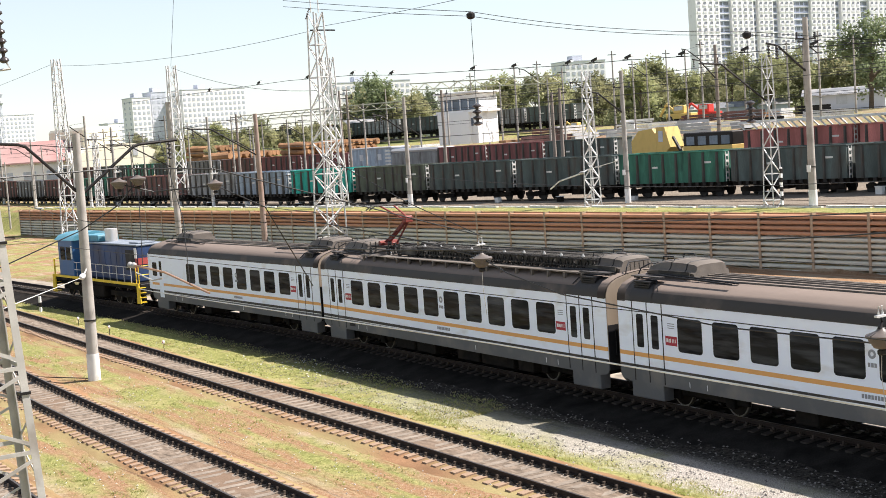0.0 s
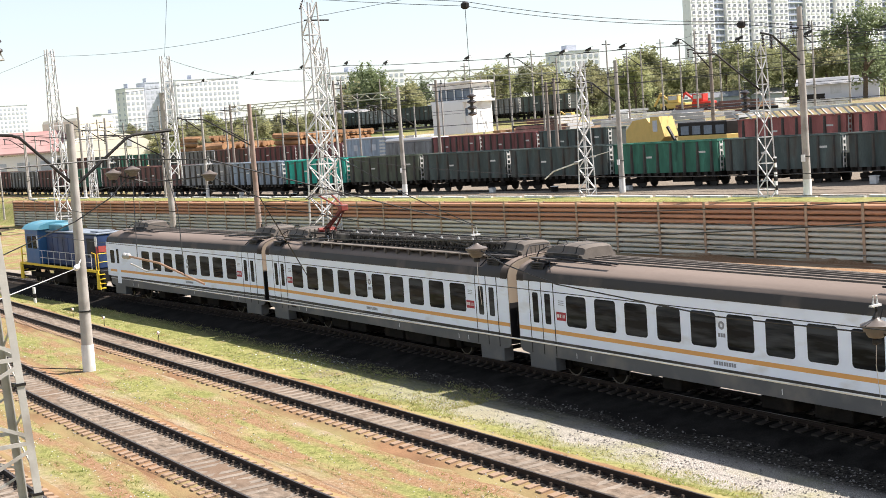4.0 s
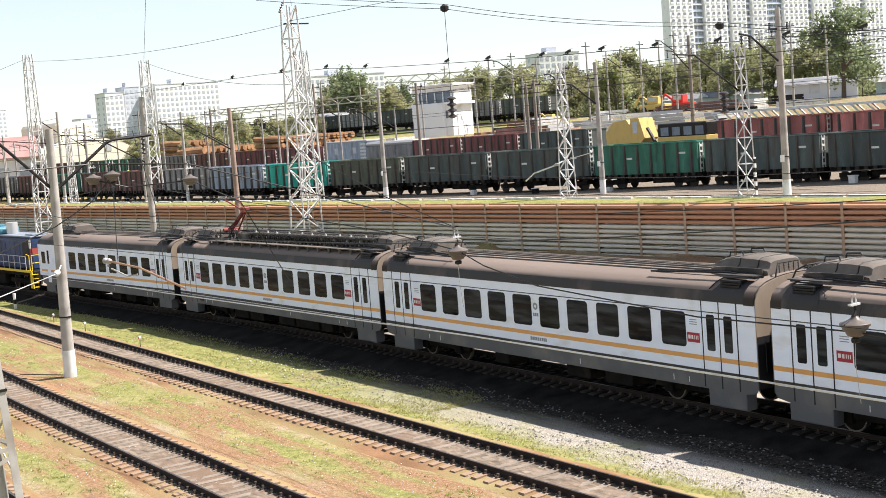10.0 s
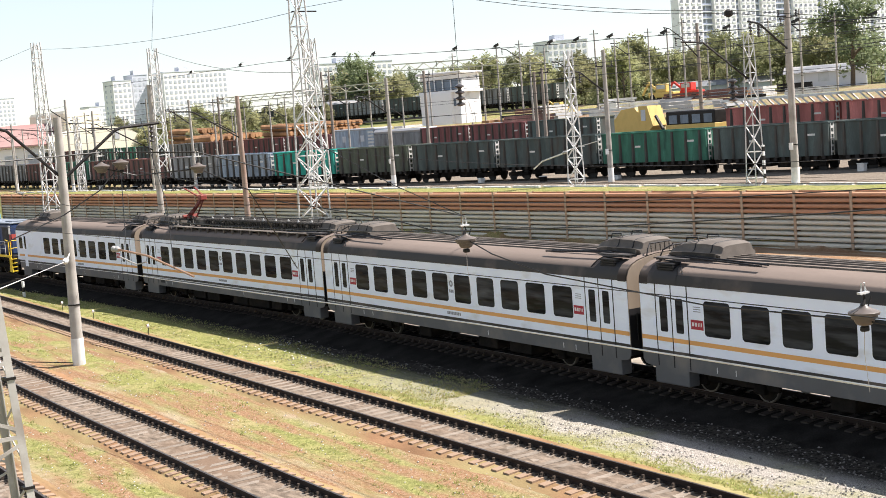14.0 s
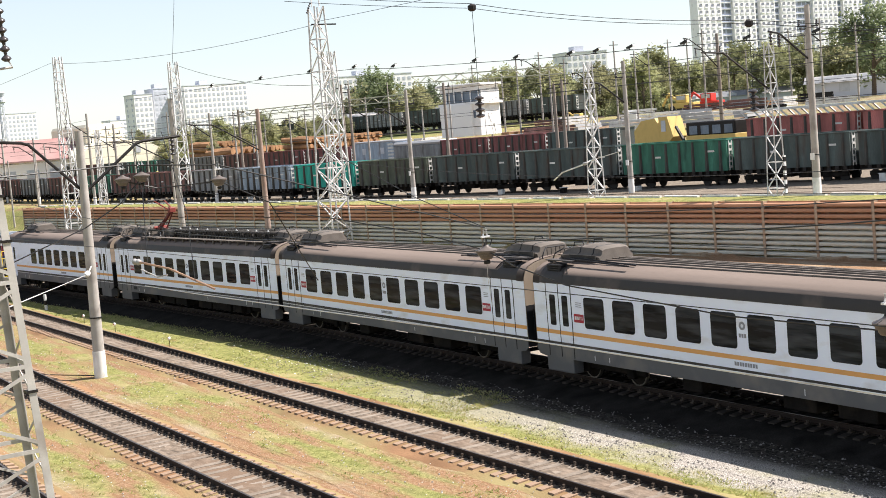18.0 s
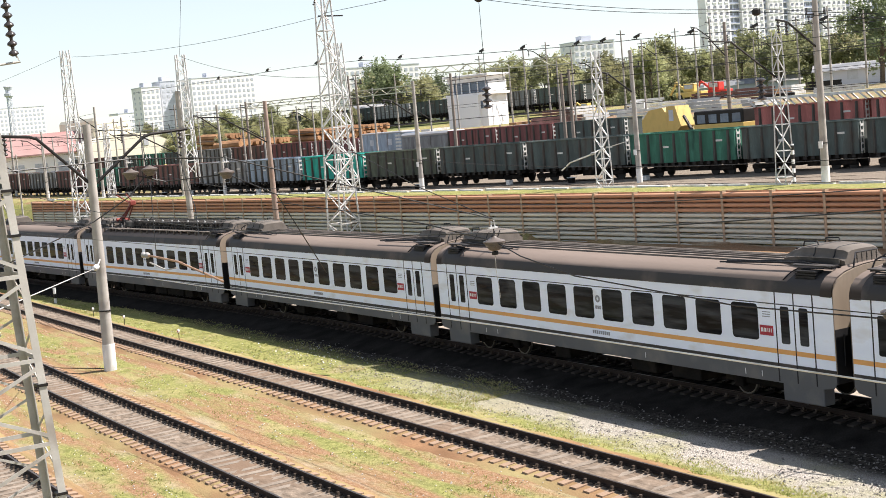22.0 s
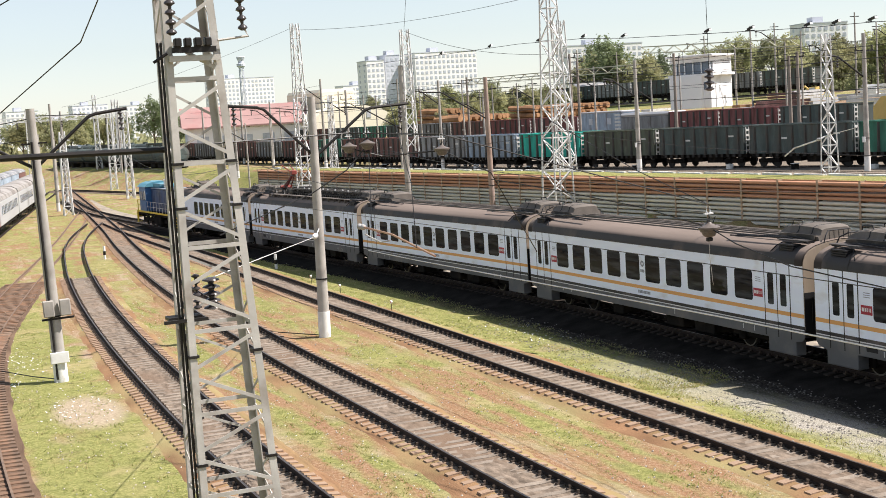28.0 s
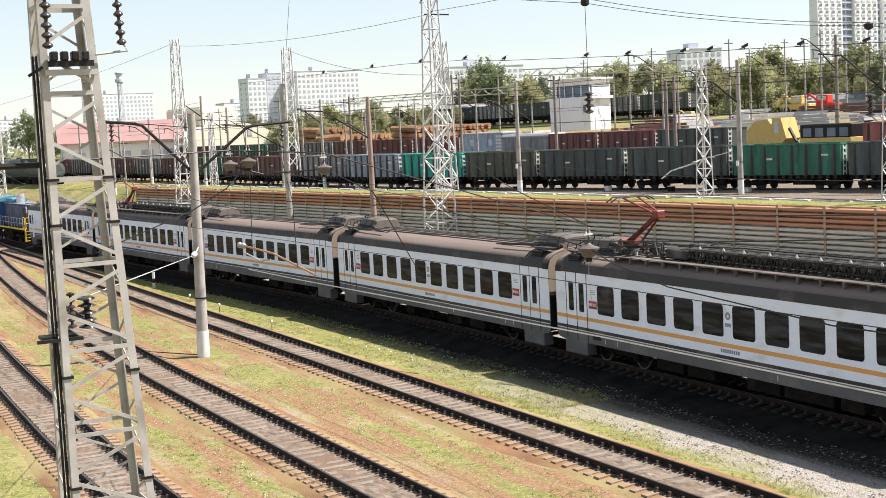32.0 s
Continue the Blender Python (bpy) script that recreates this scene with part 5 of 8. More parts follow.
PINK_ROOF = surface("faded pink sheet roof", (0.33, 0.205, 0.19), 0.75, 0, 0.15, 0.15, 4, 0.05, (0.33, 0.15, 0.14), 0.35, 0.2)
GREY_ROOF = surface("grey sheet roof", (0.4, 0.41, 0.43), 0.7, 0, 0.12, 0.2, 5, 0.05)
WORK_ROOF = surface("dull felt roof", (0.20, 0.21, 0.225), 0.85, 0, 0.25, 0.3, 5, 0.05, (0.4, 0.38, 0.35), 0.35, 0.3, spec=0.1)
# far panes are paled: distance haze is put into their colour
HAZED_GLASS = surface("haze-paled far glazing", (0.47, 0.50, 0.545), 0.3, 0, 0.3, 0.5, 5, 0)
TOWER_GLASS = surface("dark apartment glazing", (0.22, 0.235, 0.27), 0.3, 0, 0.35, 0.5, 5, 0)
BAY_BLUE = surface("blue-grey bay panels", (0.46, 0.50, 0.60), 0.85, 0, 0.1, 0.05, 1.5, 0.05)
BAY_RAIL = surface("pale grey balcony panels", (0.74, 0.74, 0.76), 0.85, 0, 0.1, 0.05, 1.5, 0.05)
BLUE_GLASS = surface("tower glazing", (0.16, 0.2, 0.25), 0.12, 0, 0.3, 0.5, 5, 0)
YELLOW_M = surface("yellow machine paint", (0.60, 0.43, 0.14), 0.55, 0, 0.12, 0.8, 15, 0.05, (0.5, 0.35, 0.12), 0.3, 0.8)
RED_M = surface("red machine paint", (0.62, 0.05, 0.04), 0.55, 0, 0.12, 0.8, 15, 0.05)
LOGS = surface("orange-brown stacked timber", (0.36, 0.20, 0.105), 0.9, 0, 0.4, 0.7, 8, 0.3, (0.2, 0.11, 0.06), 0.4, 0.6)


def control_tower():
    m = pose(109.5, 170.0, 8.4, 0, 0, 28) @ Matrix.Diagonal((1.2, 1.35, 0.92, 1))
    top = thing("control_tower", "white three-storey yard control tower with a window band", "tower", at=m)
    part("wall", Form().box(-2.6, 2.6, -2.4, 2.4, -0.6, 4.6, 0.05).box(-2.6, 2.6, -2.4, 2.4, 6.5, 7.4, 0.05).box(-1.9, 2.6, -2.4, 2.4, 4.5, 6.6), WALL_WHITE, top)
    part("gallery", Form().box(-3.0, 2.7, -2.9, 2.5, 4.35, 4.75, 0.04), WALL_WHITE, top, "white projecting gallery slab")
    part("roof", Form().box(-3.1, 2.8, -2.9, 2.7, 7.3, 7.65, 0.05), WALL_WHITE, top)
    part("window_band", Form().box(-2.4, -1.85, -2.25, 2.2, 4.7, 6.6), BLUE_GLASS, top, "dark glazed lookout band")
    for i in range(4):
        part("lower_window", Form().box(-2.63, -2.55, -1.9 + 1.1 * i, -1.2 + 1.1 * i, 2.2, 3.4), BLUE_GLASS, top, "small dark window")
    for i in range(5):
        part("mullion", Form().box(-2.62, -2.5, -2.4 + 1.0 * i, -2.3 + 1.0 * i, 4.7, 6.6), WALL_WHITE, top)
    part("stair_wall", Form().box(-3.2, -2.6, -1.6, 2.2, -0.6, 4.4), WALL_PALE, top)


def panel_block(name, label, x, y, z, turn, wide, deep, floors, cols, tall=3.0, wall=None, dark_cols=(), objects=True):
    """A panel-built block with rows of windows on its two near faces."""
    top = thing(name, label, "apartment block", "distant housing blocks", at=pose(x, y, z, 0, 0, turn))
    h = floors * tall
    part("wall", Form().box(-wide / 2, wide / 2, 0, deep, -4, h + 1.0), wall or WALL_PALE, top)
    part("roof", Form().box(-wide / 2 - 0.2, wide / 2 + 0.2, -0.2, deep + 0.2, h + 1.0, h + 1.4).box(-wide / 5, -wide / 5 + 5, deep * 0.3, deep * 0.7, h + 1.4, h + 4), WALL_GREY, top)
    pitch = wide / cols
    for c in dark_cols:
        part("bay", Form().box(-wide / 2 + pitch * c, -wide / 2 + pitch * (c + 2), -0.5, 0, 0, h + 0.5), WALL_GREY, top, "grey recessed balcony bay")
    me = Form().box(-pitch * 0.27, pitch * 0.27, -0.12, 0.05, 0.75, 2.35).mesh("window", HAZED_GLASS)
    rest, n = Form(), 0
    for j in range(floors):
        for i in range(cols):
            cx, cz = -wide / 2 + pitch * (i + 0.5), j * tall
            off = -0.5 if any(c <= i < c + 2 for c in dark_cols) else 0.0
            if objects and (floors < 20 or 12 <= j <= 21) and n < 290:
                o = new("window", me)
                o.parent, o.matrix_basis = top, pose(cx, off, cz)
                n += 1
            else:
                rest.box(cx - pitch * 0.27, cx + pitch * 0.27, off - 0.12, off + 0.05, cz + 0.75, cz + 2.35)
    for j in range(floors):
        for i in range(max(2, int(deep / 5))):
            cy = deep * (i + 0.5) / max(2, int(deep / 5))
            rest.box(-wide / 2 - 0.1, -wide / 2 + 0.05, cy - 0.8, cy + 0.8, j * tall + 0.8, j * tall + 2.3)
    if rest.v:
        tagged(part("window_rest", rest, HAZED_GLASS, top), kind="stuff")
    return top


def tower_block():
    """The tall block: white window bays between set-back blue-grey balcony bays."""
    top = thing("tower_block", "tall white tower block with blue-grey balcony bays", "apartment block", "distant housing blocks", at=pose(434, 475.4, 8, 0, 0, 4))
    bays = [("w", 15.7, 4), ("d", 8.2, 2), ("w", 15.0, 4), ("d", 3.5, 1), ("w", 10.3, 3), ("d", 4.8, 1), ("w", 10.3, 3), ("d", 13.0, 4), ("w", 18.5, 5), ("d", 4.7, 1), ("w", 15.0, 4), ("d", 7.5, 2), ("w", 15.0, 4), ("d", 5.0, 1), ("w", 15.0, 4)]
    tall, floors = 3.05, 24
    pane = Form().box(-0.85, 0.85, -0.1, 0.1, 1.15, 2.4).mesh("window", TOWER_GLASS)
    rest, deep, rails, x = Form(), Form(), Form(), 0.0
    for kind, wide, cols in bays:
        back = 0.0 if kind == "w" else 1.8
        part("wall", Form().box(x, x + wide, back, 5, -8, floors * tall), WALL_WHITE if kind == "w" else BAY_BLUE, top, "" if kind == "w" else "blue-grey set-back balcony bay")
        for j in range(floors):
            for i in range(cols):
                cx, cz = x + wide * (i + 0.5) / cols, j * tall
                if kind == "w":
                    if 9 <= j <= 19:
                        o = new("window", pane)
                        o.parent, o.matrix_basis = top, pose(cx, 0, cz)
                    else:
                        rest.box(cx - 0.85, cx + 0.85, -0.1, 0.1, cz + 1.15, cz + 2.4)
                    rails.tube([(cx + 1.25 * math.cos(a), -0.14, cz + 1.0 + 1.75 * math.sin(a)) for a in (0, 0.5, 1.0, 1.57, 2.1, 2.6, 3.14)], 0.09, 4, False)
                    rails.box(cx - 1.25, cx + 1.25, -0.3, 0, cz + 0.45, cz + 1.0)
                else:
                    w = wide / cols * 0.36
                    deep.box(cx - w, cx + w, back - 0.1, back + 0.1, cz + 0.9, cz + 2.5)
            if kind == "d":
                rails.box(x, x + wide, 0.7, 1.8, j * tall - 0.15, j * tall + 0.1)
        x += wide
    tagged(part("window_rest", rest, TOWER_GLASS, top), kind="stuff")
    tagged(part("bay_window", deep, TOWER_GLASS, top), kind="stuff")
    tagged(part("balcony_rest", rails, BAY_RAIL, top, "pale grey balcony fronts and arches"), kind="stuff")


def warehouse():
    top = thing("warehouse", "cream clad depot building with a rounded gable", "building", at=pose(92, 278, 4.0, 0, 0, 8) @ Matrix.Diagonal((0.72, 1, 1, 1)))
    arcx = [(-13, 0), (-13, 7.0), (-9, 8.6), (-4, 9.3), (4, 9.3), (9, 8.6), (13, 7.0), (13, 0)]
    part("wall", Form().sweep([(a, b - 1) for a, b in arcx], [(0, 0, 0), (0, 26, 0)]), CREAM, top)
    part("upper_wall", Form().box(-6.5, 5.5, 6, 24, 7, 12.2, 0.6), CREAM, top, "raised cream roof monitor")
    part("wall_sign", Form().box(4.5, 6.0, -0.12, 0.0, 5.6, 7.2), GREY_ROOF, top, "grey square on the gable")
    for i in range(5):
        part("gable_window", Form().box(-11 + 4 * i, -9 + 4 * i, -0.1, 0.05, 1.0, 3.2), HAZED_GLASS, top)
    shed = thing("depot_shed", "long depot shed with a faded pink roof", "building", at=pose(64, 286, 3.2, 0, 0, -10))
    part("wall", Form().box(-6, 24, 0, 18, -2, 6.5), WALL_PALE, shed)
    part("roof", Form().add([(-7, -1, 6.5), (25, -1, 6.5), (25, 9, 10.8), (-7, 9, 10.8), (25, 19, 6.5), (-7, 19, 6.5), (-7, -1, 6.2), (25, -1, 6.2)], [(0, 1, 2, 3), (3, 2, 4, 5), (0, 3, 5), (1, 4, 2), (6, 7, 1, 0)]), PINK_ROOF, shed, "faded pink sheet roof")
    for i in range(6):
        part("window", Form().box(-4 + 4.6 * i, -1.5 + 4.6 * i, -0.1, 0.05, 1.5, 4.5), HAZED_GLASS, shed)


def machines():
    t = thing("crane_wagon", "yellow railway crane cab on a flat wagon", "crane", at=pose(93.1, 107.7, 3.6, 0, 0, 3.4) @ Matrix.Diagonal((1, 0.62, 0.93, 1)))
    part("deck", Form().box(-1.4, 1.4, -6, 6, 0.9, 1.3), UNDER, t)
    part("engine_house", Form().add([(x, y, z) for x in (-1.5, 1.5) for y, z in ((-0.5, 1.3), (5.4, 1.3), (5.4, 4.0), (3.6, 5.1), (0.4, 5.3), (-0.5, 4.6))], [(0, 1, 2, 3, 4, 5), (11, 10, 9, 8, 7, 6)] + [(i, 6 + i, 6 + (i + 1) % 6, (i + 1) % 6) for i in range(6)]), YELLOW_M, t, "yellow engine house")
    part("cab", Form().add([(x, y, z) for x in (-1.55, 0.4) for y, z in ((-3.8, 3.2), (-0.6, 1.6), (-0.6, 5.4), (-2.6, 5.4))], [(0, 1, 2, 3), (7, 6, 5, 4)] + [(i, 4 + i, 4 + (i + 1) % 4, (i + 1) % 4) for i in range(4)]), YELLOW_M, t, "slanted yellow driver's cab")
    part("cab_window", Form().box(-1.6, -1.5, -2.2, -1.2, 3.8, 5.0), HAZED_GLASS, t)
    part("bogie", Form().box(-1.1, 1.1, -5, -2.6, 0.0, 0.9).box(-1.1, 1.1, 2.6, 5, 0, 0.9), UNDER, t)
    u = thing("works_wagon", "dark works wagon with windows and yellow lower side", "rail wagon", at=pose(93.6, 100.9, 3.3, 0, 0, 3.4) @ Matrix.Diagonal((1, 0.82, 0.93, 1)))
    part("body", Form().box(-1.5, 1.5, -5.2, 5.2, 0.9, 2.3, 0.05), STEEL_BLACK, u)
    part("side", Form().box(-1.55, 1.55, -4.6, 3.4, 2.3, 3.5, 0.03), YELLOW_M, u, "yellow lower side")
    part("upper", Form().box(-1.5, 1.5, -4.6, 3.4, 3.5, 4.9, 0.1), STEEL_BLACK, u)
    for i in range(4):
        part("window", Form().box(-1.53, -1.49, -4.2 + 1.9 * i, -2.9 + 1.9 * i, 3.6, 4.5), BLUE_GLASS, u)
    part("roof_brace", Form().bar((-1.4, 3.4, 2.3), (-1.4, 5.2, 4.6), 0.25).bar((1.4, 3.4, 2.3), (1.4, 5.2, 4.6), 0.25), STEEL_BLACK, u)
    # pale truss edges over the faded red wagons
    v = thing("truss_load", "pale steel truss load on the faded red wagons", "steel truss", at=pose(94.6, 82.9, 3.9, 0, 0, 3.4))
    tr = Form().box(-1.5, -1.3, -13.3, 13.3, 4.55, 4.75).box(1.3, 1.5, -13.3, 13.3, 4.55, 4.75).box(-1.5, 1.5, -13.3, -13.1, 3.9, 4.1)
    part("chord", tr, GALV, v)
    for i in range(17):
        for x in (-1.45, 1.45):
            part("brace", Form().bar((x, -13 + 1.6 * i, 3.95), (x, -12.2 + 1.6 * i, 4.6), 0.12), GALV, v)
    part("roof_sheet", Form().box(-1.3, 1.3, -13.2, 13.2, 4.56, 4.62), surface("pale green sheet", (0.36, 0.47, 0.42), 0.7), v)
    # grey box wagon with a white ladder
    w = thing("box_wagon", "grey covered wagon with small windows", "freight wagon", at=pose(89.9, 162.2, 3.9, 0, 0, 3.4))
    part("body", Form().box(-1.5, 1.5, -5.0, 5.0, 1.0, 4.2, 0.06), PAINTS["blue"], w)
    part("roof", Form().box(-1.55, 1.55, -5.1, 5.1, 4.2, 4.45, 0.1), GREY_ROOF, w)
    for y in (-2.6, 2.0):
        part("window", Form().box(-1.53, -1.49, y, y + 0.9, 2.7, 3.5), HAZED_GLASS, w)
    for k in range(6):
        part("ladder_rung", Form().box(-1.56, -1.5, -4.9, -3.6, 1.5 + 0.45 * k, 1.75 + 0.45 * k), LADDER, w, "white ladder rung")
    part("bogie", Form().box(-1.1, 1.1, -4.4, -2.2, 0.0, 1.0).box(-1.1, 1.1, 2.2, 4.4, 0, 1.0), UNDER, w)
    f = thing("flat_wagon", "dark flat wagon with a tarpaulin", "freight wagon", at=pose(90.5, 152.0, 3.9, 0, 0, 3.4))
    part("body", Form().box(-1.45, 1.45, -5.4, 5.4, 1.0, 3.5, 0.06), PAINTS["grey"], f)
    part("tarpaulin", Form().box(-1.5, 1.5, -5.5, 5.5, 3.5, 4.05, 0.25), GREY_ROOF, f, "pale tarpaulin over the load")
    part("bogie", Form().box(-1.1, 1.1, -4.4, -2.2, 0.0, 1.0).box(-1.1, 1.1, 2.2, 4.4, 0, 1.0), UNDER, f)
    # timber stacks and yellow loaders
    for x, y, n, seed in ((103, 238, 16, 1), (106, 208, 20, 2), (108, 262, 14, 3)):
        random.seed(seed)
        s = thing("timber_stack", "stack of orange-brown timber in the yard", "timber", "timber stacks", at=pose(x, y, land(x, y) - 0.2, 0, 0, 20))
        for i in range(n):
            for j in range(3):
                part("log", Form().tube([(-n * 0.45 + 0.9 * i + random.uniform(-0.3, 0.3), -3 + random.uniform(-0.5, 0.5), 0.7 + 1.0 * j), (-n * 0.45 + 0.9 * i + random.uniform(-0.4, 0.4), 3 + random.uniform(-0.5, 0.5), 0.7 + 1.0 * j + random.uniform(-0.2, 0.3))], random.uniform(0.35, 0.6), 7), LOGS, s)
    for x, y, mat, lab in ((82, 225, YELLOW_M, "yellow wheel loader beside the timber stacks"), (150, 169, YELLOW_M, "yellow excavator with a folded arm"), (154, 167.5, RED_M, "red loader beside the excavator"), (130, 171, YELLOW_M, "small yellow track machine on the grass")):
        k = 0.5 if "small" in lab else 0.8
        q = thing("loader", lab, "construction machine", at=pose(x, y, land(x, y), 0, 0, 15) @ Matrix.Diagonal((k, k, k, 1)))
        part("chassis", Form().box(-1.3, 1.3, -3, 3, 0.5, 1.6, 0.1), mat, q)
        part("cab", Form().box(-1.0, 1.0, -1.2, 1.4, 1.6, 3.2, 0.12), mat, q)
        part("cab_window", Form().box(-1.02, 1.02, -0.9, 1.1, 2.2, 3.0), HAZED_GLASS, q)
        part("arm", Form().bar((0, 1.4, 2.0), (0, 3.6, 3.6), 0.4).bar((0, 3.6, 3.6), (0, 5.2, 1.2), 0.35), mat, q)
        for k in (-2, 2):
            g = Form()
            disc(g, -1.2, k, 0.6, 0.6, 0.4, 12)
            disc(g, 1.2, k, 0.6, 0.6, 0.4, 12)
            part("wheel", g, STEEL_BLACK, q)


def yard_clutter():
    """Stacks of rails, sleepers and panels on the upper yard."""
    rnd = random.Random(31)
    mats = [GALV, LOGS, STEEL_BLACK, WALL_PALE, PAINTS["brown"], CREAM, GREY_ROOF, YELLOW_M]
    words = ["pale steel", "orange-brown", "black steel", "white", "rusty brown", "cream", "grey", "yellow"]
    for i in range(46):
        b = radians(rnd.uniform(24, 47.5))
        d = rnd.uniform(168, 215)
        x, y = d * math.sin(b), d * math.cos(b)
        if abs(x - 109.5) < 7 and abs(y - 169) < 8 or abs(x - 150 + 0.06 * (y - 80)) < 4 and y > 180 or x < 100:
            continue
        k = rnd.choice((0, 0, 1, 2, 2, 3, 3, 4, 4, 6, 6))
        w, n = rnd.uniform(2.5, 7), rnd.randint(2, 4)
        q = thing("material_stack", words[k] + " stack of track panels and beams on the yard", "material stack", "stacks on the upper yard", at=pose(x, y, land(x, y) - 0.1, 0, 0, rnd.uniform(-60, 20)))
        for j in range(n):
            part("beam", Form().box(-w / 2 + rnd.uniform(-0.3, 0.3), w / 2 + rnd.uniform(-0.3, 0.3), -0.9, 0.9, 0.42 * j, 0.42 * j + 0.34), mats[k], q)


def build_far():
    yard_clutter()
    control_tower()
    warehouse()
    machines()
    slab = "pale panel apartment block far behind the trees"
    panel_block("apartment_block", "long " + slab, 304, 740, 8, 4, 40, 14, 12, 14, 3.0)
    panel_block("apartment_block", slab, 262, 745, 8, 4, 11, 14, 11, 4, 3.0)
    panel_block("apartment_block", "grey panel apartment tower far behind the trees", 275, 752, 8, 4, 9, 12, 12, 3, 3.0, WALL_GREY)
    panel_block("apartment_block", "long low " + slab, 338, 612, 8, -4, 42, 14, 10, 14, 3.0)
    panel_block("apartment_block", "pale apartment block with a roof stair tower", 392, 506, 8, -10, 21, 14, 10, 7, 3.0)
    panel_block("apartment_block", slab, 240, 972, 4, 8, 48, 14, 13, 16, 3.0)
    for x, y, w, f in ((170, 985, 34, 8), (118, 1010, 40, 6), (86, 980, 22, 8), (60, 1020, 36, 5), (22, 990, 30, 7), (-14, 1015, 46, 5), (-60, 1000, 40, 6), (140, 1040, 26, 9), (300, 880, 30, 9)):
        panel_block("apartment_block", slab, x, y, 4, 6, w, 14, f, int(w / 3), 3.0, objects=False)
    tower_block()
    # low grey sheds in the middle distance
    for x, y, w, d, h, rot, lab in ((196, 205, 22, 8, 2.2, -45, "long grey workshop with a pale roof"), (178, 160, 13, 8, 2.8, -50, "grey workshop building with a flat roof"), (230, 178, 20, 8, 2.6, -50, "low pale shed with a white roof"), (150, 260, 24, 10, 4, -25, "low white shed among trees")):
        q = thing("workshop", lab, "building", "yard workshops", at=pose(x, y, land(x, y), 0, 0, rot))
        part("wall", Form().box(-w / 2, w / 2, 0, d, -1, h), WALL_GREY, q)
        part("roof", Form().add([(-w / 2 - 0.5, -0.6, h), (w / 2 + 0.5, -0.6, h), (w / 2 + 0.5, d + 0.6, h), (-w / 2 - 0.5, d + 0.6, h), (-w / 2 - 0.5, d / 2, h + 1.2), (w / 2 + 0.5, d / 2, h + 1.2)], [(0, 1, 5, 4), (3, 4, 5, 2), (0, 4, 3), (1, 2, 5), (0, 3, 2, 1)]), WORK_ROOF, q)
        for i in range(int(w / 4)):
            part("window", Form().box(-w / 2 + 1.2 + 4 * i, -w / 2 + 3.0 + 4 * i, -0.08, 0.05, 1.2, 2.8), HAZED_GLASS, q)
    mast = thing("water_tower", "slim far water tower on the skyline", "water tower", at=pose(223, 905, 0, 0, 0, 0))
    for a in range(6):
        c, d = math.cos(a * 1.047), math.sin(a * 1.047)
        part("leg", Form().bar((1.9 * c, 1.9 * d, 0), (1.5 * c, 1.5 * d, 50), 0.35), WALL_GREY, mast)
    ties = Form()
    for k in range(10):
        ties.tube([(1.7 * math.cos(a), 1.7 * math.sin(a), 5 * k + 2) for a in (0, 1.05, 2.09, 3.14, 4.19, 5.24, 6.28)], 0.15, 4)
    part("ties", ties, WALL_GREY, mast)
    part("tank", Form().tube([(0, 0, 48.5), (0, 0, 49.5), (0, 0, 51.2), (0, 0, 51.4), (0, 0, 53.0), (0, 0, 55.5), (0, 0, 56)], [1.6, 2.9, 3.0, 1.9, 1.9, 3.0, 2.6], 14), WALL_GREY, mast, "two-tier round tank")

# ---- trees ----
LEAF = [surface("broad leaves", (0.30, 0.315, 0.165), 0.7, 0, 0.4, 0.5, 6, 0.1, (0.27, 0.27, 0.125), 0.4, 0.3, 0.25), surface("pale spring leaves", (0.38, 0.38, 0.21), 0.7, 0, 0.4, 0.5, 6, 0.1, (0.33, 0.31, 0.16), 0.4, 0.3, 0.25), surface("dark leaves", (0.205, 0.25, 0.135), 0.7, 0, 0.4, 0.5, 6, 0.1, (0.17, 0.21, 0.085), 0.3, 0.3, 0.25)]


def let_light_through(m):
    """Thin leaves pass part of the light that falls on their back."""
    t = m.node_tree
    b = t.nodes["Principled BSDF"]
    tr, mx = t.nodes.new("ShaderNodeBsdfTranslucent"), t.nodes.new("ShaderNodeMixShader")
    t.links.new(b.inputs["Base Color"].links[0].from_socket, tr.inputs["Color"])
    mx.inputs[0].default_value = 0.6
    t.links.new(b.outputs[0], mx.inputs[1])
    t.links.new(tr.outputs[0], mx.inputs[2])
    t.links.new(mx.outputs[0], t.nodes["Material Output"].inputs["Surface"])


for leaf_material in LEAF:
    let_light_through(leaf_material)
BARK = surface("grey bark", (0.12, 0.09, 0.065), 0.9, 0, 0.3, 2, 25, 0.3)


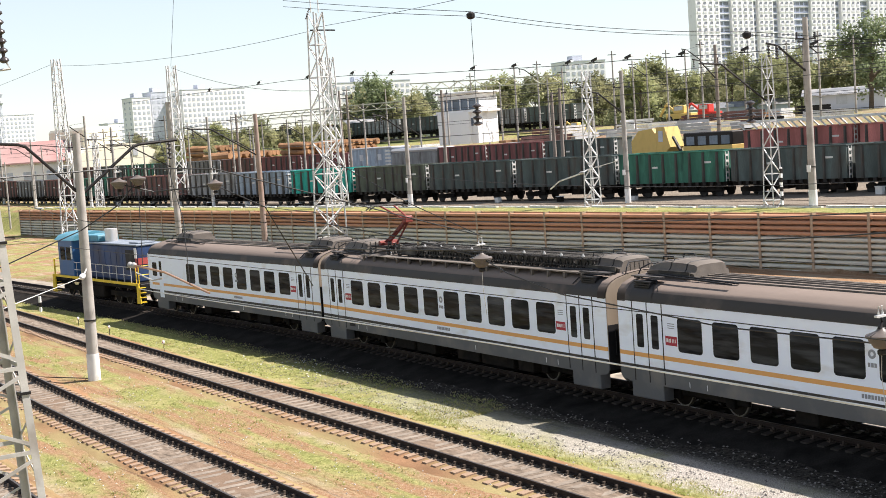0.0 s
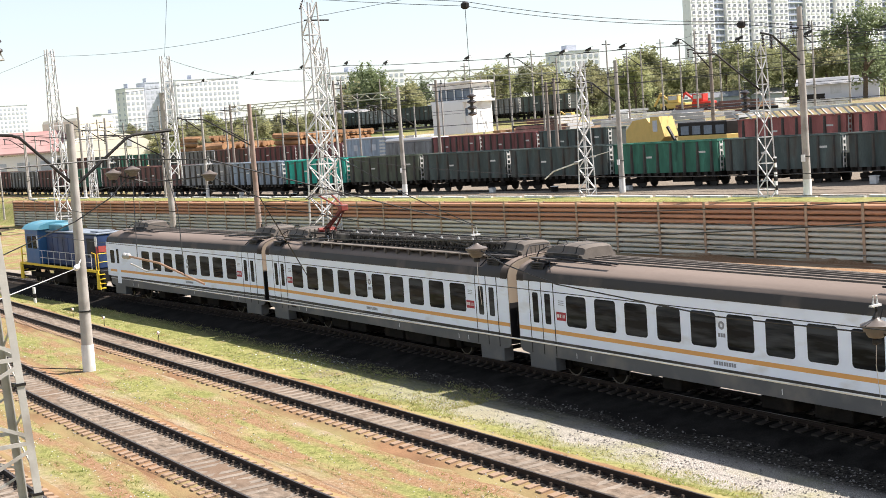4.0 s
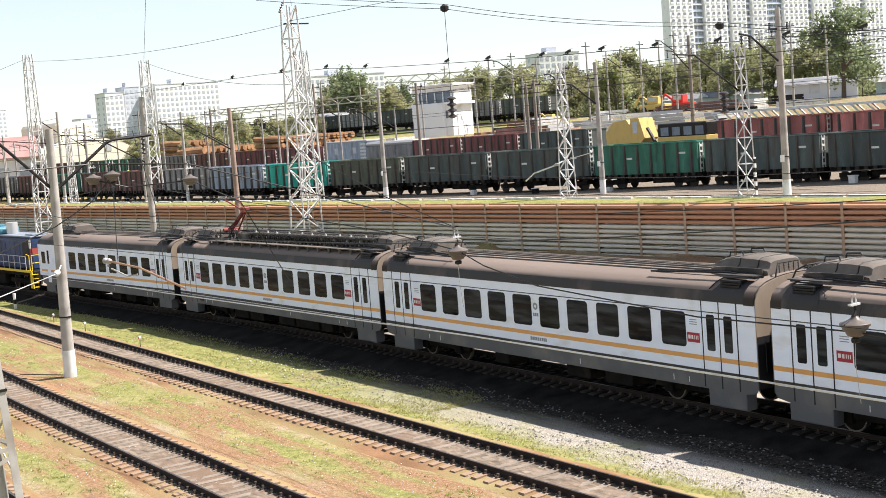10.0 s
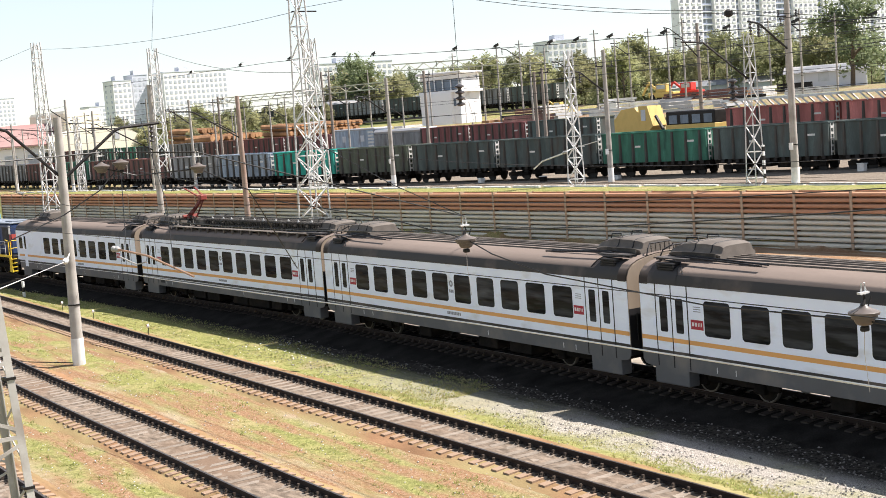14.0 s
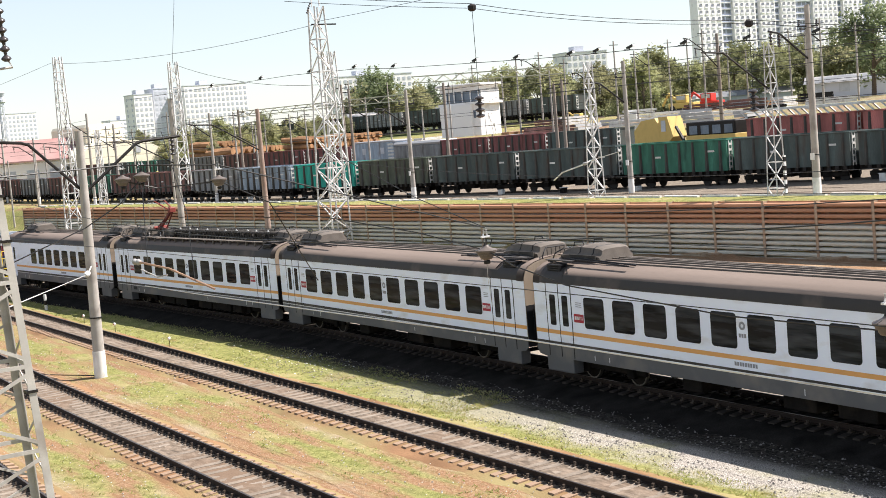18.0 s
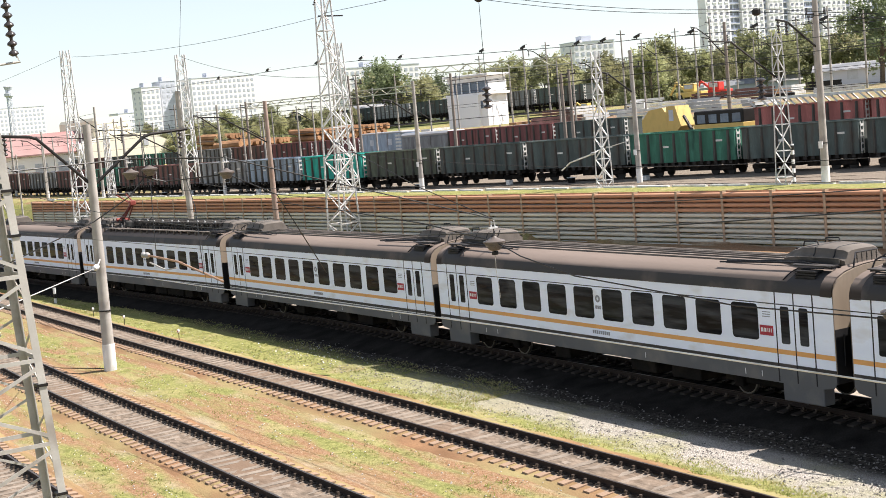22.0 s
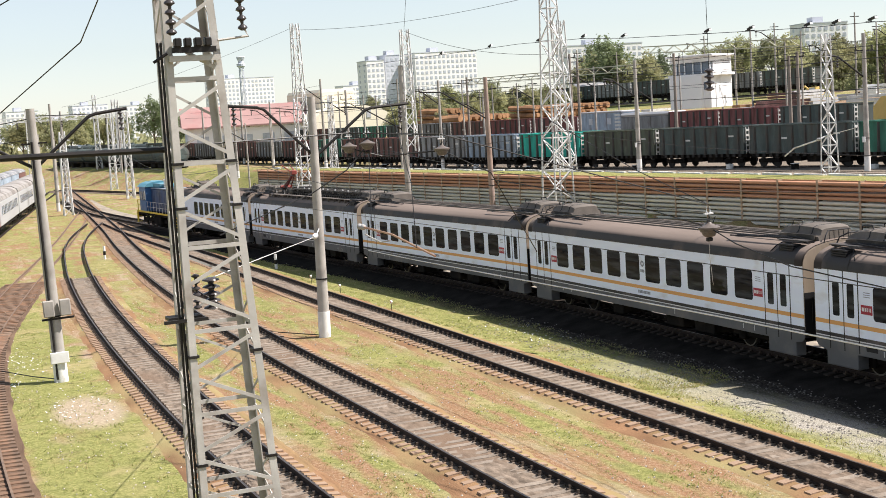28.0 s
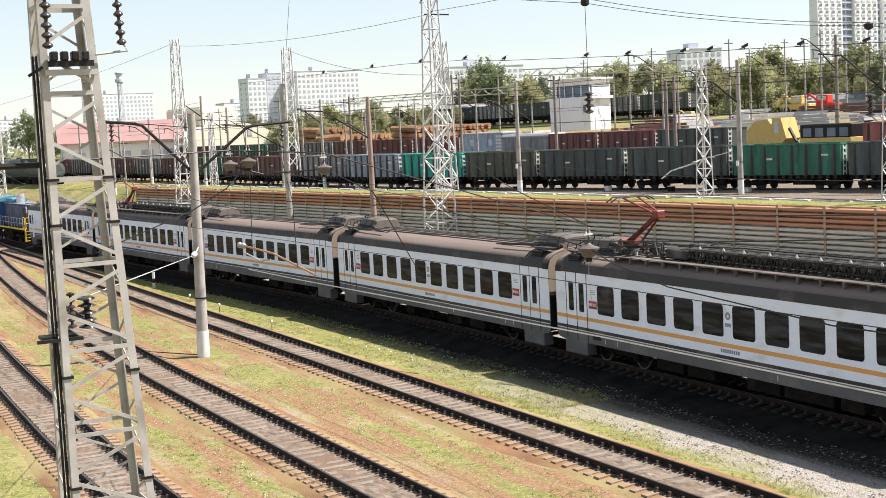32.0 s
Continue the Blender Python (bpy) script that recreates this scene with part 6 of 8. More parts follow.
def tree(seed, height, spread, leaf, label, droop=0.0):
    rnd = random.Random(seed)
    top = thing("tree", label, "tree", "trees behind the yard")
    tr = Form().tube([(0, 0, -0.5), (rnd.uniform(-0.2, 0.2), rnd.uniform(-0.2, 0.2), height * 0.35), (rnd.uniform(-0.5, 0.5), rnd.uniform(-0.5, 0.5), height * 0.8)], [height * 0.024, height * 0.018, height * 0.005], 7)
    tips = []
    for i in range(14):
        a, z0 = i * 2.4 + rnd.uniform(-0.4, 0.4), height * rnd.uniform(0.2, 0.65)
        r = spread * rnd.uniform(0.45, 1.0) * (1 - 0.5 * max(0, z0 / height - 0.35))
        tip = (r * math.cos(a), r * math.sin(a), z0 + height * rnd.uniform(0.12, 0.32) - droop)
        tr.tube([(0, 0, z0), (tip[0] * 0.5, tip[1] * 0.5, z0 + (tip[2] - z0) * 0.65), tip], [height * 0.009, height * 0.006, height * 0.002], 5, False)
        tips.append(tip)
    tips += [(0, 0, height * k) for k in (0.7, 0.82, 0.93)]
    part("trunk", tr, BARK, top)
    f = Form()
    for tx, ty, tz in tips:
        for c in range(9):
            cx, cy, cz = tx + rnd.gauss(0, spread * 0.24), ty + rnd.gauss(0, spread * 0.24), tz + rnd.gauss(0, height * 0.07)
            for q in range(26):
                p = Vector((cx + rnd.gauss(0, 0.5), cy + rnd.gauss(0, 0.5), cz + rnd.gauss(0, 0.45) - droop * rnd.random()))
                d = Vector((rnd.gauss(0, 1), rnd.gauss(0, 1), rnd.gauss(0, 0.8))).normalized()
                e = d.orthogonal().normalized() * rnd.uniform(0.13, 0.3)
                d = d * rnd.uniform(0.2, 0.42)
                f.add([p - d, p + e, p + d, p - e], [(0, 1, 2, 3)])
    tagged(part("crown", f, LEAF[leaf], top))
    return top


def build_trees():
    protos = [tree(11, 15, 4.6, 0, "broad green deciduous tree with an open crown"), tree(12, 13, 4.0, 1, "pale green young deciduous tree"), tree(13, 17, 5.2, 2, "tall dark green deciduous tree"), tree(14, 14, 3.4, 1, "slender yellow-green tree with a loose crown")]
    big = tree(15, 16, 5.0, 2, "large dark green weeping tree beside the workshops", 1.2)
    big.matrix_basis = pose(151, 131, land(151, 131) - 0.3, 0, 0, 30) @ Matrix.Diagonal((0.95, 0.95, 0.84, 1))
    rnd = random.Random(5)
    first = [True] * 4
    spots = []
    # tree belt: bearing from +y in degrees, distance, count, spread of distance, kinds
    for b0, b1, n, dist, kinds, big_as in ((28.0, 31.5, 9, 310, (2, 0, 1), 0.82), (31.5, 44, 26, 330, (0, 1, 3, 0), 0.78), (36, 47, 18, 305, (3, 1, 0), 0.72), (19.5, 28, 26, 320, (1, 3, 1, 0), 0.42), (13, 19.5, 12, 420, (1, 3, 0), 0.5), (9, 11.5, 4, 470, (2, 0), 0.8), (4.5, 9, 15, 520, (0, 1, 1), 1.0), (-3, 4, 14, 520, (0, 1, 1), 0.55), (44, 50, 10, 300, (0, 1), 0.8), (21, 28, 12, 300, (1, 3), 0.36), (-8, -3, 7, 520, (0, 1), 0.55)):
        for i in range(n):
            b = radians(b0 + (b1 - b0) * (i + rnd.uniform(-0.2, 1.0)) / n)
            d = dist * rnd.uniform(0.9, 1.12)
            spots.append((d * math.sin(b), d * math.cos(b), rnd.choice(kinds), rnd.uniform(0.75, 1.15) * big_as))
    for x, y, k, s in spots:
        m = pose(x, y, land(x, y) - 0.2, 0, 0, rnd.uniform(0, 360)) @ Matrix.Diagonal((s, s, s * rnd.uniform(0.9, 1.1), 1))
        if first[k]:
            protos[k].matrix_basis, first[k] = m, False
        else:
            copy_thing(protos[k], m).matrix_basis = m
    # undergrowth below the belt of trees
    f = Form()
    for i in range(3400):
        b = radians(rnd.uniform(20, 51))
        d = rnd.uniform(295, 390)
        x, y = d * math.sin(b), d * math.cos(b)
        hgt = rnd.uniform(2.0, 5.0) * (0.75 + 0.7 * noise.noise((b * 22, d * 0.02, 0)))
        for q in range(30):
            p = Vector((x + rnd.gauss(0, 1.7), y + rnd.gauss(0, 1.7), land(x, y) + hgt * rnd.uniform(0.0, 1.0)))
            d1 = Vector((rnd.gauss(0, 1), rnd.gauss(0, 1), rnd.gauss(0, 1))).normalized() * rnd.uniform(0.2, 0.4)
            e1 = d1.orthogonal().normalized() * rnd.uniform(0.15, 0.3)
            f.add([p - d1, p + e1, p + d1, p - e1], [(0, 1, 2, 3)])
    tagged(part("undergrowth", f, LEAF[0]), "green undergrowth and bushes below the tree belt", "bushes", kind="stuff")
    # far wooded hills along the horizon
    f = Form()
    for i in range(1500):
        b = radians(rnd.uniform(-12, 60))
        d = rnd.uniform(480, 900)
        x, y = d * math.sin(b), d * math.cos(b)
        hgt = rnd.uniform(4, 9) * (0.7 + 0.6 * noise.noise((b * 14, 0, 0)))
        for q in range(16):
            p = Vector((x + rnd.gauss(0, 3.5), y + rnd.gauss(0, 3.5), land(x, y) + hgt * rnd.uniform(0.1, 1.0)))
            d1 = Vector((rnd.gauss(0, 1), rnd.gauss(0, 1), rnd.gauss(0, 1))).normalized() * rnd.uniform(0.8, 1.8)
            e1 = d1.orthogonal().normalized() * rnd.uniform(0.6, 1.4)
            f.add([p - d1, p + e1, p + d1, p - e1], [(0, 1, 2, 3)])
    tagged(part("far_woods", f, LEAF[1]), "hazy green woods along the far horizon", "woods", kind="stuff")

# ---- masts, poles and overhead wires ----
def concrete_pole(x, y, z0, h, r0=0.24, r1=0.15, white=True, label="round concrete catenary pole with a whitewashed foot", mat=None, lean=0.0):
    top = thing("catenary_pole", label, "pole", "catenary poles", at=pose(x, y, z0, 0, lean))
    part("shaft", Form().tube([(0, 0, -0.4), (0, 0, h * 0.5), (0, 0, h)], [r0, (r0 + r1) / 2, r1], 14), mat or CONCRETE, top, "", True)
    if white:
        part("whitewashed_foot", Form().tube([(0, 0, -0.3), (0, 0, 1.15)], [r0 + 0.012, r0 + 0.006], 14), WHITEWASH, top, "white painted pole foot", True)
    part("clamp", Form().tube([(0, 0, 2.6), (0, 0, 2.66)], r0 * 0.97 + 0.015, 14), STEEL_BLACK, top)
    return top


def lattice_mast(x, y, z0, h, w0, w1, mat, panels, label, name="lattice_mast", turn=0, leg=0.11, depth=1.0):
    top = thing(name, label, "lattice mast", "lattice masts", at=pose(x, y, z0, 0, 0, turn))

    def corner(i, j, z):
        w = (w0 + (w1 - w0) * z / h) / 2
        return (i * w, j * w * depth, z)

    for i in (-1, 1):
        for j in (-1, 1):
            part("leg", Form().bar(corner(i, j, -0.4), corner(i, j, h), leg), mat, top)
    step_h = h / panels
    for k in range(panels):
        za, zb = k * step_h, (k + 1) * step_h
        for side in range(4):
            a, b = (((-1, -1), (1, -1)), ((1, -1), (1, 1)), ((1, 1), (-1, 1)), ((-1, 1), (-1, -1)))[side]
            if (k + side) % 2:
                a, b = b, a
            part("brace", Form().bar(corner(*a, za), corner(*b, zb), leg * 0.62), mat, top)
            if k % 2:
                part("strut", Form().bar(corner(*a, za), corner(*b, za), leg * 0.62), mat, top)
    return top


def insulator(parent, p, q, n, r, mat, name="insulator"):
    p, q = Vector(p), Vector(q)
    pts, rad = [], []
    for i in range(n):
        for f, k in ((0.05, 0.35), (0.3, 1.0), (0.5, 0.9), (0.75, 0.3)):
            pts.append(p.lerp(q, (i + f) / n))
            rad.append(r * k)
    return part(name, Form().tube(pts, rad, 10), mat, parent, "", True)


def sag(p, q, drop=0.3, n=12):
    p, q = Vector(p), Vector(q)
    return [p.lerp(q, i / n) - Vector((0, 0, 4 * drop * (i / n) * (1 - i / n))) for i in range(n + 1)]


def wire(points, r=0.012, label="thin overhead line wire", mat=None):
    return tagged(part("overhead_wire", Form().tube(points, r, 5), mat or WIRE), label, "wire", "overhead wires")


def arm(pole, x0, z0, x1, z1, y=0.0, mat=None, ext=0.9):
    """A bracket on a pole: a slanted tube that levels out, its stay and its insulators."""
    d = 1 if x1 > x0 else -1
    part("bracket_arm", Form().tube([(x0, y, z0), (x1 - d * 0.15, y, z1 - 0.1), (x1 + d * 0.15, y, z1), (x1 + d * ext, y, z1 + 0.12)], 0.07, 7), mat or STEEL_BLACK, pole, "dark cantilever bracket")
    part("bracket_stay", Form().tube([(x0, y, z0 + 1.9), (x1, y, z1)], 0.018, 5), STEEL_BLACK, pole)
    tip = x1 + d * ext * 0.8
    insulator(pole, (tip, y, z1 - 0.75), (tip, y, z1 + 0.08), 4, 0.11, PORCELAIN_DARK)


def build_masts():
    a = concrete_pole(17.5, 58.9, -0.3, 10.8, 0.27, 0.17, lean=0.8)
    arm(a, 0.15, 8.2, 2.67, 10.2, ext=1.9)
    arm(a, -0.15, 8.3, -2.35, 10.43, ext=1.5)
    part("insulated_clamp", Form().tube([(-0.05, -0.2, 4.9), (-0.4, -1.0, 4.75)], 0.03, 6), GALV, a)
    for k in (0.0, 0.45):
        part("strain_insulator", Form().tube([(-0.55 - k * 0.4, -1.35 - k, 4.72), (-0.6 - k * 0.4, -1.47 - k, 4.71), (-0.7 - k * 0.4, -1.62 - k, 4.7)], [0.04, 0.13, 0.06], 12), GALV, a, "white strain insulator", True)
    b = concrete_pole(5.56, 56.04, -0.3, 10.9, 0.27, 0.17, lean=-1.4)
    arm(b, 0.15, 8.7, 2.35, 10.5, ext=1.4)
    arm(b, -0.15, 8.6, -2.7, 10.2, ext=1.5)
    part("junction_box", Form().box(-0.5, 0.5, -0.1, 0.1, 9.5, 9.56), STEEL_BLACK, b)
    for q in (-0.42, 0.22):
        part("cable_box", Form().box(q, q + 0.42, -0.45, -0.2, 2.65, 3.3, 0.03), CONCRETE, b, "small grey box on the pole")
    part("box_bracket", Form().box(-0.5, 0.75, -0.24, -0.16, 2.5, 2.58), STEEL_BLACK, b)
    part("down_pipe", Form().tube([(-0.16, -0.24, 0.1), (-0.16, -0.26, 2.6), (-0.12, -0.24, 6.5), (-0.1, -0.2, 9.6)], 0.05, 6), STEEL_BLACK, b, "dark cable pipe down the pole")
    part("foot_plate", Form().box(-0.36, 0.36, -0.36, -0.26, 0.75, 1.2, 0.02), WHITEWASH, b)
    # earth leads from the poles to the rails
    for pts in ([(17.2, 58.9, -0.2), (16.4, 60.6, -0.24), (15.3, 62.2, -0.2)], [(5.3, 56.1, -0.2), (4.6, 57.6, -0.26), (3.6, 59.6, -0.22), (2.5, 61.5, -0.2)]):
        tagged(part("earth_lead", Form().tube(pts, 0.022, 6), STEEL_BLACK), "dark earth lead lying on the ground", "cable")
    # poles on the raised yard
    for x, y, h, r in ((66.69, 114.94, 10.6, 0.25), (72.08, 88.36, 10.9, 0.25), (66.32, 62.58, 12.2, 0.27), (62.0, 190.0, 11.0, 0.24), (58.5, 240.0, 11.0, 0.24)):
        p = concrete_pole(x, y, land(x, y), h, r, r * 0.62)
        part("cross_arm", Form().box(-0.9, 0.9, -0.05, 0.05, h - 1.4, h - 1.3), STEEL_BLACK, p)
        insulator(p, (-0.8, 0, h - 1.3), (-0.8, 0, h - 0.9), 3, 0.09, PORCELAIN_DARK)
        insulator(p, (0.8, 0, h - 1.3), (0.8, 0, h - 0.9), 3, 0.09, PORCELAIN_DARK)
        arm(p, -0.15, h - 3.4, -2.6, h - 1.7)
        insulator(p, (-2.6, 0, h - 2.6), (-2.6, 0, h - 1.75), 4, 0.12, PORCELAIN_DARK)
        part("number_plate", Form().box(-0.3, -0.24, -0.16, 0.16, 2.3, 2.75), WHITE_PAINT, p, "small white plate")
    # poles before the barrier
    rusty = surface("rust-stained concrete", (0.34, 0.26, 0.22), 0.9, 0, 0.2, 1, 30, 0.3, (0.22, 0.14, 0.1), 0.4, 0.6)
    p = concrete_pole(53.3, 120.1, -0.4, 13.0, 0.3, 0.19, False, "rust-stained concrete pole with a long bracket", rusty)
    arm(p, -0.2, 9.1, -4.6, 11.8, ext=2.2)
    q = concrete_pole(51.5, 138.2, -0.4, 15.2, 0.34, 0.27, False, "concrete pole carrying a pale lattice top")
    arm(q, -0.3, 8.4, -4.8, 11.0, ext=2.2)
    lattice_mast(52.1, 138.0, 6.0, 12.6, 1.25, 0.8, GALV, 9, "pale lattice mast beside a concrete pole", depth=0.8, leg=0.12)
    lattice_mast(48.4, 167.0, -0.4, 22.2, 1.75, 0.8, GALV, 12, "slender pale lattice mast behind the train", turn=6, leg=0.13)
    m = lattice_mast(54.5, 108.3, -0.4, 21.2, 2.1, 0.95, GALV, 15, "tall pale lattice mast before the barrier", turn=8, leg=0.13)
    part("horn", Form().bar((-0.4, 0, 21.2), (-0.4, 0, 22.6), 0.08).bar((0.4, 0, 21.2), (0.4, 0, 22.3), 0.08), GALV, m)
    part("cross_arm", Form().box(-0.6, 2.0, -0.06, 0.06, 19.6, 19.72), STEEL_BLACK, m)
    insulator(m, (-1.0, 0, 20.6), (-0.5, 0, 21.6), 5, 0.1, PORCELAIN_DARK)
    lattice_mast(65.67, 84.79, 2.7, 10.8, 0.95, 0.45, GALV, 13, "slim pale lattice mast on the yard edge", leg=0.08)
    k = thing("registration_arm", "pale registration arm beside the yard mast", "catenary arm", at=pose(64.5, 84.5, 0))
    part("tube", Form().tube([(0, 4.2, 4.44), (0, 3.0, 5.05), (0, 0, 5.67), (0.6, 0, 5.9)], 0.06, 7), GALV, k)
    part("stay", Form().tube([(0.6, 0, 5.9), (0.3, -4.0, 6.5)], 0.03, 6), GALV, k)
    part("insulator", Form().tube([(0, -0.3, 5.72), (0, -0.1, 5.7), (0, 0.1, 5.68), (0, 0.3, 5.64)], [0.05, 0.13, 0.13, 0.05], 10), PORCELAIN, k)
    part("bracket", Form().tube([(0.6, 0, 5.9), (1.1, 0.2, 5.9)], 0.05, 6), GALV, k)
    r = lattice_mast(65.74, 65.54, 2.7, 10.4, 0.9, 0.42, GALV, 12, "slim pale lattice mast beside a concrete pole", leg=0.08)
    part("bracket_arm", Form().tube([(-0.2, 0, 7.4), (-2.6, 1.5, 10.0), (-3.9, 2.2, 10.15)], 0.07, 6), STEEL_BLACK, r, "dark cantilever bracket")
    part("signal_post", Form().box(0.3, 0.45, -0.5, -0.35, 0, 3.0), WHITE_PAINT, r, "striped marker post")
    for k in range(5):
        part("stripe", Form().box(0.29, 0.46, -0.51, -0.34, 0.2 + 0.6 * k, 0.5 + 0.6 * k), STEEL_BLACK, r)
    lattice_mast(61.0, 119.2, land(61, 119.2), 14.6, 1.5, 0.8, GALV, 11, "second pale lattice mast behind the barrier", leg=0.11)
    for xx, yy, hh, rr in ((61.7, 153.1, 10.7, 0.2), (56.8, 185.1, 12.6, 0.22), (56.2, 211.2, 10.2, 0.2), (54.5, 232, 10.6, 0.2)):
        p = concrete_pole(xx, yy, land(xx, yy), hh, rr, rr * 0.65)
        arm(p, -0.15, hh - 2.8, -2.3, hh - 1.2)
    lattice_mast(57.6, 183.8, land(57.6, 183.8), 10.2, 0.9, 0.5, GALV, 9, "slim pale lattice mast beside a yard pole", leg=0.1)
    yard_gantries()
    # masts at the station throat
    for x, y, h in ((39.7, 288, 15), (40.2, 266, 14), (32.8, 207, 13), (36, 245, 14), (20, 176, 10.5), (30, 330, 15), (46, 300, 14)):
        lattice_mast(x, y, land(x, y), h, 1.1, 0.6, GALV, 9, "pale lattice mast at the station throat", leg=0.12)
    for x, y, h in ((20.1, 188, 14.3), (24.0, 211, 13.9), (19.3, 199, 10.4), (3.6, 96, 10.4), (28, 260, 11), (34, 300, 11), (50, 210, 11), (58, 270, 11), (-3.5, 128, 10.5), (-8, 150, 10.5), (2.5, 170, 10.5)):
        concrete_pole(x, y, land(x, y), h, 0.24, 0.15)
    # portal beams across the throat
    for y, x0, x1, z in ((209, 8.0, 33.5, 12.0), (264, 6.0, 40.5, 12.9)):
        b = thing("portal_beam", "pale lattice portal beam across the tracks", "portal beam", "portal beams")
        for xx in (x0, x1):
            part("leg", Form().tube([(xx, y, land(xx, y) - 0.3), (xx, y, z + 0.6)], [0.2, 0.13], 10), CONCRETE, b, "round concrete portal leg")
        part("chord", Form().bar((x0, y, z), (x1, y, z), 0.09), GALV, b)
        part("chord", Form().bar((x0, y, z + 0.6), (x1, y, z + 0.6), 0.09), GALV, b)
        k = int((x1 - x0) / 1.6)
        for i in range(k):
            xa = x0 + (x1 - x0) * i / k
            part("brace", Form().bar((xa, y, z + 0.6 * (i % 2)), (xa + (x1 - x0) / k, y, z + 0.6 * ((i + 1) % 2)), 0.06), GALV, b)
        for i in range(4):
            xa = x0 + (x1 - x0) * (i + 0.5) / 4
            insulator(b, (xa, y, z - 1.0), (xa, y, z), 4, 0.16, PORCELAIN_DARK)
    # thin lamp poles of the far yard
    rnd = random.Random(3)
    for i in range(44):
        b = radians(14 + 35 * i / 44 + rnd.uniform(-0.3, 0.3))
        d = rnd.uniform(165, 240)
        x, y = d * math.sin(b), d * math.cos(b)
        if abs(x - 95 + 0.06 * (y - 80)) < 3 or abs(x - 109.5) < 6 and abs(y - 169) < 7:
            x += 7
        h = rnd.uniform(8.5, 11.5)
        p = concrete_pole(x, y, land(x, y), h, 0.15, 0.09, False, "thin pale yard pole")
        part("cross_arm", Form().box(-0.7, 0.7, -0.06, 0.06, h - 0.6, h - 0.5), STEEL_BLACK, p)
        if i % 3 == 0:
            arm(p, -0.1, h - 2.6, -2.4, h - 1.2)
    # floodlights on a cable over the yard
    line = [(78.6, 60, 13.6), (77.9, 80, 14.2), (77.2, 93.6, 14.75), (76.7, 101.6, 14.95), (75.8, 116.3, 15.6), (74.9, 131.3, 16.3), (74.4, 139.5, 16.9), (73.6, 155, 17.4), (71, 210, 17.8)]
    wire(line, 0.03, "cable carrying floodlights over the yard")
    ly = [q[1] for q in line]
    for y in (66, 73, 80, 87, 93.6, 98, 101.6, 109.6, 116.3, 131.3, 139.5, 150, 163, 178):
        x, z = float(np.interp(y, ly, [q[0] for q in line])), float(np.interp(y, ly, [q[2] for q in line]))
        f = thing("floodlight", "small dark floodlight fixed on a yard cable", "lamp", "floodlights over the yard", at=pose(x, y, z, 0, 0, 20))
        part("housing", Form().bar((-0.1, -0.5, 0.42), (0.1, 0.25, 0.2), 0.3, 0.16), WIRE, f)
        part("lens", Form().bar((-0.12, -0.55, 0.36), (-0.1, -0.5, 0.34), 0.26, 0.2), GALV, f, "pale lamp glass")
        part("bracket", Form().bar((0, 0, -0.03), (0, 0, 0.3), 0.07).bar((0, -0.4, 0.0), (0, 0.5, 0.08), 0.06), WIRE, f)
    wire([(75, 40, 13.6), (75, 90, 13.2), (75, 150, 13.3), (70, 240, 13.8)], 0.025)


def yard_gantries():
    """Rust-brown poles between the wagon rows and the pale lattice beams that they carry."""
    brown = surface("brown weathered concrete", (0.27, 0.235, 0.205), 0.9, 0, 0.2, 1, 30, 0.3, (0.19, 0.15, 0.12), 0.4, 0.6)
    beam_paint = surface("faded greenish beam paint", (0.47, 0.47, 0.36), 0.7, 0, 0.15, 2, 30, 0.05, (0.3, 0.25, 0.18), 0.3, 1.0)
    at_row = lambda y, c: c - 0.06 * (y - 80)
    for y, c, h in ((106.8, 81, 10.2), (108.0, 81, 9.9), (148.0, 81, 12.8), (146.3, 81, 12.2), (176, 81, 11.5), (128, 82, 11.4)):
        p = concrete_pole(at_row(y, c), y, land(at_row(y, c), y), h, 0.2, 0.14, False, "brown weathered yard pole between the wagon rows", brown)
        part("cross_arm", Form().box(-0.8, 0.8, -0.06, 0.06, h - 0.5, h - 0.4), STEEL_BLACK, p)
        insulator(p, (0.7, 0, h - 0.4), (0.7, 0, h), 3, 0.09, PORCELAIN_DARK)
    p = concrete_pole(103.2, 110.4, land(103.2, 110.4), 11.2, 0.24, 0.16, False, "dark weathered yard pole with a bracket", brown)
    arm(p, -0.1, 7.6, -2.4, 9.6)
    insulator(p, (0.3, 0, 9.0), (0.3, 0, 9.9), 4, 0.15, PORCELAIN_DARK)
    for ya, yb, za, zb in ((106.5, 132.5, 13.6, 14.6), (133.5, 176.0, 12.8, 13.2)):
        b = thing("portal_beam", "faded greenish lattice beam over the freight yard", "portal beam", "portal beams")
        n = int((yb - ya) / 1.5)
        pt = lambda k, up: (at_row(ya + (yb - ya) * k / n, 81), ya + (yb - ya) * k / n, za + (zb - za) * k / n + up)
        for up in (0.0, 0.7):
            part("chord", Form().bar(pt(0, up), pt(n, up), 0.11), beam_paint, b)
        web = Form()
        for k in range(n):
            web.bar(pt(k, 0.7 * (k % 2)), pt(k + 1, 0.7 * ((k + 1) % 2)), 0.07)
        part("web", web, beam_paint, b, "zigzag lattice web")
        hang = Form()
        for k in range(2, n, 5):
            hang.tube([pt(k, -1.2), pt(k, 0)], 0.03, 5)
        part("hanger_rods", hang, STEEL_BLACK, b)


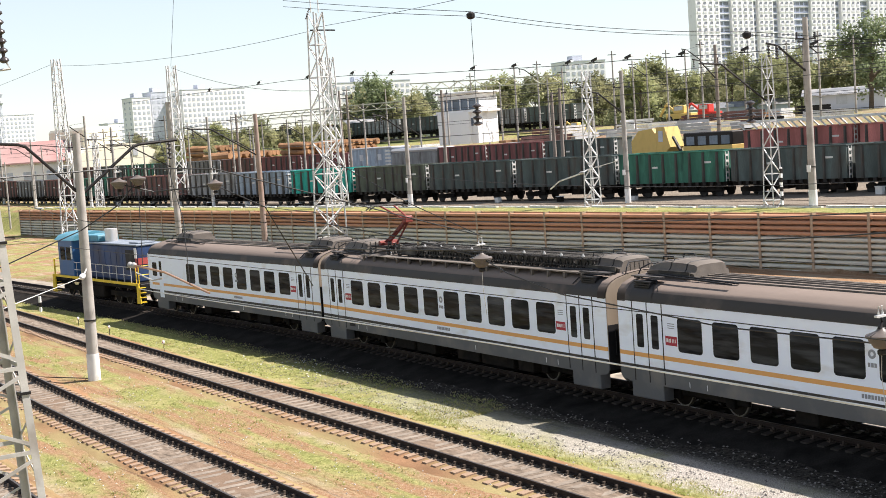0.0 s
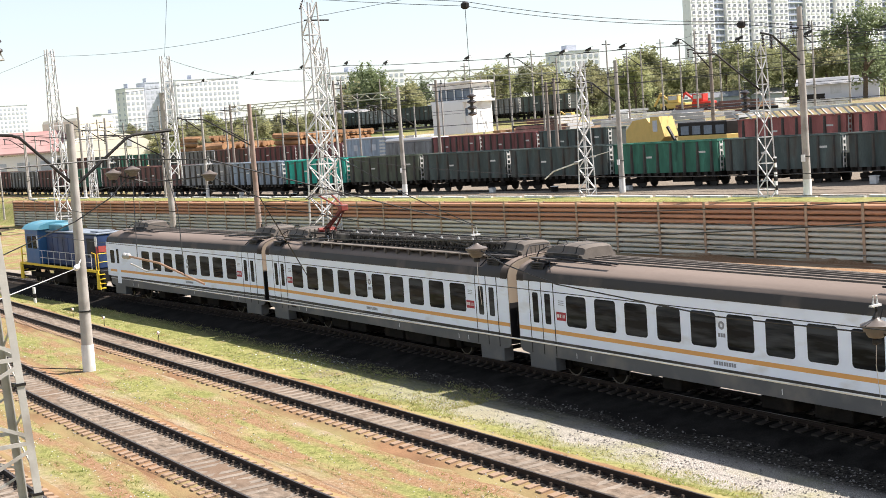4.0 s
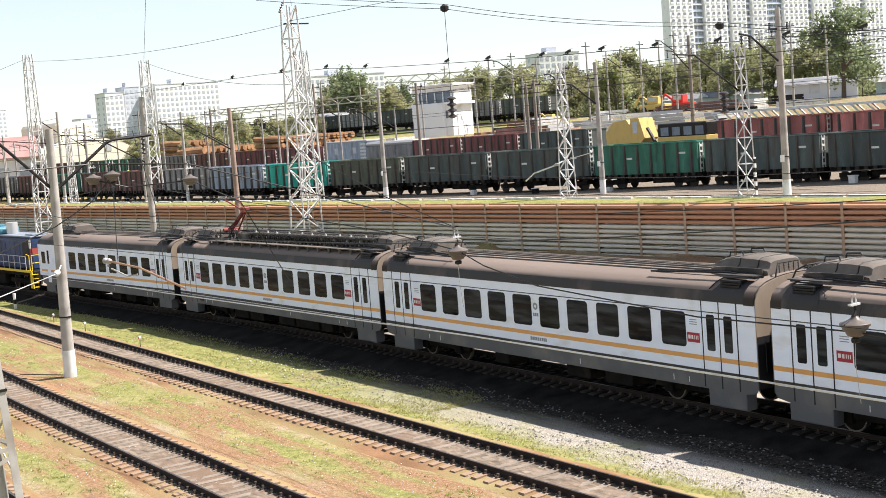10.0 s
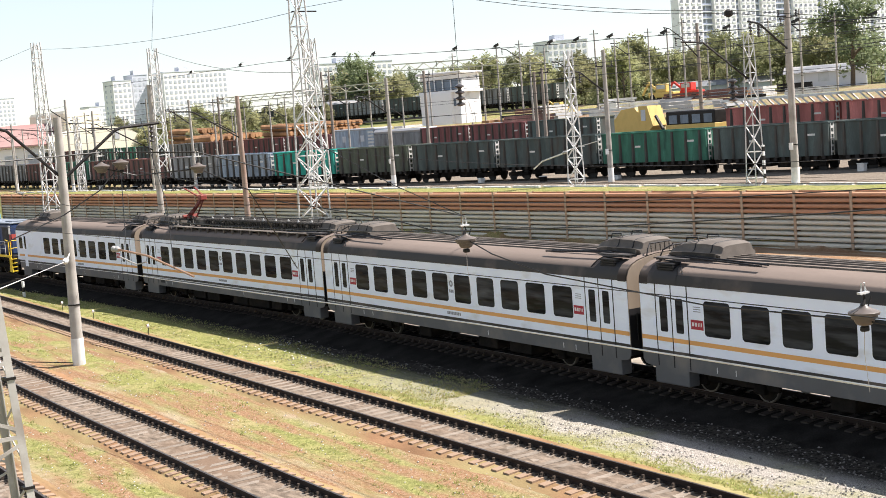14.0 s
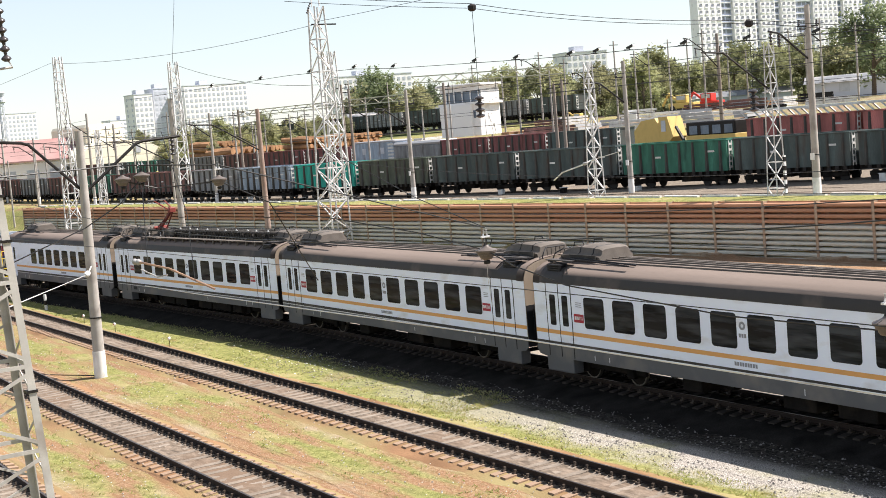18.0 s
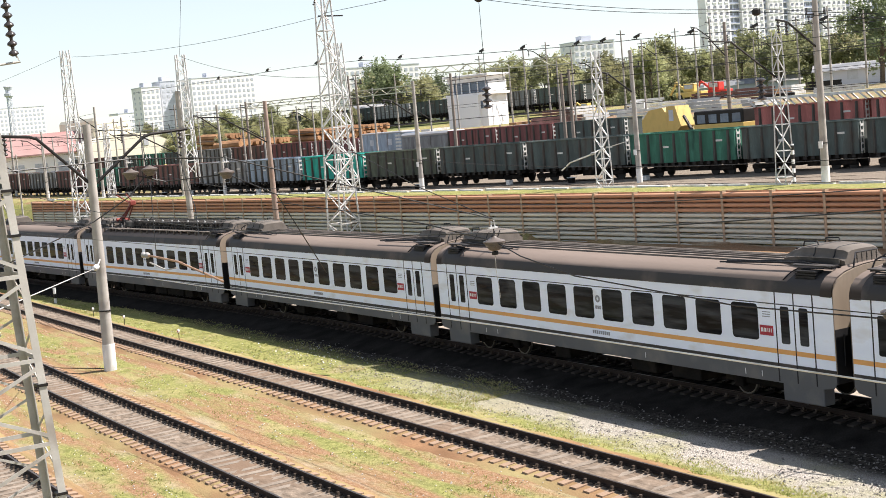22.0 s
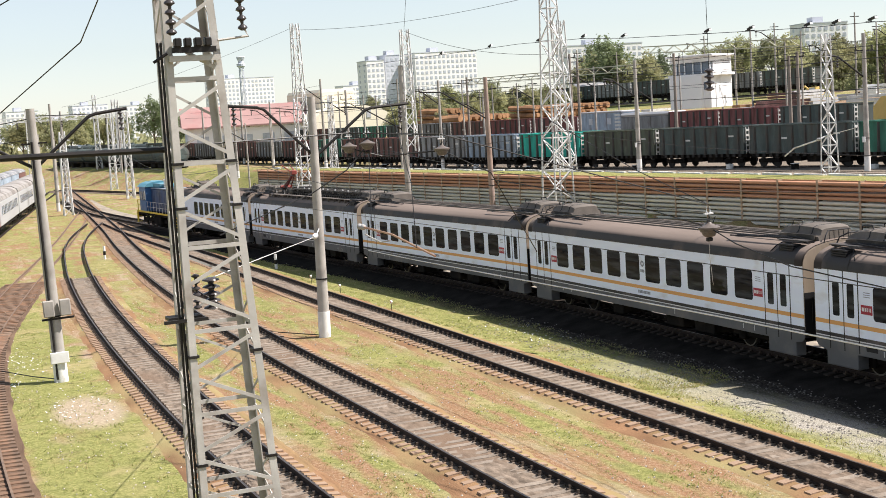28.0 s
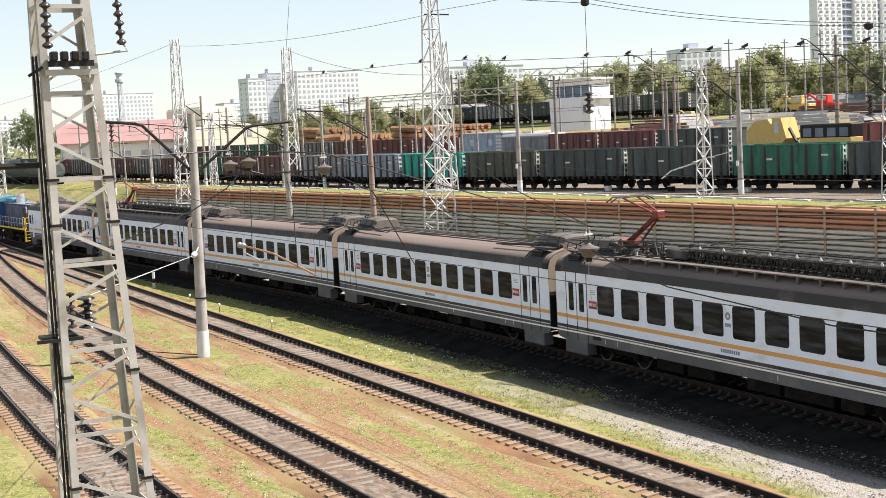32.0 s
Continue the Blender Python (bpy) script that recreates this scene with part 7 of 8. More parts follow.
def front_mast():
    """The square lattice mast close to the bridge."""
    x, y, h = 5.54, 25.0, 15.2
    top = thing("portal_mast", "grey steel lattice portal mast close to the tracks", "lattice mast", at=pose(x, y, -0.35))

    def corner(i, j, z):
        w = (1.66 - 0.0606 * z) / 2
        return (i * w - 0.0246 * z, j * w * 0.85, z)

    for i in (-1, 1):
        for j in (-1, 1):
            a, b = Vector(corner(i, j, -0.2)), Vector(corner(i, j, h))
            f2 = Form().bar(a + Vector((-i * 0.065, 0, 0)), b + Vector((-i * 0.065, 0, 0)), 0.13, 0.02, (0, 1, 0)).bar(a + Vector((0, -j * 0.065, 0)), b + Vector((0, -j * 0.065, 0)), 0.13, 0.02, (1, 0, 0))
            part("leg", f2, GALV_WARM, top, "grey angle-steel leg")
    n = 10
    hs = h / n
    for k in range(n):
        za, zm, zb = k * hs, (k + 0.5) * hs, (k + 1) * hs
        for side, (a, b) in enumerate((((-1, -1), (1, -1)), ((1, -1), (1, 1)), ((1, 1), (-1, 1)), ((-1, 1), (-1, -1)))):
            face = (0, 1, 0) if side % 2 == 0 else (1, 0, 0)
            part("brace", Form().bar(corner(*a, zm - 0.05), corner(*b, za + 0.1), 0.065 if side == 0 else 0.045, 0.02, face), GALV_WARM, top)
            part("brace", Form().bar(corner(*a, zm + 0.05), corner(*b, zb - 0.1), 0.065 if side == 0 else 0.045, 0.02, face), GALV_WARM, top)
            part("strut", Form().bar(corner(*a, za), corner(*b, za), 0.075, 0.02, face), GALV_WARM, top)
    # brackets and insulators
    part("cross_beam", Form().box(-0.72, 0.2, -0.56, -0.46, 10.95, 11.05), GALV_WARM, top)
    part("clamp_bar", Form().box(-0.66, 0.12, -0.62, -0.5, 11.1, 11.2), STEEL_BLACK, top, "dark clamp bar on the cross beam")
    for q in range(4):
        part("clamp", Form().box(-0.62 + 0.18 * q, -0.5 + 0.18 * q, -0.66, -0.46, 11.2, 11.36, 0.02), STEEL_BLACK, top)
    insulator(top, (-0.66, -0.62, 11.4), (-0.66, -0.62, 12.6), 7, 0.1, PORCELAIN_DARK)
    insulator(top, (0.66, -0.5, 11.45), (0.6, -0.5, 12.6), 7, 0.09, PORCELAIN_DARK)
    part("hook_arm", Form().tube([(0.18, -0.5, 11.3), (0.75, -0.5, 11.36), (0.68, -0.5, 11.5)], 0.025, 6), GALV_WARM, top)
    part("small_hook", Form().tube([(-0.75, -0.5, 11.1), (-1.0, -0.5, 10.95)], 0.03, 6), STEEL_BLACK, top)
    insulator(top, (-0.15, 0.2, 6.35), (-0.15, 0.2, 7.0), 5, 0.17, PORCELAIN_DARK)
    insulator(top, (-0.45, 0.1, 6.4), (-0.45, 0.1, 7.1), 6, 0.08, PORCELAIN_DARK)
    part("switch_bracket", Form().box(-1.05, -0.45, -0.2, 0.2, 6.27, 6.33), STEEL_BLACK, top, "dark switch gear bracket")
    part("switch_bar", Form().box(-1.2, -0.4, -0.55, -0.49, 6.27, 6.33), STEEL_BLACK, top)
    part("switch_rod", Form().tube([(-0.84, -0.2, 6.3), (-0.74, -0.2, 5.4), (-0.6, -0.2, 4.4)], 0.045, 6), STEEL_BLACK, top, "dark hinged switch rod")
    for z in (3.6, 5.6, 8.3, 9.1):
        for i in (-1, 1):
            cx, cy, cz = corner(i, -1, z)
            part("strap", Form().box(cx - (0.17 if i > 0 else 0.03), cx + (0.03 if i > 0 else 0.17), cy - 0.03, cy + 0.16, z, z + 0.05), STEEL_BLACK, top, "dark strap round the leg")
    down = Form()
    for q in (0.0, 0.06):
        down.tube([(corner(-1, -1, z)[0] - 0.05 - q, corner(-1, -1, z)[1] + 0.1, z) for z in (0.0, 2.0, 4.4, 6.0, 9.3, 11.3)], 0.022, 6)
    part("down_cable", down, STEEL_BLACK, top, "dark cables clipped along the leg")
    beam = Form().tube([(-9, 25.6, 9.35), (-4, 25.3, 9.22), (1, 25.0, 9.1), (4.7, 24.8, 9.05)], 0.055, 8)
    tagged(part("feeder_bar", beam, STEEL_BLACK), "thick black feeder cable to the portal mast", "cable")


PORCELAIN_MID = surface("dull grey-brown porcelain", (0.125, 0.106, 0.095), 0.4, 0, 0.15, 5, 30, 0)


def saucer(g, r):
    """A bowl insulator: grey porcelain bowl, dark clevis with a pale forked hook, dark clamp below."""
    part("saucer", Form().tube([(0, 0, z * r) for z in (-0.85, -0.78, -0.6, -0.42, -0.4, -0.2, -0.16, 0.0, 0.06, 0.16, 0.3, 0.45)], [r * k for k in (0.3, 0.5, 0.62, 0.66, 0.8, 0.84, 0.97, 1.0, 0.92, 0.6, 0.34, 0.2)], 18), PORCELAIN_MID, g, "grey porcelain bowl", True)
    part("cap", Form().tube([(0.05 * r, 0, 0.1 * r), (-0.12 * r, 0, 0.45 * r), (0.1 * r, 0, 0.8 * r), (0, 0, 1.25 * r)], [0.12 * r, 0.16 * r, 0.1 * r, 0.1 * r], 8), STEEL_BLACK, g, "dark jointed clevis", True)
    for q in (-1, 1):
        part("hook", Form().tube([(0.12 * r * q, 0, 1.1 * r), (0.2 * r * q, 0, 1.4 * r), (0.14 * r * q, 0, 1.85 * r)], 0.07 * r, 6), GALV, g, "pale forked hook")
    part("cap_plate", Form().box(-0.45 * r, 0.45 * r, -0.12 * r, 0.12 * r, 1.15 * r, 1.28 * r), GALV, g)
    part("clamp", Form().box(-0.28 * r, 0.28 * r, -0.2 * r, 0.2 * r, -1.25 * r, -0.9 * r, 0.02), STEEL_BLACK, g)
    part("tie", Form().tube([(-1.0 * r, 0, 0.02 * r), (-0.4 * r, 0, 0.2 * r), (0, 0, 0.12 * r), (0.4 * r, 0, 0.3 * r), (0.7 * r, 0, 0.9 * r)], 0.05 * r, 6), STEEL_BLACK, g, "black tie wire round the bowl")


def build_wires():
    # saucer insulators hung on a cross wire between the mast and the poles
    for x, y, z in ((8.45, 25.7, 8.86), (8.8, 25.6, 8.9), (10.16, 25.07, 8.7)):
        g = thing("bell_insulator", "grey saucer-shaped insulator with a pale cap", "insulator", "bell insulators", at=pose(x, y, z))
        saucer(g, 0.16)
    wire([(5.5, 25.0, 9.1), (8.45, 25.7, 9.12), (10.16, 25.07, 8.98), (17.93, 27.68, 6.85)], 0.014, "dark cross wire carrying insulators")
    wire([(8.45, 25.7, 8.82), (9.1, 25.6, 8.62), (10.16, 25.07, 8.66), (11.6, 26, 8.1), (14, 29, 6.0)], 0.012, "looped jumper wire below the insulators")
    wire([(8.8, 25.6, 8.86), (8.3, 25.5, 8.4), (7.6, 25.6, 8.0), (5.6, 25.0, 7.4)], 0.012, "looped jumper wire below the insulators")
    g = thing("bell_insulator", "dark double insulator hung below the feeder cable", "insulator", "bell insulators", at=pose(1.62, 25.03, 8.85))
    part("saucer", Form().tube([(0, 0, -0.36), (0, 0, -0.33), (0, 0, -0.27), (0, 0, -0.2), (0, 0, -0.17), (0, 0, -0.1), (0, 0, 0.25)], [0.04, 0.17, 0.17, 0.06, 0.16, 0.05, 0.03], 14), PORCELAIN_DARK, g, "", True)
    # contact and carrier wires over the tracks
    for key, z, zc in (("a", 6.15, 7.9), ("b", 6.15, 7.9), ("train", 6.5, 8.2)):
        x_at = TRACKS[key]
        y1 = 150
        pts = [(x_at(y) + 0.2 * math.sin(y * 0.06), y, z) for y in range(-20, y1, 6)]
        wire(pts, 0.009, "dark contact wire over the track")
        for a, b in ((-20, 9), (9, 59), (59, 109), (109, 150)):
            wire(sag((x_at(a), a, zc), (x_at(b), b, zc), 1.1 if b - a > 40 else 0.5), 0.012, "carrier wire over the track")
    for x in (68, 95):
        for dz, r in ((6.2, 0.02), (7.6, 0.02)):
            wire([(YARD_LINE(y) if x == 68 else x - 0.06 * (y - 80), y, 3.0 + dz) for y in (20, 60, 100, 140, 180, 240)], r, "contact wire over the yard track")
    for x, z in ((62.5, 11.5), (63.5, 12.4), (80, 12.0), (86, 12.8), (110, 14.5)):
        wire(sag((x + 4, 30, z + 0.6), (x - 4, 130, z + 0.2), 0.6) + sag((x - 4, 130, z + 0.2), (x - 12, 250, z), 0.6)[1:], 0.022)
    # feeders in the air above the train
    for o in (0.0, 0.3):
        wire(sag((29.5, 62, 16.2 + o), (30.08, 46.04, 13.97 + o * 0.6), 0.05, 4) + sag((30.08, 46.04, 13.97 + o * 0.6), (38.45, 39.32, 12.4 + o * 0.4), 0.25, 8)[1:] + sag((38.45, 39.32, 12.4 + o * 0.4), (44, 22, 9.9 + o), 0.2, 6)[1:], 0.012, "double feeder wire above the tracks")
    for (x, y, z), low in (((30.08, 46.04, 13.97), 9.6), ((38.45, 39.32, 12.37), 8.95)):
        h = thing("hanger", "feeder hanger with clamp and string insulator", "insulator", "feeder hangers", at=pose(x, y, 0))
        part("clamp", Form().tube([(0, 0, z - 0.12), (0, 0, z - 0.05), (0, 0, z + 0.1), (0, 0, z + 0.18)], [0.08, 0.17, 0.17, 0.05], 10), STEEL_BLACK, h)
        part("drop_wire", Form().tube([(0, 0, low), (0, 0, z)], 0.012, 5), WIRE, h)
        insulator(h, (0, 0, low), (0, 0, low + 0.95), 4, 0.2, PORCELAIN_DARK)
    # suspended insulators beside the train
    cable = [(17.8, 40, 7.2), (17.9, 35.7, 6.97), (18.0, 31.1, 6.65), (17.92, 27.67, 6.3), (17.8, 26.4, 6.0), (17.7, 24.2, 5.66), (18.3, 19.8, 5.22), (18.1, 15.7, 5.3), (18.0, 10, 5.0)]
    wire(cable, 0.016, "dark tension wire beside the train")
    wire([(18.0, 36, 9.0), (17.95, 31, 7.6), (17.93, 27.68, 6.85)], 0.012)
    for x, y, z in ((17.92, 27.67, 6.3), (18.1, 15.7, 5.45)):
        g = thing("bell_insulator", "grey bell-shaped strain insulator hung in the wires", "insulator", "bell insulators", at=pose(x, y, z))
        saucer(g, 0.27)
        part("drop_wire", Form().tube([(0, 0, -0.2), (0.02, 0.05, -0.7), (0.05, 0, -1.4)], 0.006, 5), GALV_WARM, g)
    wire([(12.5, 37, 5.62), (12.1, 32, 5.75), (11.75, 18, 5.98), (11.7, 10.4, 6.0), (11.6, 0, 6.0)], 0.013, "pale contact wire before the train", GALV)
    s = thing("registration_arm", "copper-coloured registration arm holding a contact wire", "catenary arm", at=pose(12.4, 34.0, 5.6))
    part("tube", Form().tube([(-0.2, 2.4, 0.75), (0.1, 0.9, 0.6), (0.5, -1.2, 0.12)], 0.03, 8), COPPER, s)
    part("clip_arm", Form().tube([(-0.2, 2.3, 0.55), (0, 1.6, 0.35), (0.1, 1.1, 0.42)], 0.02, 6), GALV_WARM, s)
    insulator(s, (-0.25, 2.7, 0.76), (-0.18, 2.3, 0.74), 2, 0.09, PORCELAIN)
    part("hanger_wire", Form().tube([(-0.1, 2.0, 0.7), (0.3, 3.0, 2.6), (0.5, 4.0, 4.3)], 0.012, 5).tube([(0.3, -0.4, 0.3), (0.6, 0.5, 2.0), (1.2, 3.5, 4.3)], 0.012, 5), WIRE, s)
    wire([(5.4, 25.2, 6.6), (16.6, 56.6, 4.42)], 0.014, "pale strain wire from mast to pole", GALV)
    wire(sag((1.21, 29.95, 11.51), (4.0, 26.5, 12.9), 0.02, 4), 0.014)
    wire([(-2.5, 52, 8.3), (2.42, 39.9, 9.71), (4.52, 33.68, 11.62), (4.9, 27.5, 13.6)], 0.016)
    wire(sag((48.4, 167, 21), (54.5, 108.3, 19.3), 0.8), 0.02)
    wire(sag((54.5, 108.3, 19.5), (60, 20, 22), 1.0), 0.02)
    wire(sag((52.1, 138, 18.4), (54.5, 108.3, 14), 0.8), 0.02)
    wire([(52.1, 138, 18.5), (40, 100, 33)], 0.02)
    wire(sag((48.4, 167, 21.4), (30, 260, 15), 1.0), 0.02)
    wire(sag((17.5, 58.9, 10.3), (53.3, 120.1, 11.5), 0.6), 0.014)
    wire(sag((5.5, 56, 10.2), (20, 176, 10), 0.8), 0.014)
    wire(sag((5.5, 56, 9.4), (-14, 62, 9.4), 0.4), 0.014)
    wire(sag((-10, 80, 6.5), (14, 150, 8), 0.5), 0.014)


def build_marks():
    # shunting signals, marker posts and litter by the track
    for x, y in ((22.75, 64.5), (22.9, 73.5), (23.0, 79.6)):
        s = thing("trackside_marker", "small red and white trackside marker on a post", "marker", "trackside markers", at=pose(x, y, land(x, y)) @ Matrix.Diagonal((0.6, 0.6, 0.6, 1)))
        part("post", Form().tube([(0, 0, -0.1), (0.02, 0, 0.55)], 0.03, 6), STEEL_BLACK, s)
        part("head", Form().tube([(-0.08, 0, 0.72), (0.08, 0, 0.72)], 0.14, 12), WHITE_PAINT, s)
        part("red_spot", Form().tube([(-0.1, -0.02, 0.74), (-0.085, -0.02, 0.74)], 0.08, 10), RED_M, s)
    for x, y in ((14.9, 109.3), (24.0, 91.5)):
        s = thing("marker_post", "small white and black striped marker post", "marker", "trackside markers", at=pose(x, y, land(x, y)))
        part("post", Form().tube([(0, 0, -0.1), (0, 0, 1.05)], 0.1, 8), WHITE_PAINT, s)
        part("band", Form().tube([(0, 0, 0.35), (0, 0, 0.65)], 0.105, 8), STEEL_BLACK, s)


def parked_coaches():
    """Parked coaches on the far left track."""
    band_paint = surface("dusty pale window band", (0.46, 0.40, 0.34), 0.7, 0, 0.12, 0.6, 12, 0.05)
    coach_roof = surface("dusty coach roof", (0.30, 0.285, 0.265), 0.75, 0, 0.2, 0.6, 12, 0.1, (0.12, 0.1, 0.09), 0.4, 0.5)
    red = surface("faded red coach paint", (0.37, 0.21, 0.18), 0.6, 0, 0.15, 0.5, 15, 0.05, (0.2, 0.1, 0.09), 0.3, 0.5)
    pale = surface("pale grey coach paint", (0.42, 0.425, 0.43), 0.5, 0, 0.08, 0.5, 15, 0.05)
    for i, (mat, lab) in enumerate(((pale, "parked pale grey coach with dark windows"), (red, "parked faded red coach with grey roof"), (pale, "parked pale grey coach with dark windows"), (pale, "parked pale grey coach with dark windows"), (pale, "parked pale grey coach with dark windows"))):
        y = 91.3 + 24.5 * i
        x = TRACKS["f"](y)
        c = thing("parked_coach", lab, "train coach", "parked coaches", at=pose(x, y, 0, 0, 0, -math.degrees(math.atan2(TRACKS["f"](y + 20) - x, 20))))
        part("body", Form().box(-1.5, 1.5, 0, 23.6, 1.1, 3.5, 0.06), mat, c)
        arcp = [(-1.5, 3.5), (-1.35, 3.9), (-0.8, 4.2), (0, 4.3), (0.8, 4.2), (1.35, 3.9), (1.5, 3.5)]
        part("roof", Form().sweep(arcp, [(0, 0, 0), (0, 23.6, 0)]), coach_roof, c, "", True)
        if mat is red:
            for sx in (-1.505, 1.485):
                part("window_band", Form().box(sx, sx + 0.02, 0.3, 23.3, 1.95, 3.15), band_paint, c, "cream band round the windows")
        for k in range(12):
            part("window", Form().box(1.49, 1.52, 2.0 + 1.7 * k, 3.0 + 1.7 * k, 2.1, 3.0), BLUE_GLASS, c)
            part("window", Form().box(-1.52, -1.49, 2.0 + 1.7 * k, 3.0 + 1.7 * k, 2.1, 3.0), BLUE_GLASS, c)
        part("underframe", Form().box(-1.3, 1.3, 0.5, 23, 0.7, 1.1), UNDER, c)
        for yy in (3.2, 20.4):
            bogie(c, yy)


def far_wagons():
    """Covered wagons and tank wagons standing far off in the station throat."""
    rnd = random.Random(17)
    paints = [PAINTS["grey"], PAINTS["brown"], PAINTS["blue"], PAINTS["dark"], PAINTS["maroon"]]
    words = ["grey", "brown", "pale blue-grey", "dark", "maroon"]
    for row, off in enumerate((-7.5, -14.0, -21.0)):
        for i in range(6):
            y = 185 + 15.2 * i + 9 * row
            x = TRACKS["f"](y) + off
            k = rnd.randrange(5)
            w = thing("covered_wagon", words[k] + " covered wagon standing in the station throat", "freight wagon", "far covered wagons", at=pose(x, y, -0.15, 0, 0, -math.degrees(math.atan2(TRACKS["f"](y + 14) - TRACKS["f"](y), 14))))
            part("body", Form().box(-1.45, 1.45, 0, 14.2, 1.0, 3.6, 0.05), paints[k], w)
            part("roof", Form().sweep([(-1.5, 3.6), (-1.2, 3.95), (-0.6, 4.15), (0, 4.2), (0.6, 4.15), (1.2, 3.95), (1.5, 3.6)], [(0, -0.1, 0), (0, 14.3, 0)]), WORK_ROOF, w, "", True)
            for yy in (2.2, 12.0):
                part("bogie", Form().box(-1.05, 1.05, yy - 1.5, yy + 1.5, 0.0, 1.0, 0.1), UNDER, w)


def build_cover():
    """Grass tufts, pebbles and pale flowers on the trackside."""
    rnd = random.Random(21)
    blades = [surface("dry grass blades", (0.42, 0.38, 0.17), 0.8, 0, 0.25, 3, 10, 0, None, 0, 1), surface("fresh grass blades", (0.29, 0.32, 0.10), 0.8, 0, 0.25, 3, 10, 0, None, 0, 1)]
    for m in blades:
        let_light_through(m)
    forms = [Form(), Form()]
    bands = ((22.95, 27.0, 40, 110, 5000), (22.95, 24.4, 22, 45, 1200), (16.7, 19.1, 20, 85, 1500), (10.7, 12.5, 22, 80, 1000), (2.9, 6.8, 26, 100, 2500), (22.9, 26.5, 80, 130, 1200), (4, 12, 90, 125, 1200))
    for x0, x1, y0, y1, n in bands:
        for i in range(n):
            y = y0 + (y1 - y0) * rnd.random() ** 1.6
            x = rnd.uniform(x0, x1)
            if noise.noise((x * 0.5, y * 0.3, 7)) + rnd.uniform(-0.35, 0.35) < -0.1:
                continue
            if min(abs(x - TRACKS[k](y)) for k in ("a", "b", "c", "d")) < 1.5:
                continue
            z = land(x, y)
            f = forms[0 if rnd.random() < 0.55 + 0.4 * noise.noise((x * 0.3, y * 0.2, 2)) else 1]
            for q in range(5):
                a, h, w = rnd.uniform(0, 6.28), rnd.uniform(0.03, 0.09), rnd.uniform(0.012, 0.028)
                bx, by = x + rnd.gauss(0, 0.07), y + rnd.gauss(0, 0.07)
                lx, ly = rnd.gauss(0, 0.08), rnd.gauss(0, 0.08)
                f.add([(bx - w * math.cos(a), by - w * math.sin(a), z - 0.02), (bx + w * math.cos(a), by + w * math.sin(a), z - 0.02), (bx + lx, by + ly, z + h)], [(0, 1, 2)])
    tagged(part("dry_grass", forms[0], blades[0]), "dry yellow grass tufts by the tracks", "grass", kind="stuff")
    tagged(part("green_grass", forms[1], blades[1]), "short green grass tufts by the tracks", "grass", kind="stuff")
    st = Form()
    for i in range(3600):
        y = 20 + 85 * rnd.random() ** 1.8
        x = rnd.uniform(3, 25)
        s = rnd.uniform(0.012, 0.045)
        z = land(x, y) + 0.01
        if min(abs(x - TRACKS[k](y)) for k in ("a", "b", "c")) < 1.9:
            z = -0.25
        st.add([(x - s, y, z), (x, y - s * 1.2, z), (x + s, y + s * 0.3, z), (x, y + s, z), (x, y, z + s * 0.9)], [(0, 1, 4), (1, 2, 4), (2, 3, 4), (3, 0, 4)])
    tagged(part("pebbles", st, surface("pale pebbles", (0.42, 0.38, 0.33), 0.9, 0, 0.4, 4, 20, 0)), "loose pale stones scattered over the ground", "stones", kind="stuff")
    gs = Form()
    for i in range(3000):
        y = 16 + 42 * rnd.random() ** 1.4
        x, s = rnd.uniform(24.0, 27.6), rnd.uniform(0.015, 0.05)
        z, a = land(x, y) + 0.005, rnd.uniform(0, 3)
        c, d = s * math.cos(a), s * math.sin(a)
        gs.add([(x - c, y - d, z), (x + d, y - c, z), (x + c, y + d, z), (x - d, y + c, z), (x + 0.2 * c, y, z + s * rnd.uniform(0.5, 1.0))], [(0, 1, 4), (1, 2, 4), (2, 3, 4), (3, 0, 4)])
    tagged(part("gravel", gs, surface("grey crushed stone", (0.175, 0.162, 0.148), 0.9, 0, 0.6, 6, 30, 0)), "grey crushed stone along the foot of the ballast", "stones", kind="stuff")
    sc = Form()
    for i in range(300):
        cx, cy, rr = ((5.4, 50.5, 1.5), (4.6, 62, 1.2), (0.2, 68, 2.2), (3.5, 57.5, 0.8), (25.6, 55, 1.6))[i % 5]
        x, y, s = rnd.gauss(cx, rr * 0.5), rnd.gauss(cy, rr * 1.5), rnd.uniform(0.02, 0.055)
        z, a = land(x, y) + 0.02, rnd.uniform(0, 3)
        c, d = s * math.cos(a), s * math.sin(a)
        sc.add([(x - c, y - d, z), (x + d, y - c, z + 0.02), (x + c, y + d, z + 0.01), (x - d, y + c, z + 0.04)], [(0, 1, 2, 3)])
    tagged(part("litter", sc, surface("white scraps", (0.75, 0.75, 0.73), 0.8, 0, 0.1, 4, 20, 0)), "white scraps and rubble scattered on the ground", "litter", kind="stuff")
    fl = Form()
    for i in range(650):
        y = 22 + 80 * rnd.random() ** 1.6
        x0, x1 = rnd.choice(((3.2, 7.0), (10.8, 12.4), (16.8, 19.0), (22.9, 25.5)))
        x, s = rnd.uniform(x0, x1), rnd.uniform(0.015, 0.035)
        z = land(x, y) + rnd.uniform(0.03, 0.15)
        fl.add([(x - s, y, z), (x, y - s, z), (x + s, y, z), (x, y + s, z), (x, y, z + s)], [(0, 1, 4), (1, 2, 4), (2, 3, 4), (3, 0, 4)])
    tagged(part("white_flowers", fl, surface("white seed heads", (0.50, 0.48, 0.40), 0.8, 0, 0.1, 4, 20, 0)), "white seed heads and scraps in the grass", "flowers", kind="stuff")

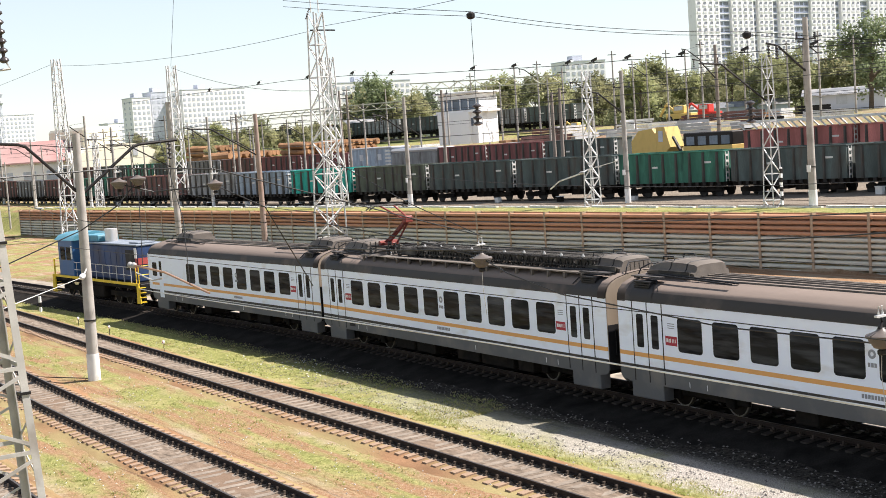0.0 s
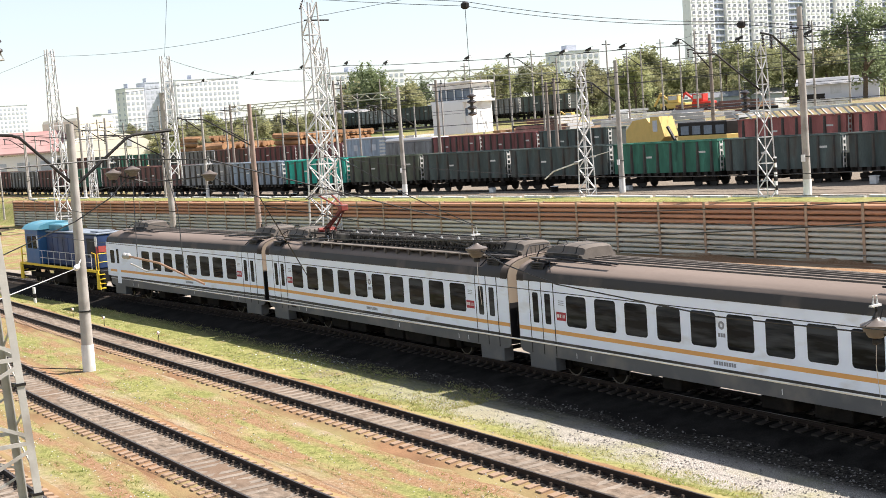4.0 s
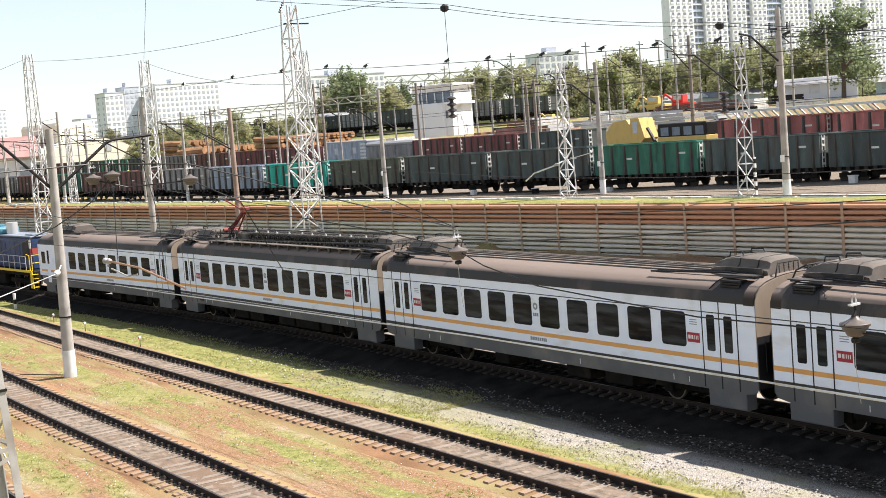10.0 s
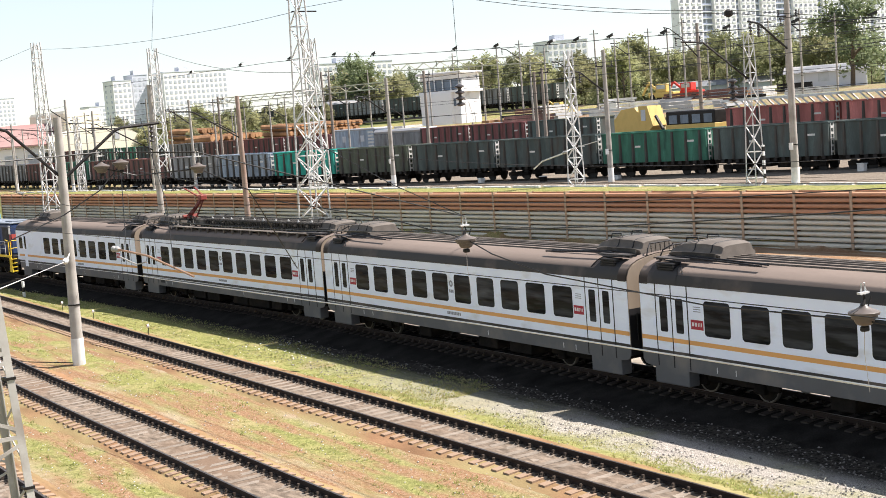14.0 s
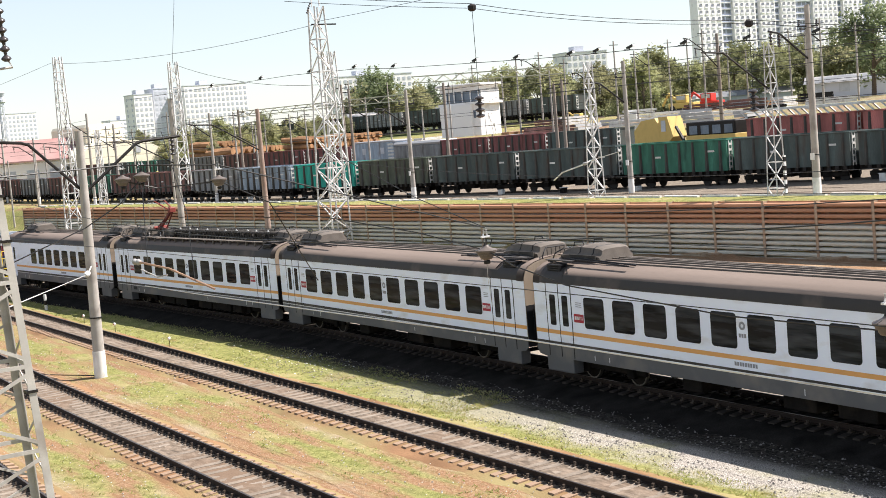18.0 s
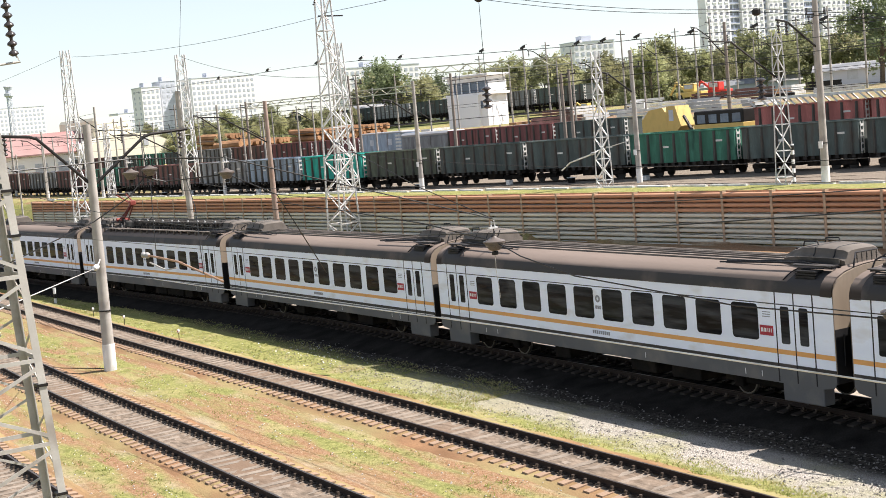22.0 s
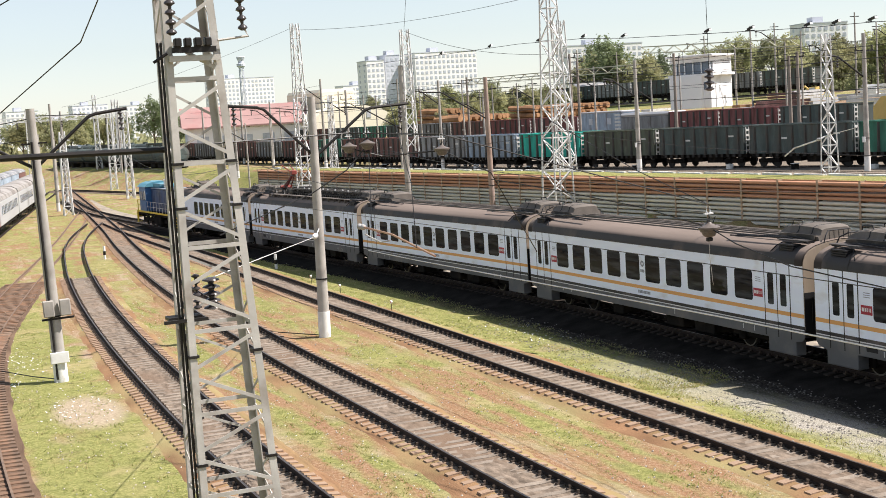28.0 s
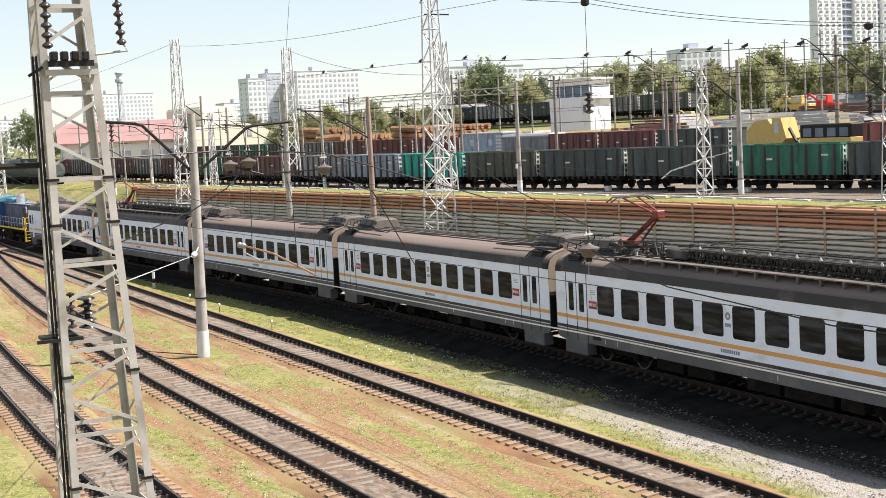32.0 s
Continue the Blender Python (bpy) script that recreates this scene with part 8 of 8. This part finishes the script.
build_barrier()
build_train()
build_yard()
build_far()
parked_coaches()
far_wagons()
build_trees()
build_masts()
front_mast()
build_wires()
build_marks()
build_cover()
build_tracks()
motions()
